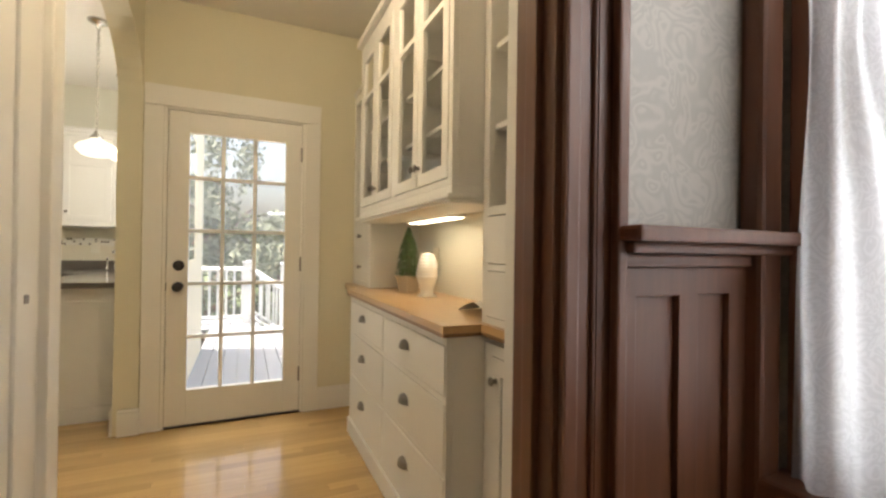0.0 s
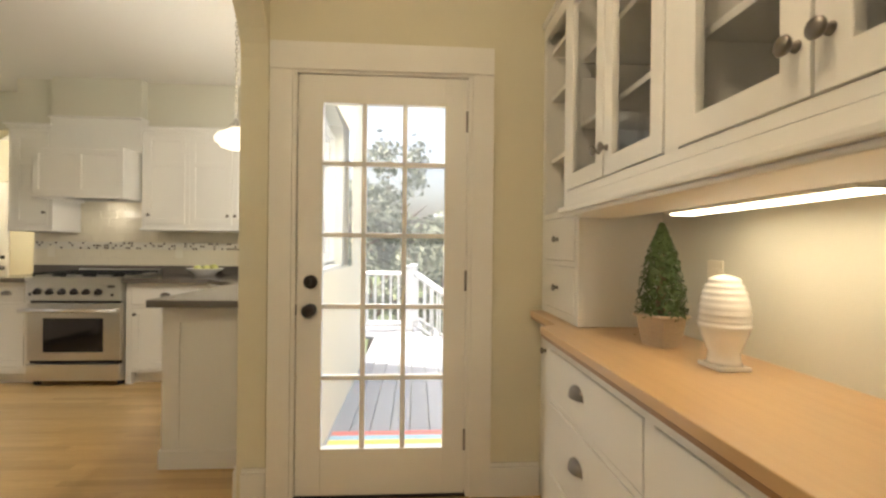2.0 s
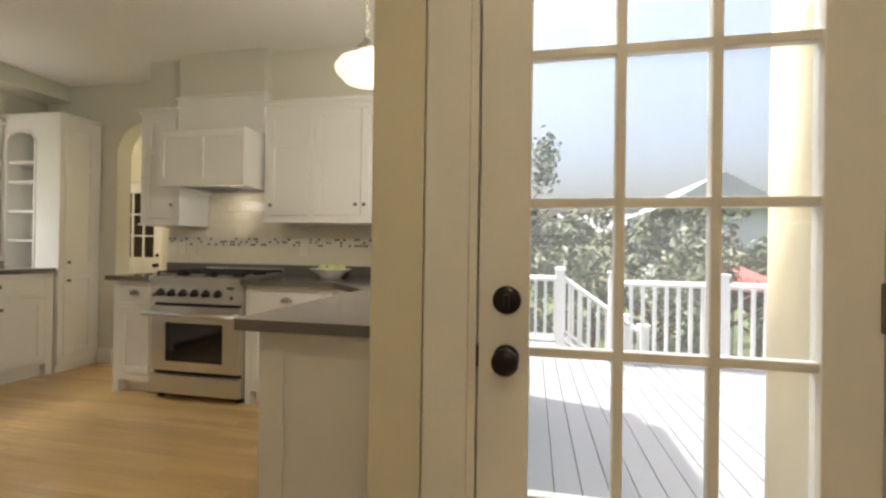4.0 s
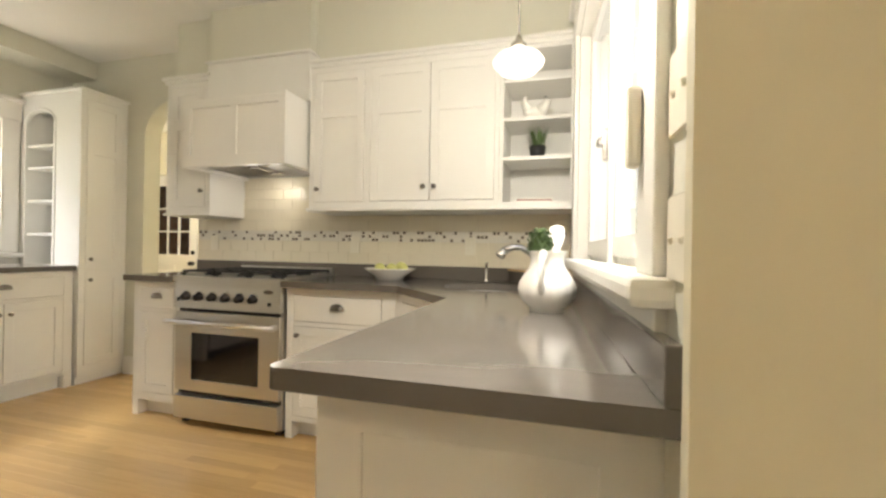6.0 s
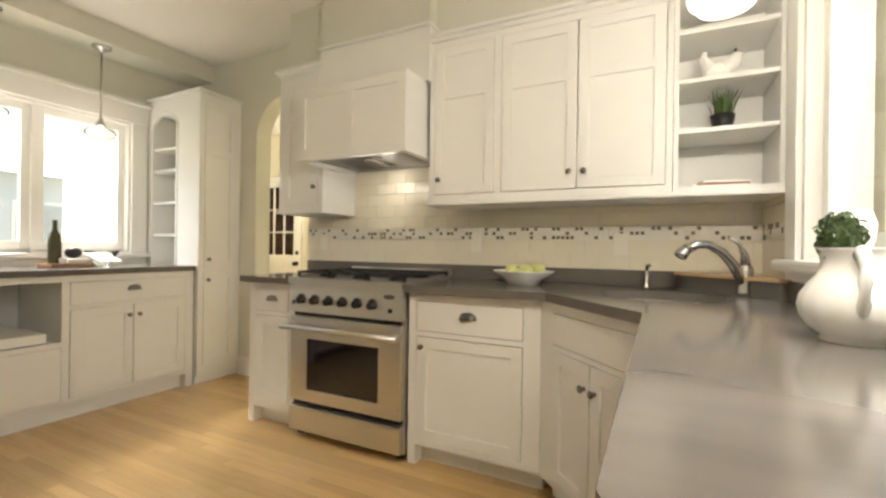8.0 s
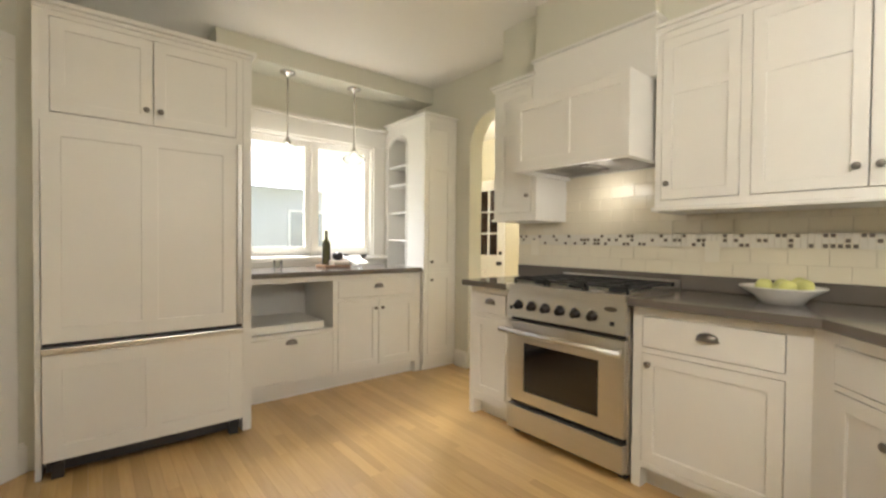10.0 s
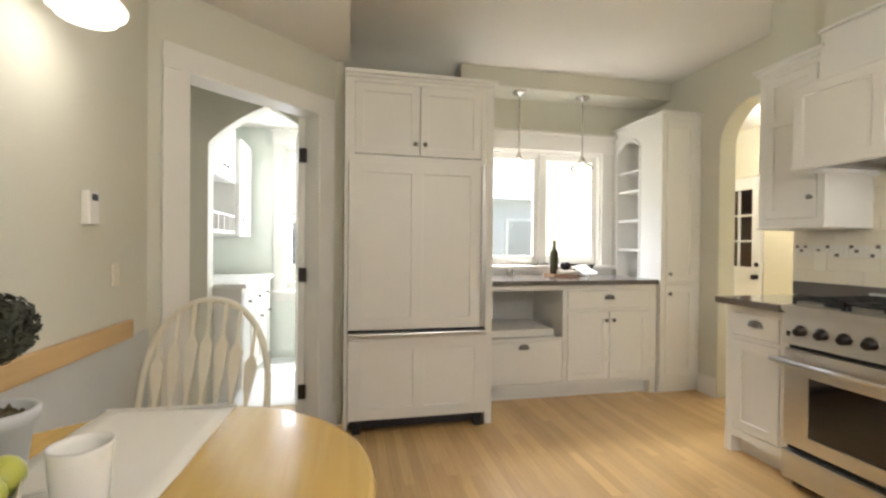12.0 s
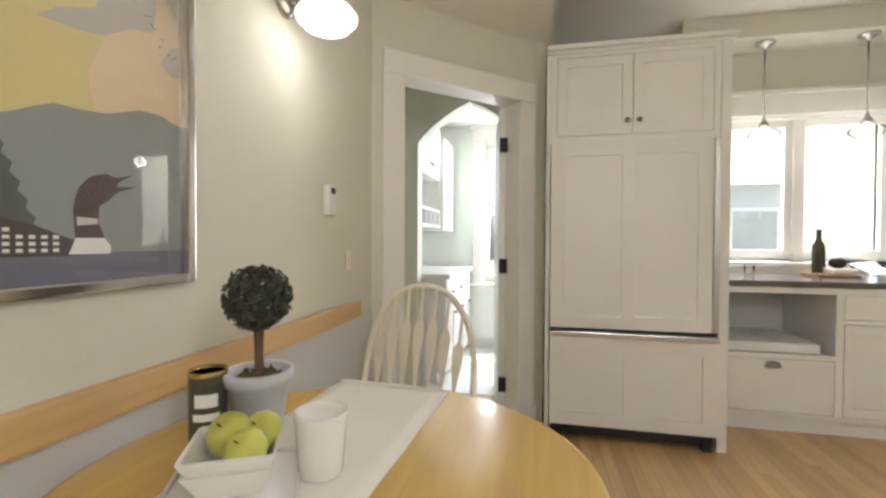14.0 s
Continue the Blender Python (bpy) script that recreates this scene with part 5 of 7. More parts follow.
prof = [(0, 0.012), (0.05, 0.012), (0.044, 0.022), (0.042, 0.045), (0.05, 0.062), (0.062, 0.09), (0.066, 0.108), (0.071, 0.114), (0.071, 0.122), (0.067, 0.126)]
for i in range(7):
    z = 0.128 + i * 0.017
    r = 0.069 * math.sqrt(max(0, 1 - ((z - 0.125) / 0.135) ** 2))
    prof += [(r, z), (r + 0.0008, z + 0.007), (r - 0.0022, z + 0.0155)]
prof += [(0.02, 0.252), (0, 0.256)]
part("foot", box(-0.05, 0.05, -0.05, 0.05, 0, 0.0118, bevel=0.004), PORCELAIN, eg)
part("jar", lathe(prof, 30), PORCELAIN, eg, smooth=True)
cd = thing("folded_card", pose(1.06, 2.04, 0.90, 0, 0, 100), "open printed brochure lying on the pantry counter", "brochure")
bm = bmesh.new()
pts = [(-0.10, 0.002), (-0.06, 0.022), (-0.02, 0.04), (0.0, 0.046), (0.05, 0.03), (0.10, 0.004)]
upright([*pts, *[(x, z - 0.0015) for x, z in pts[::-1]]], -0.07, 0.07, bm)
part("sheet", bm, PAPER, cd)


bx_ = thing("stationery_box", pose(1.06, 1.60, 1.302, 0, 0, 90), "white box with dark magazines on the tower shelf", "box")
part("box", box((-0.15, 0.15, -0.09, 0.09, 0, 0.04), bevel=0.003), PAPER, bx_)
part("magazine", turned(box((-0.13, 0.13, -0.08, 0.08, 0.0, 0.012), bevel=0.002), pose(0, 0, 0.041, 0, 0, 4)), BLACK, bx_, "dark glossy magazine")


def wall_plate(name, m, w, h, gangs, label, category="switch"):
    t = thing(name, m, label, category)
    part("plate", box((-w / 2, w / 2, -0.006, 0, -h / 2, h / 2), bevel=0.002), PLATE, t)
    for i, g in enumerate(gangs):
        x = (i - (len(gangs) - 1) / 2) * 0.046
        if g == "toggle":
            part("toggle", turned(box((-0.0035, 0.0035, -0.012, -0.004, -0.006, 0.003), bevel=0.0015), pose(x, 0, 0, 15)), PLATE, t)
        else:
            for dz in (-0.02, 0.02):
                part("socket", box((x - 0.013, x + 0.013, -0.0075, -0.005, dz - 0.013, dz + 0.013), bevel=0.002), PLATE, t)
    return t


wall_plate("switch_plate", pose(1.2195, 2.27, 1.11, 0, 0, FACE_W), 0.165, 0.115, ("toggle", "toggle", "socket"), "ivory switch plate with two toggles and an outlet", "switch")
wall_plate("outlet_plate", pose(1.2195, 2.93, 1.11, 0, 0, FACE_W), 0.07, 0.115, ("socket",), "ivory outlet plate behind the potted evergreen", "outlet")
for x in (-3.28, -2.08, -1.26):
    wall_plate("outlet_plate", pose(x, 6.088, 1.135), 0.07, 0.115, ("socket",), "ivory outlet plate on the tiled wall", "outlet")
wall_plate("switch_plate", KE @ pose(-0.0005, 0.025, 1.33, 0, 0, FACE_W), 0.10, 0.115, ("toggle", "toggle"), "ivory switch plate beside the sink window", "switch")
wall_plate("switch_plate", KE @ pose(-0.0005, 0.025, 1.13, 0, 0, FACE_W), 0.10, 0.115, ("toggle", "toggle"), "ivory switch plate over the counter end", "switch")


# ---- kitchen east window ----
def casement(name, m, w, z0, z1, cols, label, cas=0.115, depth=0.13, head=0.14, stool=0.045, near_horn=0.03):
    """A window unit: local x across the opening 0..w, room at -y, the wall's face at y = 0; cols are (x0, x1) of the sashes."""
    t = new(name)
    t.matrix_basis = m
    tagged(t, label, "window", kind="structure")
    part("window_frame", box((-cas, 0, -0.022, 0, z0, z1), (w, w + cas, -0.022, 0, z0, z1), (-cas - 0.01, w + cas + 0.01, -0.026, 0, z1, z1 + head), (-cas - 0.03, w + cas + 0.03, -0.05, 0, z1 + head, z1 + head + 0.03), bevel=0.004), TRIM, t)
    part("window_sill", box((-cas - near_horn, w + cas + 0.03, -0.06, depth * 0.5, z0 - stool, z0), bevel=0.014), TRIM, t)
    part("apron", box((-cas, w + cas, -0.018, 0, z0 - stool - 0.07, z0 - stool), bevel=0.003), TRIM, t)
    part("jamb", box((0, 0.02, 0.0, depth, z0, z1), (w - 0.02, w, 0.0, depth, z0, z1), (0.02, w - 0.02, 0.0, depth, z1 - 0.02, z1), (0.02, w - 0.02, depth * 0.5, depth, z0, z0 + 0.02)), TRIM, t)
    for a, c in cols:
        s = part("sash", box((a, a + 0.05, 0.05, 0.09, z0 + 0.02, z1 - 0.02), (c - 0.05, c, 0.05, 0.09, z0 + 0.02, z1 - 0.02), (a + 0.05, c - 0.05, 0.05, 0.09, z0 + 0.02, z0 + 0.085), (a + 0.05, c - 0.05, 0.05, 0.09, z1 - 0.075, z1 - 0.02), bevel=0.003), TRIM, t)
        part("pane", sheet(a + 0.045, c - 0.045, 0.068, 0.072, z0 + 0.08, z1 - 0.07), CLEAR, s).visible_shadow = False
    return t


ew = casement("window_east", KE @ pose(0, 1.68, 0, 0, 0, FACE_W), 1.48, 1.075, 2.20, [(0.02, 0.735), (0.765, 1.46)], "white double casement window over the sink counter")
part("mullion", box(0.735, 0.765, 0.035, 0.12, 1.075, 2.18, bevel=0.003), TRIM, ew)
part("latch", box((0.70, 0.725, 0.02, 0.05, 1.42, 1.53), (0.665, 0.725, 0.005, 0.025, 1.475, 1.50), bevel=0.006), CHROME, ew, "satin nickel casement latch")
part("latch", box((1.488, 1.518, -0.045, -0.0225, 1.25, 1.385), bevel=0.008), PLATE, ew, "white window sensor")
ww = casement("window_west", pose(-5.0, 4.46, 0, 0, 0, FACE_E), 1.22, 1.03, 2.10, [(0.02, 0.595), (0.625, 1.20)], "white double casement window over the corner counter", 0.12, 0.14, 0.15, 0.04)
part("mullion", box(0.595, 0.625, 0.03, 0.12, 1.03, 2.08, bevel=0.003), TRIM, ww)
uw = casement("window_utility", pose(-6.05, 2.62, 0, 0, 0, FACE_E), 0.63, 0.72, 2.25, [(0.02, 0.61)], "white sash window in the utility room", 0.1, 0.14)
part("meeting_rail", box(0.02, 0.61, 0.045, 0.09, 1.46, 1.51, bevel=0.003), TRIM, uw)


# ---- pendants and sconce ----
def schoolhouse(k=1.0):
    return lathe([(0.035 * k, 0.0), (0.04 * k, -0.008 * k), (0.06 * k, -0.02 * k), (0.10 * k, -0.04 * k), (0.118 * k, -0.065 * k), (0.112 * k, -0.085 * k), (0.092 * k, -0.098 * k), (0.086 * k, -0.112 * k), (0.05 * k, -0.124 * k), (0, -0.128 * k)], 30)


def pendant(x, y, ztop, zshade, k, chain, shade_mat, energy, label, group):
    t = thing("pendant_lamp", pose(x, y, ztop), label, "lamp", group)
    part("canopy", lathe([(0, 0), (0.062, 0), (0.06, -0.012), (0.035, -0.024), (0.014, -0.03), (0.01, -0.045), (0, -0.045)], 24), CHROME, t, smooth=True)
    L = ztop - zshade
    if chain:
        bm = bmesh.new()
        n = int((L - 0.09) / 0.026)
        for i in range(n):
            ring = [(0.009 * math.cos(a), 0, 0.017 * math.sin(a)) for a in [2 * math.pi * j / 10 for j in range(11)]]
            rm = pose(0, 0, -0.045 - 0.026 * (i + 0.5), 0, 0, 90 * (i % 2) + 20)
            tube([rm @ Vector(p) for p in ring], 0.0022, 5, bm, False)
        part("chain", bm, CHROME, t)
        part("cord", tube([(0, 0, -0.03), (0.003, 0, -L / 2), (0, 0, -L + 0.03)], 0.0025, 6), PLATE, t)
    else:
        part("rod", tube([(0, 0, -0.03), (0, 0, -L + 0.03)], 0.006, 10), CHROME, t, smooth=True)
    part("fitter", lathe([(0, 0.06), (0.012, 0.055), (0.016, 0.035), (0.036 * k, 0.015), (0.04 * k, -0.004), (0, -0.004)], 20, at=(0, 0, -L)), CHROME, t, smooth=True)
    part("shade", turned(schoolhouse(k), pose(0, 0, -L)), shade_mat, t, "ribbed schoolhouse glass shade", True).visible_shadow = False
    lamp("pendant_bulb", "POINT", pose(x, y, zshade - 0.06), energy, WARM, 0.05)
    return t


CLEARSHADE = glass("clear_ribbed_glass", (0.96, 0.96, 0.94), 0.12, 1.12)
pendant(-0.80, 4.25, H, 1.895, 1.0, True, SHADE, 7.8, "chain-hung opal schoolhouse pendant over the peninsula", "pendants over the counter")
pendant(-0.885, 5.36, H, 2.05, 1.0, False, SHADE, 0.5, "opal schoolhouse pendant over the sink", "pendants over the counter")
for y in (4.76, 5.37):
    t = pendant(-4.81, y, 2.565, 1.98, 0.85, False, CLEARSHADE, 0.5, "clear glass schoolhouse pendant at the corner window", "pendants at the window")
    part("bulb", lathe([(0, 0), (0.012, -0.005), (0.014, -0.03), (0.028, -0.06), (0.02, -0.085), (0, -0.092)], 14, at=(0, 0, -0.585)), SHADE, t, smooth=True)
sc = thing("wall_sconce", pose(-2.64, 2.40, 1.96, 0, 0, 180), "satin nickel wall sconce with a lit glass shade", "lamp")
part("backplate", turned(lathe([(0, 0), (0.055, 0), (0.053, 0.012), (0.03, 0.025), (0, 0.028)], 24), pose(0, 0, 0, 90)), CHROME, sc, smooth=True)
part("arm", tube([(0, -0.02, 0), (0, -0.07, -0.012), (0, -0.115, 0.02), (0, -0.135, 0.06), (0, -0.15, 0.055), (0, -0.155, 0.02)], 0.009, 10), CHROME, sc, smooth=True)
part("fitter", lathe([(0, 0.035), (0.016, 0.03), (0.036, 0.01), (0.038, -0.008), (0, -0.008)], 20, at=(0, -0.155, -0.005)), CHROME, sc, smooth=True)
part("shade", turned(schoolhouse(0.85), pose(0, -0.155, -0.01)), SHADE, sc, "lit ribbed glass shade", True)
lamp("sconce_bulb", "POINT", pose(-2.64, 2.62, 1.80), 0.42, WARM, 0.05)

# ---- west wall: refrigerator, corner counter, tall cupboard ----
FX = -4.009
fr_ = thing("refrigerator", pose(FX, 3.298, 0, 0, 0, FACE_E), "white panelled built-in refrigerator with steel trim", "refrigerator")
part("body", box((0.0, 0.90, 0.03, 0.70, 0.05, 1.735)), PAINT, fr_)
shaker("door", fr_, 0.865, 1.075, 0.03, 0.075, (), (0.4325,), m=pose(0.0, -0.03, 0.665))
part("handle", box((0.866, 0.895, -0.045, 0.0, 0.668, 1.74), bevel=0.006), STEEL, fr_, "upright stainless steel edge pull")
part("gap", box((0.0, 0.90, -0.01, 0.03, 0.645, 0.664)), BLACK, fr_, "dark gap over the freezer drawer")
shaker("freezer_drawer", fr_, 0.90, 0.52, 0.03, 0.075, (), (0.45,), m=pose(0.0, -0.03, 0.09))
part("pull", box((-0.004, 0.904, -0.045, 0.0, 0.612, 0.644), bevel=0.006), STEEL, fr_, "stainless steel top pull")
part("kick", box((0.01, 0.89, 0.0, 0.06, 0.03, 0.088)), BLACK, fr_)
for x in (0.03, 0.83):
    part("foot", box((x, x + 0.05, -0.02, 0.04, 0, 0.075), bevel=0.004), BLACK, fr_)
fs = thing("fridge_surround", pose(FX, 3.27, 0, 0, 0, FACE_E), "white cabinet over the refrigerator with two doors and side panel", "cabinet")
part("side_panel", box((0.935, 0.985, -0.004, 0.72, 0.0, 2.272), (0.0, 0.024, 0.0, 0.72, 0.0, 2.272), bevel=0.002), PAINT, fs)
part("body", box((0.024, 0.934, 0.024, 0.72, 1.745, 2.272)), PAINT, fs)
part("face_frame", framed(0.024, 0.934, 1.745, 2.272, [(0.06, 0.90, 1.785, 2.245)], 0, 0.0235, 0.001), PAINT, fs)
fill(fs, (0.06, 0.48, 1.785, 2.245), "door", knob_x=0.385, knob_z=0.075)
fill(fs, (0.48, 0.90, 1.785, 2.245), "door", knob_x=0.03, knob_z=0.075)
part("crown", box((-0.0, 0.995, -0.012, 0.72, 2.2725, 2.292), (-0.0, 1.01, -0.035, 0.72, 2.292, 2.316), bevel=0.006), PAINT, fs)

CX = -4.36
cbx = thing("bay_cabinet", pose(CX, 4.262, 0, 0, 0, FACE_E), "white base cabinet with an open bay, drawers and doors", "cabinet")
hb_ = [(0.06, 0.70, 0.49, 0.86), (0.03, 0.70, 0.13, 0.46), (0.74, 1.48, 0.71, 0.86), (0.74, 1.48, 0.13, 0.685)]
part("face_frame", framed(0, 1.545, 0.10, 0.899, hb_, 0, 0.0235, 0.001), PAINT, cbx)
for nm, bx in (("body", (0.71, 1.545, 0.024, 0.62, 0.10, 0.899)), ("drawer_box", (0.0, 0.7095, 0.024, 0.62, 0.10, 0.475)), ("side", (0, 0.05, 0.024, 0.62, 0.4755, 0.899)), ("back", (0.05, 0.7095, 0.60, 0.62, 0.4755, 0.899)), ("top", (0.05, 0.7095, 0.024, 0.5995, 0.865, 0.899))):
    part(nm, box(*bx), PAINT, cbx)
part("toe_kick", box((0.0, 1.48, 0.05, 0.6, 0.0, 0.0995)), PAINT, cbx)
part("leg", box((1.49, 1.545, 0.0, 0.2, 0.0, 0.0995)), PAINT, cbx)
part("pull_out", box((0.07, 0.64, 0.03, 0.55, 0.492, 0.55), bevel=0.006), PAINT, cbx, "white pull-out tray")
fill(cbx, hb_[1], "drawer", pulls=(0.34,)).children[0].matrix_basis = pose(0.34, 0, 0.275)
fill(cbx, hb_[2], "drawer", pulls=(0.37,))
fill(cbx, (0.74, 1.11, 0.13, 0.685), "door", knob_x=0.335, knob_z=0.48)
fill(cbx, (1.11, 1.48, 0.13, 0.685), "door", knob_x=0.03, knob_z=0.48)
wc = thing("stone_counter", pose(0, 0, 0), "grey soapstone counter under the corner window", "countertop")
part("slab", box(-4.995, -4.34, 4.262, 5.815, 0.900, 0.938, bevel=0.005), STONE, wc)
# tall cupboard with an open arched side
tc_ = thing("tall_cupboard", pose(-4.325, 5.82, 0, 0, 0, FACE_E), "tall white cupboard with open arched side shelves", "cupboard")
part("face_frame", framed(0, 0.375, 0.06, 2.315, [(0.045, 0.33, 0.14, 0.89), (0.045, 0.33, 0.92, 2.26)], 0, 0.0235, 0.001), PAINT, tc_)
fill(tc_, (0.045, 0.33, 0.14, 0.89), "door", knob_x=0.03, knob_z=0.68)
fill(tc_, (0.045, 0.33, 0.92, 2.26), "door", knob_x=0.03, knob_z=0.065, mids=(0.93,))
# side wall with the niche: local x = 0 plane, niche along local y
NI = (0.30, 0.60)
bm = prism([(0.27, 0.29), (0.375, 0.29), (0.375, 0.675), (0, 0.675), (0, 0.61), (0.27, 0.61)], 0.0, 2.315)
part("back", bm, PAINT, tc_)
part("body", box(0, 0.375, 0.024, 0.29, 0.0, 2.315), PAINT, tc_)
part("niche_base", box(0, 0.27, 0.29, 0.61, 0.0, 0.93), PAINT, tc_)
part("niche_head", box(0, 0.27, 0.29, 0.61, 2.20, 2.315), PAINT, tc_)
ab = bmesh.new()
mid_, half_ = 0.45, 0.16
pts = [(mid_ + half_ * math.cos(math.pi * i / 14), 2.08 + 0.10 * math.sin(math.pi * i / 14)) for i in range(15)]
for (p, zp), (q, zq) in zip(pts, pts[1:]):
    v = [ab.verts.new((t_, a_, z_)) for t_ in (0.0, 0.02) for a_, z_ in ((p, zp), (q, zq), (q, 2.2), (p, 2.2))]
    for f in ((0, 1, 2, 3), (7, 6, 5, 4), (0, 4, 5, 1), (2, 6, 7, 3)):
        ab.faces.new([v[k_] for k_ in f])
part("niche_arch", ab, PAINT, tc_)
for z in (1.18, 1.45, 1.72, 1.90):
    part("shelf", box((0.012, 0.27, 0.29, 0.61, z - 0.01, z + 0.01), bevel=0.003), PAINT, tc_)
bead = [(-0.004, mid_ + (half_ + 0.012) * math.cos(math.pi * i / 14), 2.08 + 0.115 * math.sin(math.pi * i / 14)) for i in range(15)]
part("niche_bead", tube(bead, 0.009, 8), PAINT, tc_, smooth=True)
part("niche_bead", box((-0.008, 0.0, 0.27, 0.29, 0.93, 2.1), (-0.008, 0.0, 0.61, 0.63, 0.93, 2.1), bevel=0.002), PAINT, tc_)
part("cornice", box((-0.02, 0.38, -0.02, 0.675, 2.316, 2.338), bevel=0.006), PAINT, tc_)

# things on the corner counter
wb = thing("wine_bottle", pose(-4.80, 5.10, 0.9625), "dark green wine bottle on the corner counter", "bottle")
part("bottle", lathe([(0, 0), (0.036, 0), (0.038, 0.004), (0.038, 0.17), (0.034, 0.195), (0.016, 0.225), (0.014, 0.285), (0.017, 0.287), (0.017, 0.297), (0, 0.299)], 24), WINE, wb, smooth=True)
sbd = tagged(mesh_ob("serving_board", box(-4.87, -4.66, 5.03, 5.27, 0.9385, 0.962, bevel=0.006), WALNUT_EDGE), "small brown wooden board under the bottle", "board")
gb = thing("glass_bowl", pose(-4.83, 5.40, 0.938), "clear glass bowl beside the brochures", "bowl")
part("bowl", lathe([(0, 0), (0.05, 0), (0.08, 0.06), (0.11, 0.11), (0.106, 0.11), (0.076, 0.062), (0.045, 0.006), (0, 0.006)], 28), CLEARSHADE, gb, smooth=True)
av = tagged(mesh_ob("avocado", fruit(None, 0.05, (0, 0, 0), 0.8, 0.05), BRONZE, smooth=True), "dark avocado on the stack of brochures", "fruit")
av.matrix_basis = pose(-4.78, 5.20, 1.035)
st = thing("brochure_stack", pose(-4.76, 5.19, 0.9625, 0, 0, 8), "small stack of white cloths and brochures", "brochure")
part("cloth", box((-0.07, 0.07, -0.08, 0.08, 0, 0.035), bevel=0.01), LINEN, st)
part("sheet", turned(box((-0.08, 0.08, -0.08, 0.10, 0.0, 0.004), bevel=0.001), pose(0.13, 0.10, 0.04, 0, 22, 10)), PAPER, st)
lp = tagged(mesh_ob("lemon_cup", lathe([(0, 0), (0.03, 0), (0.035, 0.07), (0.032, 0.07), (0.028, 0.006), (0, 0.006)], 20), CLEARSHADE, smooth=True), "small clear tumbler on the corner counter", "tumbler")
lp.matrix_basis = pose(-4.80, 4.68, 0.938)

# made-up lamp, hidden behind the arch, added to brighten the hall
hl = thing("hall_lamp", pose(-4.4, 7.2, 2.6), "added ceiling lamp, out of view, that brightens the hall", "lamp")
part("canopy", lathe([(0, 0), (0.09, 0), (0.085, -0.025), (0, -0.025)], 20), CHROME, hl)
part("shade", lathe([(0.08, -0.025), (0.12, -0.05), (0.10, -0.10), (0, -0.12)], 20), SHADE, hl, "lit opal shade", True)
lamp("hall_bulb", "POINT", pose(-4.4, 7.2, 2.4), 11, WARM, 0.1)

# ---- breakfast nook ----
TC, TR, TZ = Vector((-2.055, 2.885)), 0.475, 0.748
tb = thing("round_table", pose(TC.x, TC.y, 0), "round honey oak breakfast table", "table")
part("tabletop", lathe([(0, TZ - 0.028), (TR - 0.02, TZ - 0.028), (TR - 0.003, TZ - 0.022), (TR, TZ - 0.012), (TR - 0.004, TZ - 0.003), (TR - 0.012, TZ), (0, TZ)], 72), TABLEWOOD, tb)
part("apron", lathe([(TR - 0.09, TZ - 0.10), (TR - 0.07, TZ - 0.10), (TR - 0.07, TZ - 0.028), (TR - 0.09, TZ - 0.028), (TR - 0.09, TZ - 0.10)], 48), CHAIRPAINT, tb)
part("pedestal", lathe([(0, 0.08), (0.07, 0.08), (0.075, 0.14), (0.05, 0.22), (0.045, 0.45), (0.065, 0.58), (0.08, TZ - 0.03), (0, TZ - 0.03)], 24), CHAIRPAINT, tb, smooth=True)
for a in range(4):
    an = math.radians(45 + 90 * a)
    part("leg", tube([(0.03 * math.cos(an), 0.03 * math.sin(an), 0.16), (0.2 * math.cos(an), 0.2 * math.sin(an), 0.11), (0.33 * math.cos(an), 0.33 * math.sin(an), 0.02)], [0.035, 0.03, 0.02], 10), CHAIRPAINT, tb, smooth=True)
# runner: follows the table and hangs a little at its ends
rn = thing("table_runner", pose(TC.x, TC.y - 0.075, TZ + 0.0015, 0, 0, -3), "off-white linen runner across the round table", "table runner")
bm = bmesh.new()
nx, ny = 40, 8
g = []
for i in range(nx + 1):
    x = -0.455 + 0.91 * i / nx
    g.append([bm.verts.new((x, -0.165 + 0.33 * j / ny, 0.0012 * math.sin(x * 31 + j) + 0.0015)) for j in range(ny + 1)])
for i in range(nx):
    for j in range(ny):
        bm.faces.new((g[i][j], g[i + 1][j], g[i + 1][j + 1], g[i][j + 1]))
for ex in (-0.455, 0.44):
    part("hem", box((ex, ex + 0.015, -0.165, 0.165, 0.0045, 0.006), bevel=0.0006), LINEN, rn, "stitched hem")
ro = part("cloth", bm, LINEN, rn, smooth=True)
sm = ro.modifiers.new("thickness", "SOLIDIFY")
sm.thickness, sm.offset = 0.0015, 1
ZT = TZ + 0.0045
tp = thing("topiary", pose(-2.095, 2.69, ZT), "round dark leaf topiary in a whitewashed clay pot", "plant")
part("pot", lathe([(0, 0), (0.038, 0), (0.042, 0.01), (0.058, 0.128), (0.065, 0.13), (0.0675, 0.152), (0.063, 0.156), (0.056, 0.152), (0.053, 0.134), (0, 0.134)], 30), ZINC, tp, smooth=True)
mb = leaf_cloud(bmesh.new(), (0, 0, 0.137), 0.047, 0.014, 160, 0.012, 8)
lathe([(0.053, 0.132), (0.03, 0.142), (0, 0.144)], 18, mb)
part("moss", mb, SOIL, tp, "dry moss")
tbm = bmesh.new()
for dx, dy in ((0.006, 0), (-0.005, 0.005), (0, -0.006), (0.002, 0.004)):
    tube([(dx * 1.5, dy * 1.5, 0.12), (dx * 0.6, dy * 0.6, 0.18), (dx, dy, 0.26)], [0.006, 0.005, 0.005], 7, tbm)
part("stem", tbm, BARK, tp, smooth=True)
part("foliage", leaf_cloud(bmesh.new(), (0, 0, 0.297), 0.066, 0.066, 900, 0.0115, 9, False, 0.72), LEAF_D, tp)
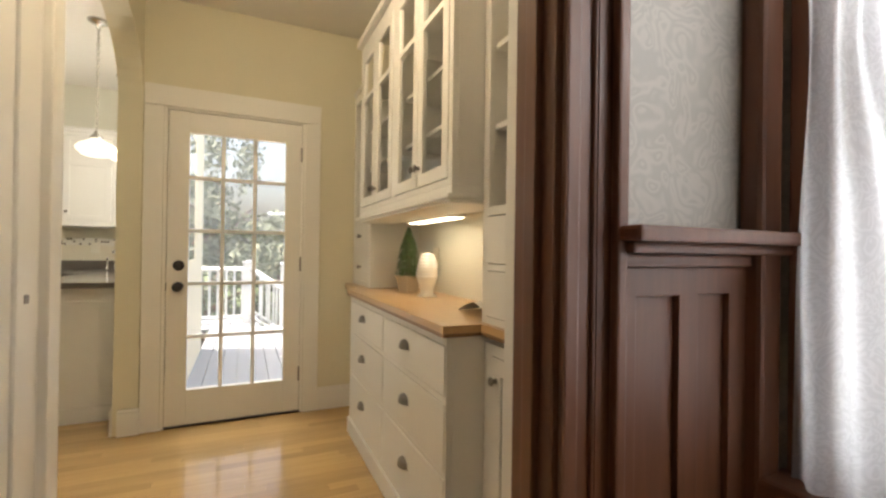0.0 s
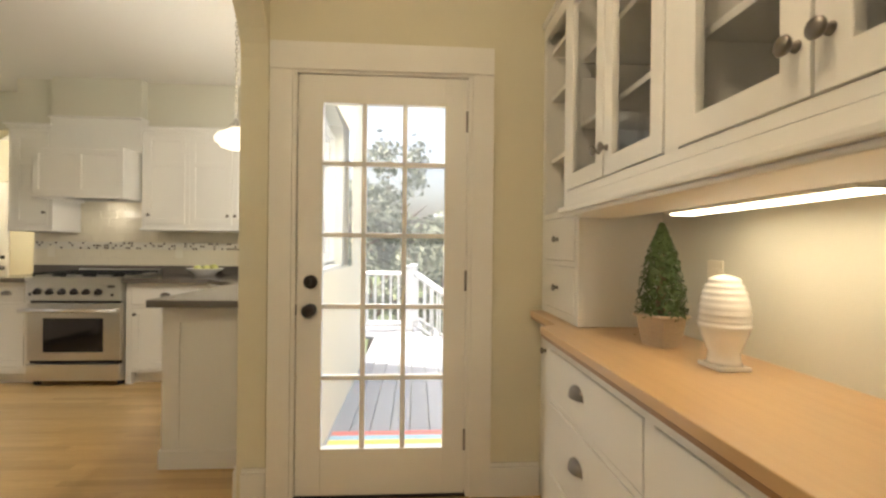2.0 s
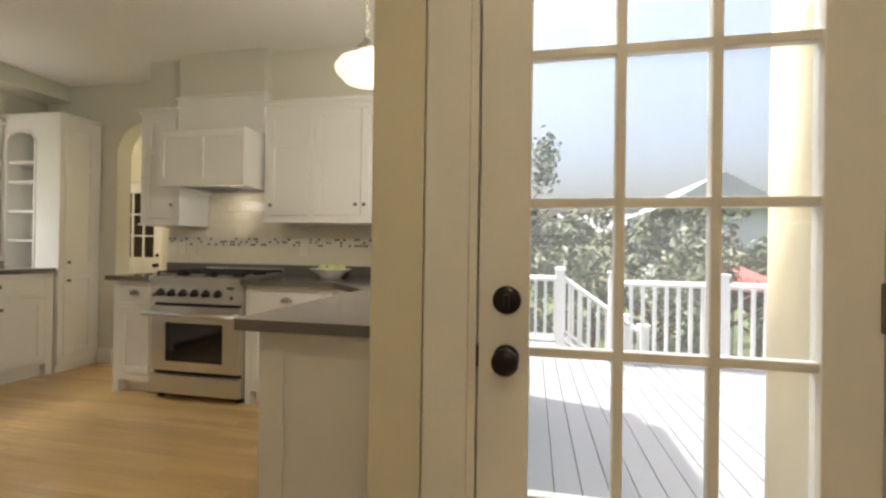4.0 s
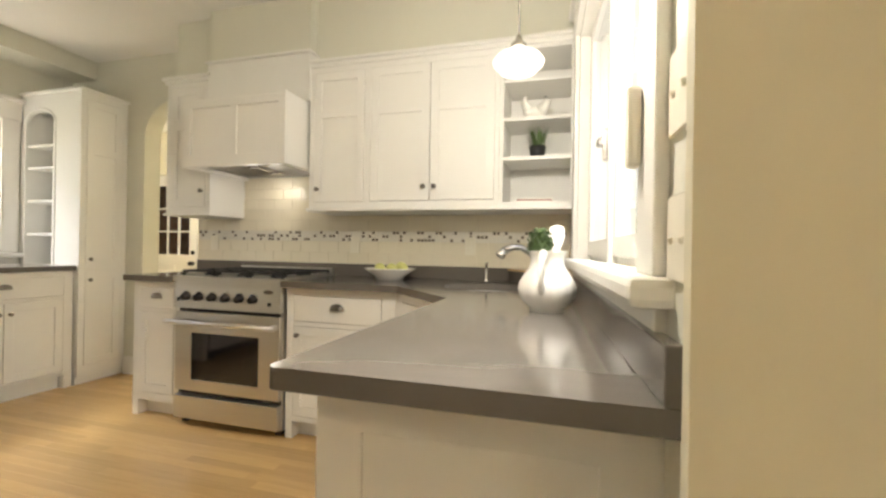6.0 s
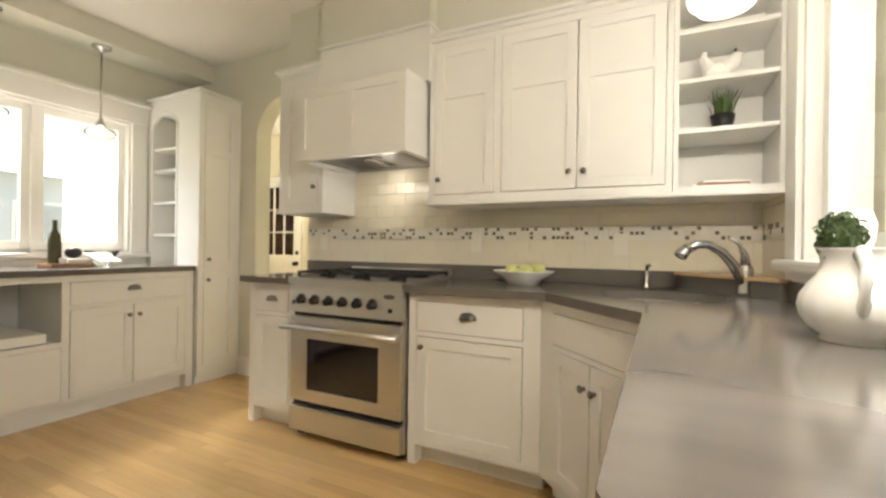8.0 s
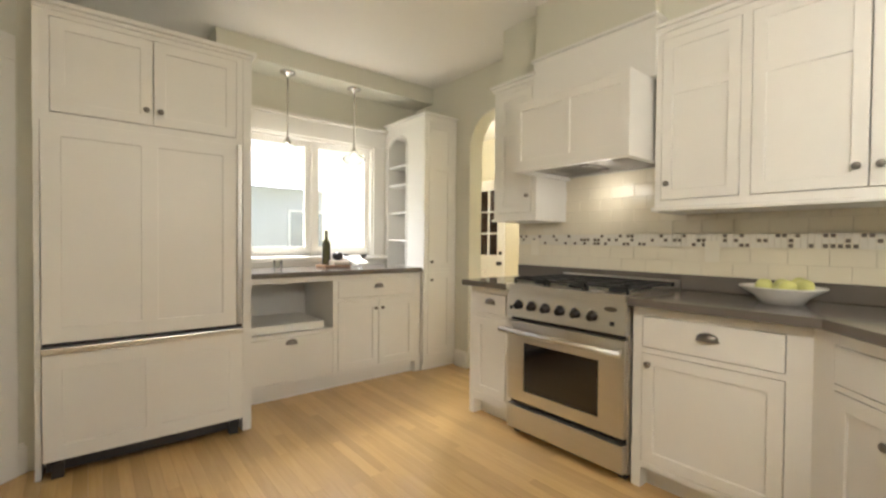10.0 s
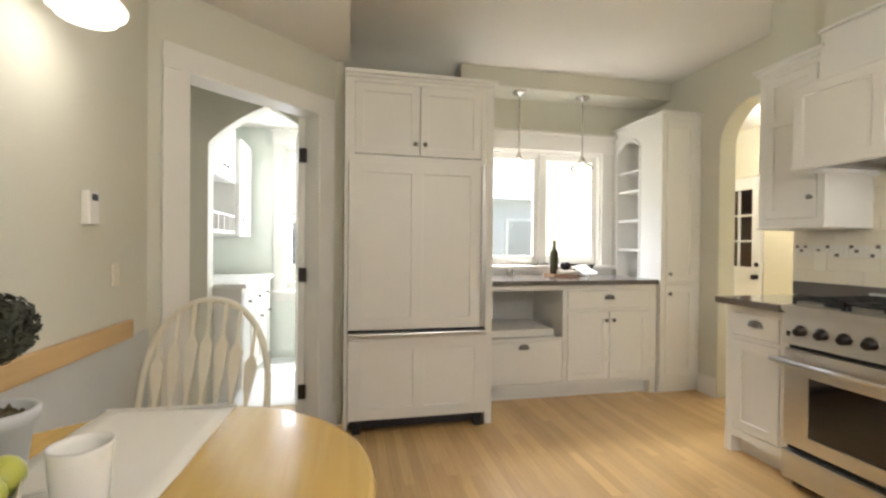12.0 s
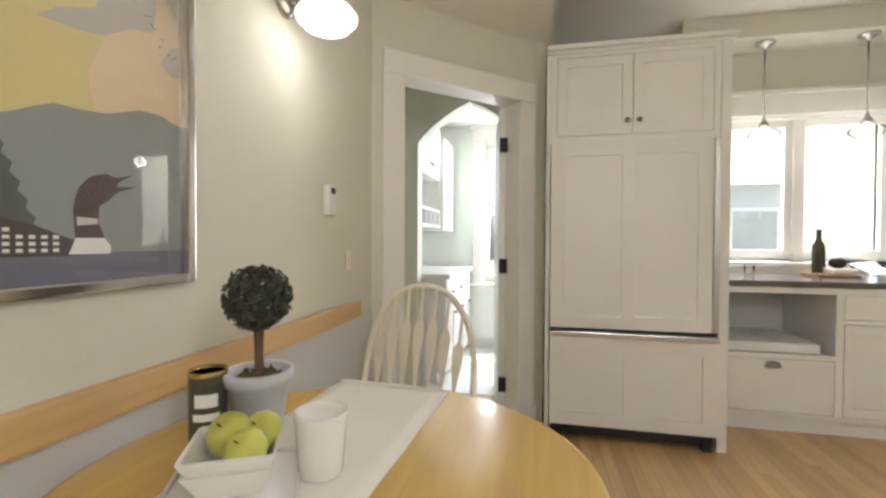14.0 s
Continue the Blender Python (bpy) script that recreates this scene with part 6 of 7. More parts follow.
cupt = thing("white_cup", pose(-2.03, 2.862, ZT), "tall white ceramic cup on the runner", "cup")
part("cup", lathe([(0, 0), (0.036, 0), (0.039, 0.004), (0.046, 0.105), (0.047, 0.112), (0.044, 0.112), (0.042, 0.10), (0.034, 0.008), (0, 0.008)], 28), PORCELAIN, cupt, smooth=True)
tn = thing("tea_tin", pose(-2.04, 2.62, TZ + 0.0005), "tall olive tin with a gold rim and pale label", "tin")
part("tin", lathe([(0, 0), (0.034, 0), (0.034, 0.165), (0, 0.165)], 28), TIN, tn, smooth=False)
part("lid", lathe([(0.035, 0.16), (0.036, 0.168), (0.0345, 0.17), (0.031, 0.165), (0, 0.165)], 28), GOLD, tn, "gold lid rim", True)
lbm = bmesh.new()


def label_band(bm, r, z0, z1, a0, a1, n=10):
    for i in range(n):
        p, q = a0 + (a1 - a0) * i / n, a0 + (a1 - a0) * (i + 1) / n
        bm.faces.new([bm.verts.new((r * math.cos(t), r * math.sin(t), z)) for t, z in ((p, z0), (q, z0), (q, z1), (p, z1))])


label_band(lbm, 0.0346, 0.105, 0.13, 0.0, 1.2)
label_band(lbm, 0.0346, 0.08, 0.094, -0.1, 1.3)
part("label", lbm, PAPER, tn, "pale printed label bars")
by = thing("serving_dish", pose(-1.955, 2.745, ZT, 0, 0, 28), "stacked square white dishes on a small tray", "dish")
part("tray", box((-0.10, 0.10, -0.10, 0.10, 0, 0.006), (-0.105, 0.105, -0.105, -0.098, 0.004, 0.012), (-0.105, 0.105, 0.098, 0.105, 0.004, 0.012), (-0.105, -0.098, -0.098, 0.098, 0.004, 0.012), (0.098, 0.105, -0.098, 0.098, 0.004, 0.012), bevel=0.002), PORCELAIN, by)


def square_bowl(z, s0, s1, h, t=0.005):
    bm = bmesh.new()
    rings = []
    for s, zz in ((s0, z), (s1, z + h), (s1 - t, z + h), (s0 - t, z + t)):
        rings.append([bm.verts.new((sx * s, sy * s, zz)) for sx, sy in ((-1, -1), (1, -1), (1, 1), (-1, 1))])
    for a, c in zip(rings, rings[1:]):
        for i in range(4):
            bm.faces.new((a[i], a[(i + 1) % 4], c[(i + 1) % 4], c[i]))
    bm.faces.new(rings[0][::-1])
    bm.faces.new(rings[3])
    bmesh.ops.bevel(bm, geom=bm.edges[:], offset=0.003, segments=2, affect="EDGES")
    return bm


part("bowl", square_bowl(0.007, 0.045, 0.068, 0.05), PORCELAIN, by)
part("bowl", square_bowl(0.03, 0.05, 0.072, 0.05), PORCELAIN, by)
for x, y, z, r in ((-0.02, -0.012, 0.083, 0.037), (0.032, 0.022, 0.075, 0.034), (-0.025, 0.04, 0.08, 0.034)):
    f = tagged(mesh_ob("apple", fruit(None, r, (0, 0, 0), 0.92, 0.3), APPLE, smooth=True), "green apple in the square white dish", "fruit", "apples in the dish")
    f.matrix_basis = pose(-1.955, 2.745, ZT, 0, 0, 28) @ pose(x, y, z, 40, 15, 30)
    sb = part("stalk", tube([(0, 0, r * 0.6), (0.002, 0, r * 0.95)], 0.0015, 6), BARK, f)


def windsor(m):
    c = thing("windsor_chair", m, "cream painted bow-back chair with arrow spindles", "chair")
    seat = [(0.23 * math.cos(a) * (1.0 - 0.08 * math.sin(a)), 0.22 * math.sin(a)) for a in [2 * math.pi * i / 36 for i in range(36)]]
    part("seat", prism(seat, 0.43, 0.46, bevel=0.01), CHAIRPAINT, c)
    for sx, sy in ((-1, -1), (1, -1), (-1, 1), (1, 1)):
        part("leg", tube([(sx * 0.14, sy * 0.13, 0.44), (sx * 0.165, sy * 0.155, 0.25), (sx * 0.19, sy * 0.18, 0)], [0.016, 0.021, 0.012], 10), CHAIRPAINT, c, smooth=True)
    # bow: from the seat's back corners up and over; back at +y
    n = 28
    bow = []
    for i in range(n + 1):
        u = -1 + 2 * i / n
        x = 0.245 * math.sin(u * math.pi / 2 * 1.0) if abs(u) < 1 else 0.245 * u
        z = 0.55 + 0.42 * max(0, math.cos(u * math.pi / 2)) ** 0.75
        bow.append((x, 0.19 + (z - 0.45) * 0.22, z))
    bow = [(-0.205, 0.16, 0.45)] + bow + [(0.205, 0.16, 0.45)]
    part("bow", tube(bow, 0.0135, 10), CHAIRPAINT, c, smooth=True)
    for k in range(7):
        x = -0.165 + 0.055 * k
        xt = x * 1.12
        u = math.asin(max(-1, min(1, xt / 0.245))) / (math.pi / 2)
        zt = 0.55 + 0.42 * max(0, math.cos(u * math.pi / 2)) ** 0.75
        outline = [(0.006, 0), (0.007, 0.3), (0.02, 0.5), (0.024, 0.66), (0.006, 0.74), (0.006, 1.0)]
        bm = bmesh.new()
        fr, bk = [], []
        side = [(h, w) for w, h in outline]
        loop = [(w, h) for w, h in outline] + [(-w, h) for w, h in outline[::-1]]
        for dy, lst in ((-0.005, fr), (0.005, bk)):
            for w, h in loop:
                z = 0.455 + (zt - 0.455) * h
                lst.append(bm.verts.new((x + (xt - x) * h + w, 0.165 + dy + (z - 0.45) * 0.235 * h ** 0.15, z)))
        bm.faces.new(fr)
        bm.faces.new(bk[::-1])
        for i in range(len(fr)):
            j = (i + 1) % len(fr)
            bm.faces.new((fr[i], bk[i], bk[j], fr[j]))
        part("spindle", bm, CHAIRPAINT, c)
    return c


windsor(pose(-2.87, 2.715, 0, 0, 0, 84))

# painting: flat shapes behind glass in a slim metal frame
pa = thing("framed_painting", pose(-2.222, 2.401, 1.07, 0, 0, 180), "large framed lake landscape print with a water bird", "painting")
PWD, PHT = 1.0, 0.86
part("frame", box((0, 0.022, -0.03, 0, 0, PHT), (-PWD * 0 + PWD - 0.022, PWD, -0.03, 0, 0, PHT), (0.022, PWD - 0.022, -0.03, 0, 0, 0.022), (0.022, PWD - 0.022, -0.03, 0, PHT - 0.022, PHT), bevel=0.004), CHROME, pa, "slim silver metal frame")
pa.matrix_basis = pose(-2.222 + PWD, 2.402, 1.065, 0, 0, 180)


def drawn(x, z):
    """A point of the drawing, on the sheet inside the frame."""
    return (x if x < 0.03 else 0.978 - (0.978 - x) * 0.84), (z if z < 0.03 or z > 0.83 else z * 0.82)


def flat(outline, y, name, colour, lab=""):
    bm = bmesh.new()
    bm.faces.new([bm.verts.new((x, y, z)) for x, z in (drawn(*p) for p in outline)])
    part(name, bm, mat("print_" + name, colour, 0.6, vary=0.05), pa, lab)


X1 = PWD - 0.022
flat([(0.022, 0.022), (X1, 0.022), (X1, PHT - 0.022), (0.022, PHT - 0.022)], -0.006, "sky", (0.62, 0.54, 0.25))
flat([(0.74, 0.40), (X1, 0.40), (X1, PHT - 0.022), (0.90, PHT - 0.022), (0.82, 0.70), (0.76, 0.60), (0.72, 0.50)], -0.0063, "peach_sky", (0.70, 0.56, 0.36))
flat([(0.62, 0.583), (0.70, 0.59), (0.76, 0.605), (0.83, 0.655), (0.89, 0.67), (0.90, 0.74), (0.93, PHT - 0.022), (0.45, PHT - 0.022), (0.53, 0.78), (0.66, 0.755), (0.75, 0.71), (0.74, 0.66), (0.66, 0.62)], -0.0066, "cloud", (0.47, 0.44, 0.42))
flat([(0.91, 0.60), (0.95, 0.575), (X1, 0.58), (X1, 0.67), (0.95, 0.66)], -0.0067, "small_cloud", (0.50, 0.46, 0.42))
flat([(0.10, 0.66), (0.24, 0.62), (0.40, 0.66), (0.36, 0.72), (0.2, 0.73)], -0.0066, "cloud_bank", (0.50, 0.46, 0.42))
flat([(0.022, 0.30), (0.15, 0.31), (0.32, 0.29), (0.45, 0.33), (0.53, 0.355), (0.57, 0.37), (0.60, 0.387), (0.65, 0.412), (0.70, 0.413), (0.765, 0.422), (0.81, 0.44), (0.85, 0.456), (0.91, 0.46), (0.95, 0.448), (X1, 0.445), (X1, 0.08), (0.022, 0.08)], -0.0072, "mountain", (0.27, 0.285, 0.27))
flat([(0.022, 0.022), (X1, 0.022), (X1, 0.092), (0.022, 0.092)], -0.0078, "water", (0.15, 0.15, 0.20))
firs = [(0.36, 0.092)]
for i in range(16):
    t_ = i / 15
    firs += [(0.38 + 0.13 * t_, 0.12 + 0.25 * t_ + (0.02 if i % 2 else 0.0))]
for i in range(14):
    t_ = i / 13
    firs += [(0.53 + 0.085 * t_ + (0.012 if i % 2 else 0.0), 0.36 - 0.23 * t_)]
flat(firs + [(0.64, 0.092)], -0.0080, "firs", (0.10, 0.11, 0.09))
flat([(0.40, 0.085), (0.43, 0.14), (0.52, 0.168), (0.60, 0.155), (0.66, 0.13), (0.70, 0.115), (0.70, 0.085)], -0.0084, "bird_body", (0.07, 0.06, 0.05))
flat([(0.675, 0.088), (0.69, 0.125), (0.72, 0.13), (0.755, 0.125), (0.77, 0.105), (0.768, 0.088)], -0.0086, "bird_breast", (0.75, 0.74, 0.70))
flat([(0.688, 0.125), (0.684, 0.19), (0.695, 0.235), (0.72, 0.265), (0.757, 0.278), (0.785, 0.272), (0.83, 0.285), (0.79, 0.262), (0.785, 0.25), (0.838, 0.256), (0.785, 0.236), (0.765, 0.215), (0.742, 0.20), (0.74, 0.16), (0.755, 0.125)], -0.0088, "bird_head", (0.085, 0.055, 0.045))
flat([(0.692, 0.152), (0.692, 0.172), (0.738, 0.170), (0.738, 0.158)], -0.0090, "bird_collar", (0.55, 0.53, 0.48))
bmk, bms = bmesh.new(), bmesh.new()
rnd = random.Random(6)
for i in range(18):
    t_ = i / 17
    x, z = 0.74 + 0.22 * t_ + rnd.uniform(-0.015, 0.015), 0.82 - 0.20 * t_ + rnd.uniform(-0.02, 0.02)
    bmk.faces.new([bmk.verts.new((drawn(x, z)[0] + a, -0.0082, drawn(x, z)[1] + c)) for a, c in ((-0.006, 0.003), (0, -0.002), (0.006, 0.003), (0, 0.001))])
for i in range(40):
    x, z = 0.43 + 0.022 * (i % 11), 0.098 + 0.014 * (i // 11)
    bms.faces.new([bms.verts.new((drawn(x, z)[0] + a, -0.0089, drawn(x, z)[1] + c)) for a, c in ((-0.005, -0.003), (0.005, -0.003), (0.005, 0.003), (-0.005, 0.003))])
part("flying_birds", bmk, BLACK, pa)
part("feather_spots", bms, LINEN, pa)
part("glazing", sheet(0.02, PWD - 0.02, -0.016, -0.014, 0.02, PHT - 0.02), glass("picture_glass", (1, 1, 1), 0.0, 1.3), pa).visible_shadow = False

th = thing("thermostat", pose(-2.94, 2.40, 1.328, 0, 0, 180), "small white wall thermostat with a dark display", "thermostat")
part("case", box((-0.033, 0.033, -0.028, 0, -0.06, 0.06), bevel=0.006), PORCELAIN, th)
part("display", box((-0.018, 0.018, -0.0295, -0.027, 0.025, 0.048), bevel=0.001), BLACK, th)
wall_plate("switch_plate", pose(-3.13, 2.40, 1.08, 0, 0, 180), 0.05, 0.09, ("toggle",), "plain ivory switch plate by the passage door", "switch")

# ---- utility room ----
ub = cabinet("utility_cabinet", pose(-4.77, 2.50, 0, 0, 0, 180), 1.20, 0.70, 0.86, "white utility base cabinet with drawers and doors", [(0.04 + 0.38 * i, 0.38 * (i + 1), z0, z1) for i in range(3) for z0, z1 in ((0.66, 0.82), (0.12, 0.63))], toe=0.09)
for i in range(3):
    fill(ub, (0.04 + 0.38 * i, 0.38 * (i + 1), 0.66, 0.82), "drawer", pulls=(0.17,), kind="knob")
    fill(ub, (0.04 + 0.38 * i, 0.38 * (i + 1), 0.12, 0.63), "door", knob_x=0.3, knob_z=0.42)
uct = tagged(mesh_ob("utility_counter", box(-5.99, -4.76, 1.785, 2.53, 0.862, 0.90, bevel=0.004), PORCELAIN), "white counter of the utility room", "countertop")
uu = cabinet("utility_wall_cabinet", pose(-4.80, 2.27, 0, 0, 0, 180), 0.72, 0.48, 2.25, "white wall cabinet with two doors over cubby holes", [(0.03, 0.35, 1.80, 2.2), (0.37, 0.69, 1.80, 2.2)], z0=1.76)
fill(uu, (0.03, 0.35, 1.80, 2.2), "door", knob_x=0.28, knob_z=0.06)
fill(uu, (0.37, 0.69, 1.80, 2.2), "door", knob_x=0.03, knob_z=0.06)
for nm, bx in (("side", (0, 0.02, 0, 0.48, 1.32, 1.7595)), ("side", (0.70, 0.72, 0, 0.48, 1.32, 1.7595)), ("back", (0.02, 0.70, 0.46, 0.48, 1.32, 1.7595)), ("bottom", (0, 0.72, 0, 0.48, 1.30, 1.3195)), ("shelf", (0.02, 0.70, 0, 0.46, 1.45, 1.465)), ("divider", (0.19, 0.2, 0, 0.46, 1.32, 1.4495)), ("divider", (0.36, 0.37, 0, 0.46, 1.32, 1.4495)), ("divider", (0.53, 0.54, 0, 0.46, 1.32, 1.4495))):
    part(nm, box(*bx), PAINT, uu)
ut = cabinet("utility_wall_cabinet", pose(-5.53, 2.31, 0, 0, 0, 180), 0.45, 0.52, 2.18, "taller white wall cabinet in the utility room", [(0.03, 0.42, 1.34, 2.14)], z0=1.28)
fill(ut, (0.03, 0.42, 1.34, 2.14), "door", knob_x=0.03, knob_z=0.08)

# ---- outdoors ----
gr = struct("ground", box(-60, 70, 3.95, 120, -1.4, -1.3), GRASS, "lawn beyond the deck")
struct("ground_west", box(-60, -5.25, -20, 3.94, -1.4, -1.3), GRASS)
struct("wall_exterior", box((-0.335, -0.325, 3.95, 3.99, -1.3, 3.0), (-0.335, -0.325, 3.99, 5.75, -1.3, 1.03), (-0.335, -0.325, 3.99, 5.75, 2.25, 3.0), (-0.335, -0.325, 5.75, 6.6, -1.3, 3.0), (-5.2, -0.335, 6.4, 6.6, 2.7, 3.0)), SIDING, "cream siding of the house")
dk = new("deck")
tagged(dk, "grey painted board deck", "deck", kind="structure")
board = part("deck_board", box(-0.068, 0.068, 0, 4.1, -0.135, -0.10, bevel=0.004), DECKWOOD, dk)
board.matrix_basis = pose(-0.26, 3.955, 0)
for i in range(1, 26):
    piece("deck_board", board, dk, (-0.26 + 0.142 * i, 3.955, 0))
landing = part("deck_board", box(-0.068, 0.068, 0, 1.5, -0.135, -0.10, bevel=0.004), DECKWOOD, dk)
landing.matrix_basis = pose(-1.822, 8.06, 0)
for i in range(1, 16):
    piece("deck_board", landing, dk, (-1.822 + 0.142 * i, 8.06, 0))
for i in range(4):
    part("stair_tread", box(0.40 + 0.27 * i, 0.70 + 0.27 * i, 8.5, 9.5, -0.305 - 0.17 * i, -0.27 - 0.17 * i, bevel=0.004), DECKWOOD, dk)
rg = thing("striped_mat", pose(0.08, 4.42, -0.10), "colourful striped outdoor mat on the deck", "mat")
for i, c_ in enumerate(((0.75, 0.60, 0.10), (0.60, 0.12, 0.12), (0.80, 0.72, 0.30), (0.25, 0.45, 0.60), (0.75, 0.75, 0.70), (0.80, 0.62, 0.12), (0.30, 0.50, 0.62), (0.62, 0.16, 0.14))):
    part("stripe", box(-0.38, 0.38, -0.28 + 0.07 * i, -0.2105 + 0.07 * i, 0, 0.008), mat("mat_stripe", c_, 0.9), rg)


def railing(p, q, posts, n, label, z0=-0.10, drop=0.0):
    p, q = Vector(p), Vector(q)
    t = thing("deck_railing", pose(0, 0, 0), label, "railing", "railings of the deck")
    for k in posts:
        c = p.lerp(q, k)
        zz = z0 - drop * k
        part("post", box((c.x - 0.055, c.x + 0.055, c.y - 0.055, c.y + 0.055, zz, zz + 1.0), (c.x - 0.07, c.x + 0.07, c.y - 0.07, c.y + 0.07, zz + 1.0, zz + 1.03), bevel=0.006), WHITEPVC, t)
    for h in (0.10, 0.90):
        part("rail", tube([(p.x, p.y, z0 + h), (q.x, q.y, z0 + h - drop)], 0.035, 4), WHITEPVC, t)
    bal = None
    for i in range(n):
        c = p.lerp(q, (i + 0.5) / n)
        part("baluster", box((c.x - 0.017, c.x + 0.017, c.y - 0.017, c.y + 0.017, z0 + 0.10 - drop * (i + 0.5) / n, z0 + 0.90 - drop * (i + 0.5) / n)), WHITEPVC, t)


railing((0.74, 7.95), (3.2, 7.95), (0.0, 0.45, 1.0), 20, "white painted deck railing with square balusters")
railing((-1.9, 8.55), (0.18, 8.55), (0.0, 1.0), 17, "white painted deck railing beside the steps")
railing((0.24, 8.55), (1.2, 8.55), (1.0,), 8, "sloping white stair railing", drop=0.68)
railing((0.24, 9.45), (1.2, 9.45), (0.0, 1.0), 8, "sloping white stair railing", drop=0.68)
railing((3.3, 4.1), (3.3, 7.9), (0.0, 0.5), 30, "white painted deck railing along the side")


def tree(x, y, h, r, seed, n=1500, leaf=0.16, z=-1.3):
    rnd = random.Random(seed)
    t = thing("tree", pose(x, y, z), "leafy garden tree behind the deck", "tree", "garden trees")
    tb_ = tube([(0, 0, 0), (0.1, 0.05, h * 0.35), (0.0, 0.1, h * 0.7)], [h * 0.035, h * 0.025, h * 0.01], 8)
    for i in range(6):
        a = rnd.uniform(0, 6.28)
        zz = h * rnd.uniform(0.3, 0.55)
        tube([(0.06, 0.05, zz), (r * 0.5 * math.cos(a), r * 0.5 * math.sin(a), zz + h * 0.15), (r * 0.8 * math.cos(a), r * 0.8 * math.sin(a), zz + h * 0.22)], [h * 0.014, h * 0.008, 0.01], 6, tb_)
    part("trunk", tb_, BARK, t)
    cr_ = bmesh.new()
    for i in range(16):
        a, rr = rnd.uniform(0, 6.28), r * rnd.random() ** 0.5 * 0.75
        leaf_cloud(cr_, (rr * math.cos(a), rr * math.sin(a), h * rnd.uniform(0.35, 0.92)), r * rnd.uniform(0.28, 0.5), h * rnd.uniform(0.08, 0.16), n // 16, leaf, seed * 31 + i, False, 0.2)
    part("crown", cr_, LEAF_T, t)


for i, (x, y, h, r) in enumerate(((-2.2, 15.5, 4.6, 2.3), (0.6, 16.5, 4.0, 2.2), (3.2, 15.0, 3.7, 2.0), (6.4, 16.5, 2.9, 2.0), (9.5, 14.5, 2.8, 2.0), (-0.9, 19.5, 7.2, 2.0), (-6.5, 18.0, 6.0, 3.0), (30.0, 13.5, 3.6, 2.6), (27.0, 8.0, 3.2, 2.6))):
    tree(x, y, h, r, 11 + i)


for i in range(13):
    rb = random.Random(90 + i)
    tree(-3.2 + 1.25 * i + rb.uniform(-0.4, 0.4), 11.6 + rb.uniform(-0.8, 1.2) - 0.12 * abs(i - 5), 2.1 + rb.uniform(0, 0.9), 1.15, 60 + i, 1100, 0.10)


FARPANE = mat("far_window_glass", (0.30, 0.33, 0.36), 0.1, vary=0.3, scale=2, spec=0.8)


def house(name, x0, x1, y0, y1, eave, ridge, wallm, label, along="x", windows=()):
    h = thing(name, pose((x0 + x1) / 2, (y0 + y1) / 2, -1.3), label, "house")
    a, c = (x1 - x0) / 2, (y1 - y0) / 2
    part("wall", box(-a, a, -c, c, 0, eave), wallm, h)
    bm = bmesh.new()
    if along == "x":
        prof = [(-c - 0.3, eave), (0, ridge), (c + 0.3, eave)]
        vs = [[bm.verts.new((s * (a + 0.3), p, z)) for p, z in prof] for s in (-1, 1)]
    else:
        prof = [(-a - 0.3, eave), (0, ridge), (a + 0.3, eave)]
        vs = [[bm.verts.new((p, s * (c + 0.3), z)) for p, z in prof] for s in (-1, 1)]
    bm.faces.new(vs[0]); bm.faces.new(vs[1][::-1])
    for i in range(3):
        bm.faces.new((vs[0][i], vs[1][i], vs[1][(i + 1) % 3], vs[0][(i + 1) % 3]))
    part("roof", bm, GREYROOF, h)
    for (wx, wy, wz, ww_, wh, ax) in windows:
        bx = (wx - ww_ / 2, wx + ww_ / 2, wy - 0.04, wy + 0.04, wz, wz + wh) if ax == "y" else (wx - 0.04, wx + 0.04, wy - ww_ / 2, wy + ww_ / 2, wz, wz + wh)
        wn = part("window", box(bx, bevel=0.01), WHITEPVC, h)
        s = 0.08
        bx2 = (bx[0] + s, bx[1] - s, bx[2] - 0.02, bx[3] + 0.02, bx[4] + s, bx[5] - s) if ax == "y" else (bx[0] - 0.02, bx[1] + 0.02, bx[2] + s, bx[3] - s, bx[4] + s, bx[5] - s)
        part("pane", box(bx2), FARPANE, wn)
    return h


house("neighbour_house", 6.0, 11.5, 26, 34, 4.6, 6.4, GREYSIDING, "pale grey gabled house far beyond the garden", "y", ((-0.6, -4.0, 4.2, 0.8, 0.9, "y"),))
house("neighbour_house", 2, 12, 34, 42, 3.8, 5.4, SIDING, "distant house with a grey roof and chimneys", "x")
nh = house("yellow_house", -13.0, -8.2, 6.6, 15.0, 4.6, 6.0, YELLOWWALL, "bright yellow neighbouring house close by the window", "y", ((2.4, -1.9, 3.3, 1.1, 1.2, "x"),))
nh.matrix_basis = pose(-8.18, 11.39, -1.3, 0, 0, -30)
# unseen pale slab, added to bounce sunlight up onto the yellow wall
struct("patio_west", box(-8.2, -5.25, -4, 12, -1.3, -1.28), BOUNCE, "added pale ground that bounces light onto the yellow house")
house("grey_house", -22, -14.5, 4.5, 12.5, 4.0, 6.0, GREYSIDING, "white and grey neighbouring house behind the yard", "y", ((3.75, 0.3, 2.0, 1.2, 1.4, "x"), (3.75, -2.2, 2.0, 1.2, 1.4, "x")))
sh = thing("garden_umbrella", pose(4.0, 13.0, -1.3), "faded red garden umbrella in the yard", "umbrella")
part("canopy", lathe([(1.2, 1.75), (0, 2.25), (1.15, 1.72)], 8), REDROOF, sh)
part("pole", tube([(0, 0, 0), (0, 0, 2.2)], 0.03, 8), WHITEPVC, sh)
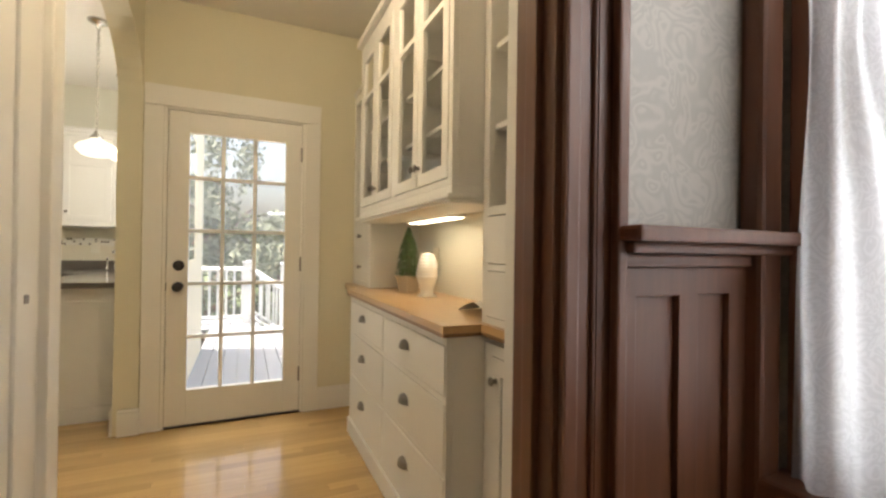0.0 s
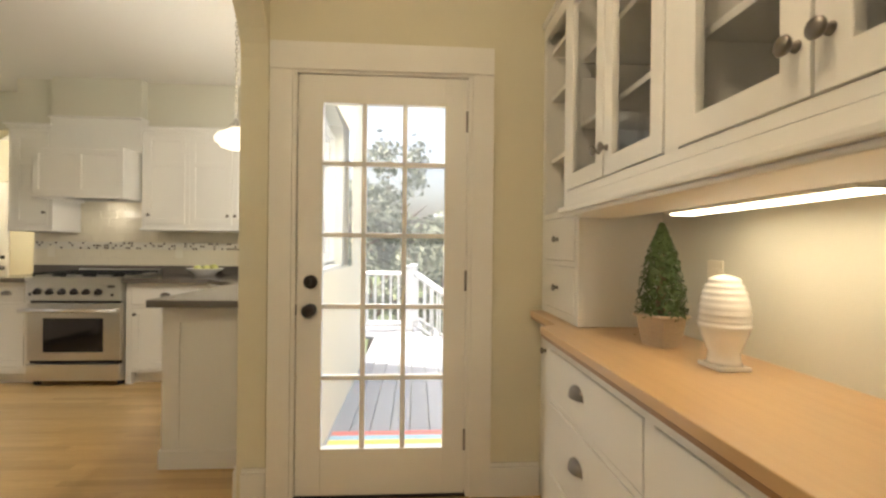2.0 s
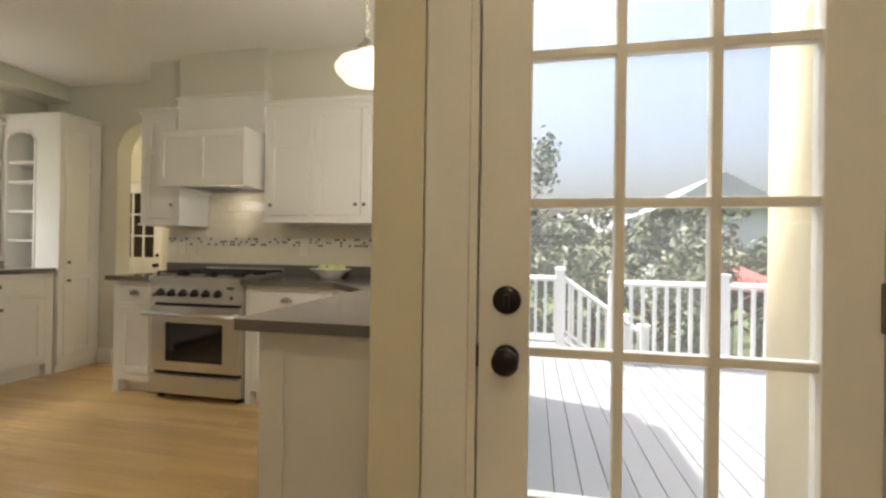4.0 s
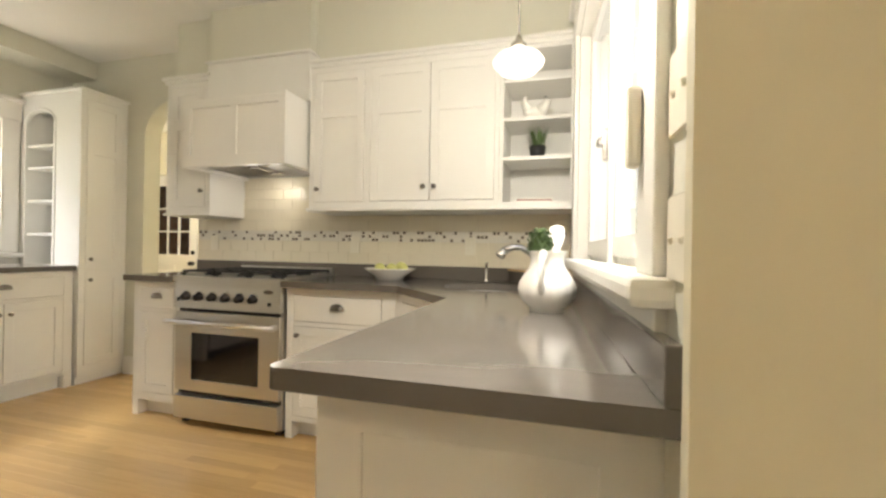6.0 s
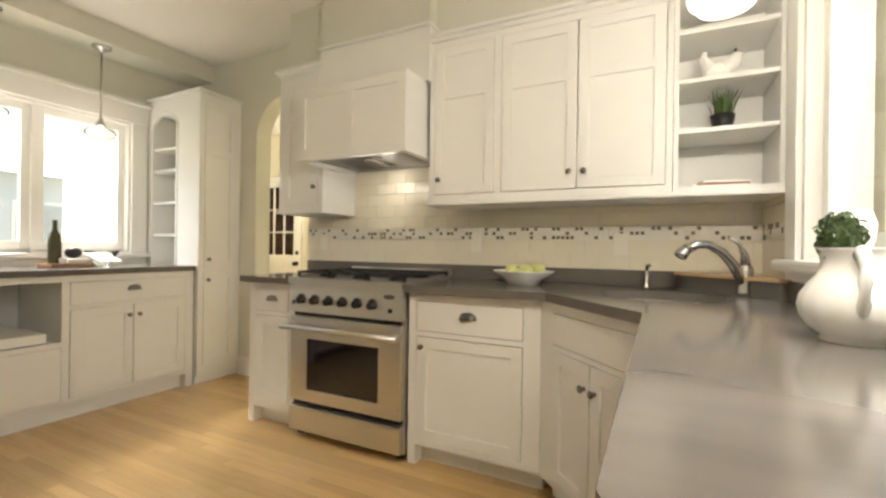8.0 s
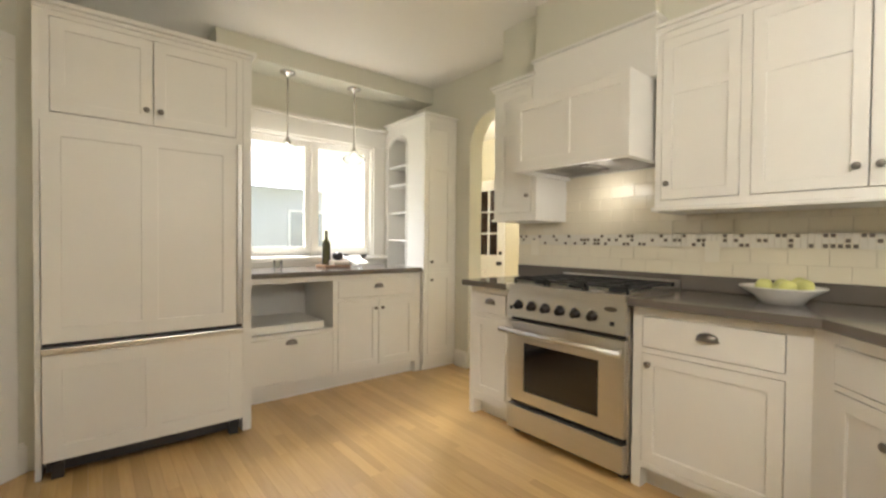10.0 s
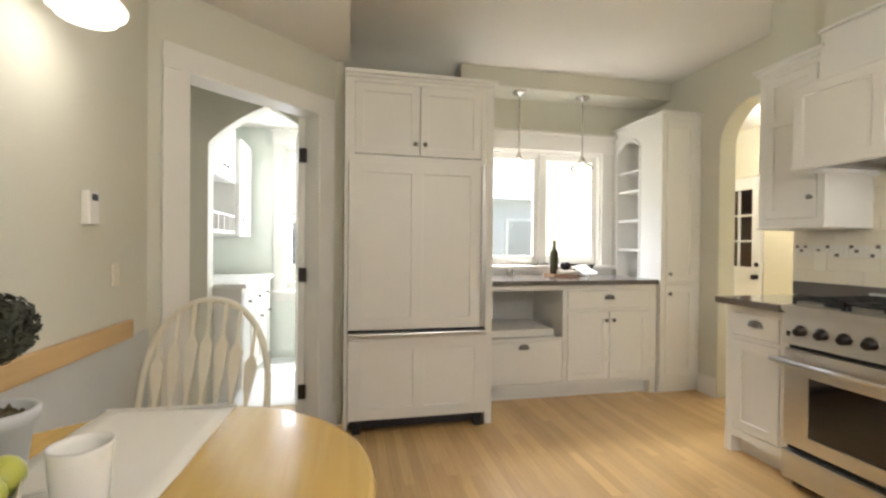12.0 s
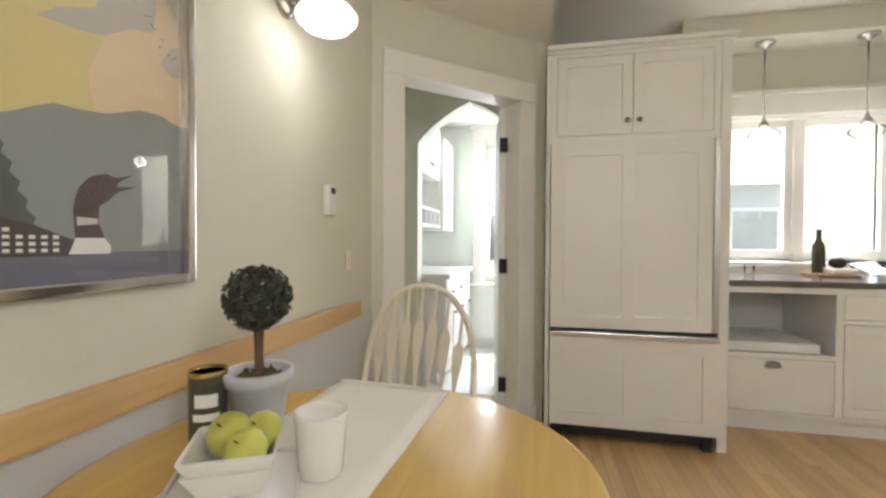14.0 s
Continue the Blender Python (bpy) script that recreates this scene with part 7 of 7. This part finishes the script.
bq = thing("kettle_grill", pose(3.0, 6.9, -0.10), "dark kettle grill standing on the deck", "grill")
part("kettle", lathe([(0, 0.55), (0.18, 0.6), (0.27, 0.75), (0.27, 0.78), (0.2, 0.95), (0, 1.0)], 24), BLACK, bq, smooth=True)
for a in range(3):
    an = a * 2.094
    part("leg", tube([(0.12 * math.cos(an), 0.12 * math.sin(an), 0.62), (0.26 * math.cos(an), 0.26 * math.sin(an), 0)], 0.014, 8), CHROME, bq)

pp = thing("porch_post", pose(0.71, 4.42, -0.10), "cream painted round post standing on the deck", "post")
part("shaft", lathe([(0, 0.12), (0.07, 0.12), (0.068, 1.4), (0.06, 2.89), (0, 2.89)], 24), SIDING, pp, smooth=True)
part("base", box(-0.09, 0.09, -0.09, 0.09, 0, 0.12, bevel=0.008), SIDING, pp)
part("cap", box(-0.085, 0.085, -0.085, 0.085, 2.89, 2.968, bevel=0.008), SIDING, pp)

# ---- tile wall ----
tw = new("tile_wall")
tagged(tw, "cream glazed subway tile with a mosaic band", "tiled wall", kind="structure")
part("grout", box((-3.45, -0.64, 6.097, 6.104, 0.918, 1.62)), GROUT, tw)


def tile_mesh(w, h, t=0.008):
    return box(-w / 2, w / 2, -t, 0, -h / 2, h / 2, bevel=0.0008)


TWD, THT = 0.152, 0.076
first, half = None, None
rows_lo = [1.0 + THT / 2 + 0.0015 + i * 0.0775 for i in range(2)]
rows_hi = [1.228 + THT / 2 + 0.0015 + i * 0.0775 for i in range(5)]
count = 0
for r, z in enumerate(rows_lo + rows_hi):
    x = -3.44 + (0.0 if r % 2 else -0.077)
    while x < -0.66:
        a, c = max(x, -3.44), min(x + TWD, -0.645)
        inside_hood = -3.0 < (a + c) / 2 < -2.24
        if c - a > 0.03 and (z < 1.36 or inside_hood):
            if abs(c - a - TWD) < 1e-4:
                if first is None:
                    first = part("tile", tile_mesh(TWD, THT), TILE, tw)
                    first.matrix_basis = pose((a + c) / 2, 6.098, z)
                else:
                    piece("tile", first, tw, ((a + c) / 2, 6.098, z))
            else:
                part("tile", tile_mesh(c - a, THT), TILE, tw).matrix_basis = pose((a + c) / 2, 6.098, z)
        x += TWD + 0.0015
# mosaic band: three rows of small squares, the dark ones scattered
M = 0.0235
rnd = random.Random(12)
pale = bmesh.new()
dark = None
nd = 0
for col in range(int(2.78 / (M + 0.002))):
    x = -3.437 + M / 2 + col * (M + 0.002)
    dk_row = rnd.choice([0, 1, 2]) if rnd.random() < 0.55 else None
    extra = rnd.choice([0, 1, 2]) if rnd.random() < 0.22 else None
    for r in range(3):
        z = 1.158 + M / 2 + r * (M + 0.001)
        if r == dk_row or r == extra:
            if dark is None:
                dark = part("mosaic_tile", box(-0.0085, 0.0085, -0.006, 0, -0.0085, 0.0085, bevel=0.001), MOS_D, tw, "dark slate mosaic square")
                dark.matrix_basis = pose(x, 6.0965, z)
            else:
                piece("mosaic_tile", dark, tw, (x, 6.0965, z))
            nd += 1
        else:
            box(x - M / 2, x + M / 2, 6.091, 6.0965, z - M / 2, z + M / 2, bm=pale)
tagged(part("mosaic_field", pale, MOS_W, tw, "pale mosaic squares"), kind="stuff")
part("liner_strip", box((-3.44, -0.645, 6.090, 6.0968, 1.2325, 1.2375), (-3.44, -0.645, 6.090, 6.0968, 1.151, 1.156)), TILE, tw)
# the tiled return beside the window
tr_ = new("tile_return")
tagged(tr_, "cream tile return with a mosaic band beside the window", "tiled wall", kind="structure")
tr_.matrix_basis = KE @ pose(-0.001, 2.16, 0, 0, 0, FACE_W)
first2 = None
for r, z in enumerate(rows_lo + rows_hi[:2]):
    for k in range(3):
        w_ = 0.125
        o = part("tile", tile_mesh(w_, THT), TILE, tr_) if first2 is None else piece("tile", first2, tr_, (0, 0, 0))
        first2 = first2 or o
        o.matrix_basis = pose(0.065 + k * 0.1265, 0, z)
mbk = bmesh.new()
mdk = bmesh.new()
for col in range(14):
    for r in range(3):
        box(0.006 + col * 0.0265, 0.0295 + col * 0.0265, -0.006, 0, 1.158 + r * 0.0245, 1.158 + r * 0.0245 + M, bm=mdk if rnd.random() < 0.28 else mbk)
part("mosaic_field", mbk, MOS_W, tr_)
part("mosaic_darks", mdk, MOS_D, tr_)

# ---- oak floor: strips along x ----
fl = new("floor")
tagged(fl, "honey oak strip floor", "floor", kind="structure")
PW = 0.0575
LENS = (0.45, 0.6, 0.75, 0.9, 1.1, 1.35)
meshes = {}
rnd = random.Random(21)
rest = bmesh.new()
cnt = 0


def strip_box(bm, x0, x1, y0, y1):
    box(x0, x1, y0, y1, -0.02, 0.0, bm=bm, bevel=0.0)


y = 1.34
while y < 7.84:
    xa, xb = (-0.43, 1.22) if y < 2.25 else (-4.98, 1.22)
    if y < 2.25:
        xa, xb = -4.6, 1.22
    if y > 3.9:
        xa, xb = -5.1, -0.36
    if y > 6.35:
        xa, xb = -6.15, -3.2
    x = xa - rnd.uniform(0, 0.8)
    while x < xb:
        L = rnd.choice(LENS)
        a, c = max(x, xa), min(x + L, xb)
        if c - a > 0.02:
            near = -4.1 < (a + c) / 2 < -1.1 and 3.6 < y < 5.5
            if near and abs(c - a - L) < 1e-6 and cnt < 290:
                if L not in meshes:
                    o = part("floor_board", box(0.0004, L - 0.0004, 0.0003, PW - 0.0003, -0.02, 0.0, bevel=0.0006), OAK, fl)
                    meshes[L] = o
                    o.matrix_basis = pose(a, y, 0)
                else:
                    piece("floor_board", meshes[L], fl, (a, y, 0))
                cnt += 1
            else:
                v = [(a + 0.0004, y + 0.0003), (c - 0.0004, y + 0.0003), (c - 0.0004, y + PW - 0.0003), (a + 0.0004, y + PW - 0.0003)]
                lo = [rest.verts.new((px, py, -0.02)) for px, py in v]
                hi = [rest.verts.new((px, py, 0.0)) for px, py in v]
                rest.faces.new(hi)
                for i in range(4):
                    rest.faces.new((lo[i], lo[(i + 1) % 4], hi[(i + 1) % 4], hi[i]))
        x += L
    y += PW
tagged(part("floor_boards", rest, OAK, fl, "honey oak strip boards"), kind="stuff")
struct("floor_dining", box(-1.2, 1.6, -1.6, 1.34, -0.02, 0.0), OAK, "oak floor of the dining room")
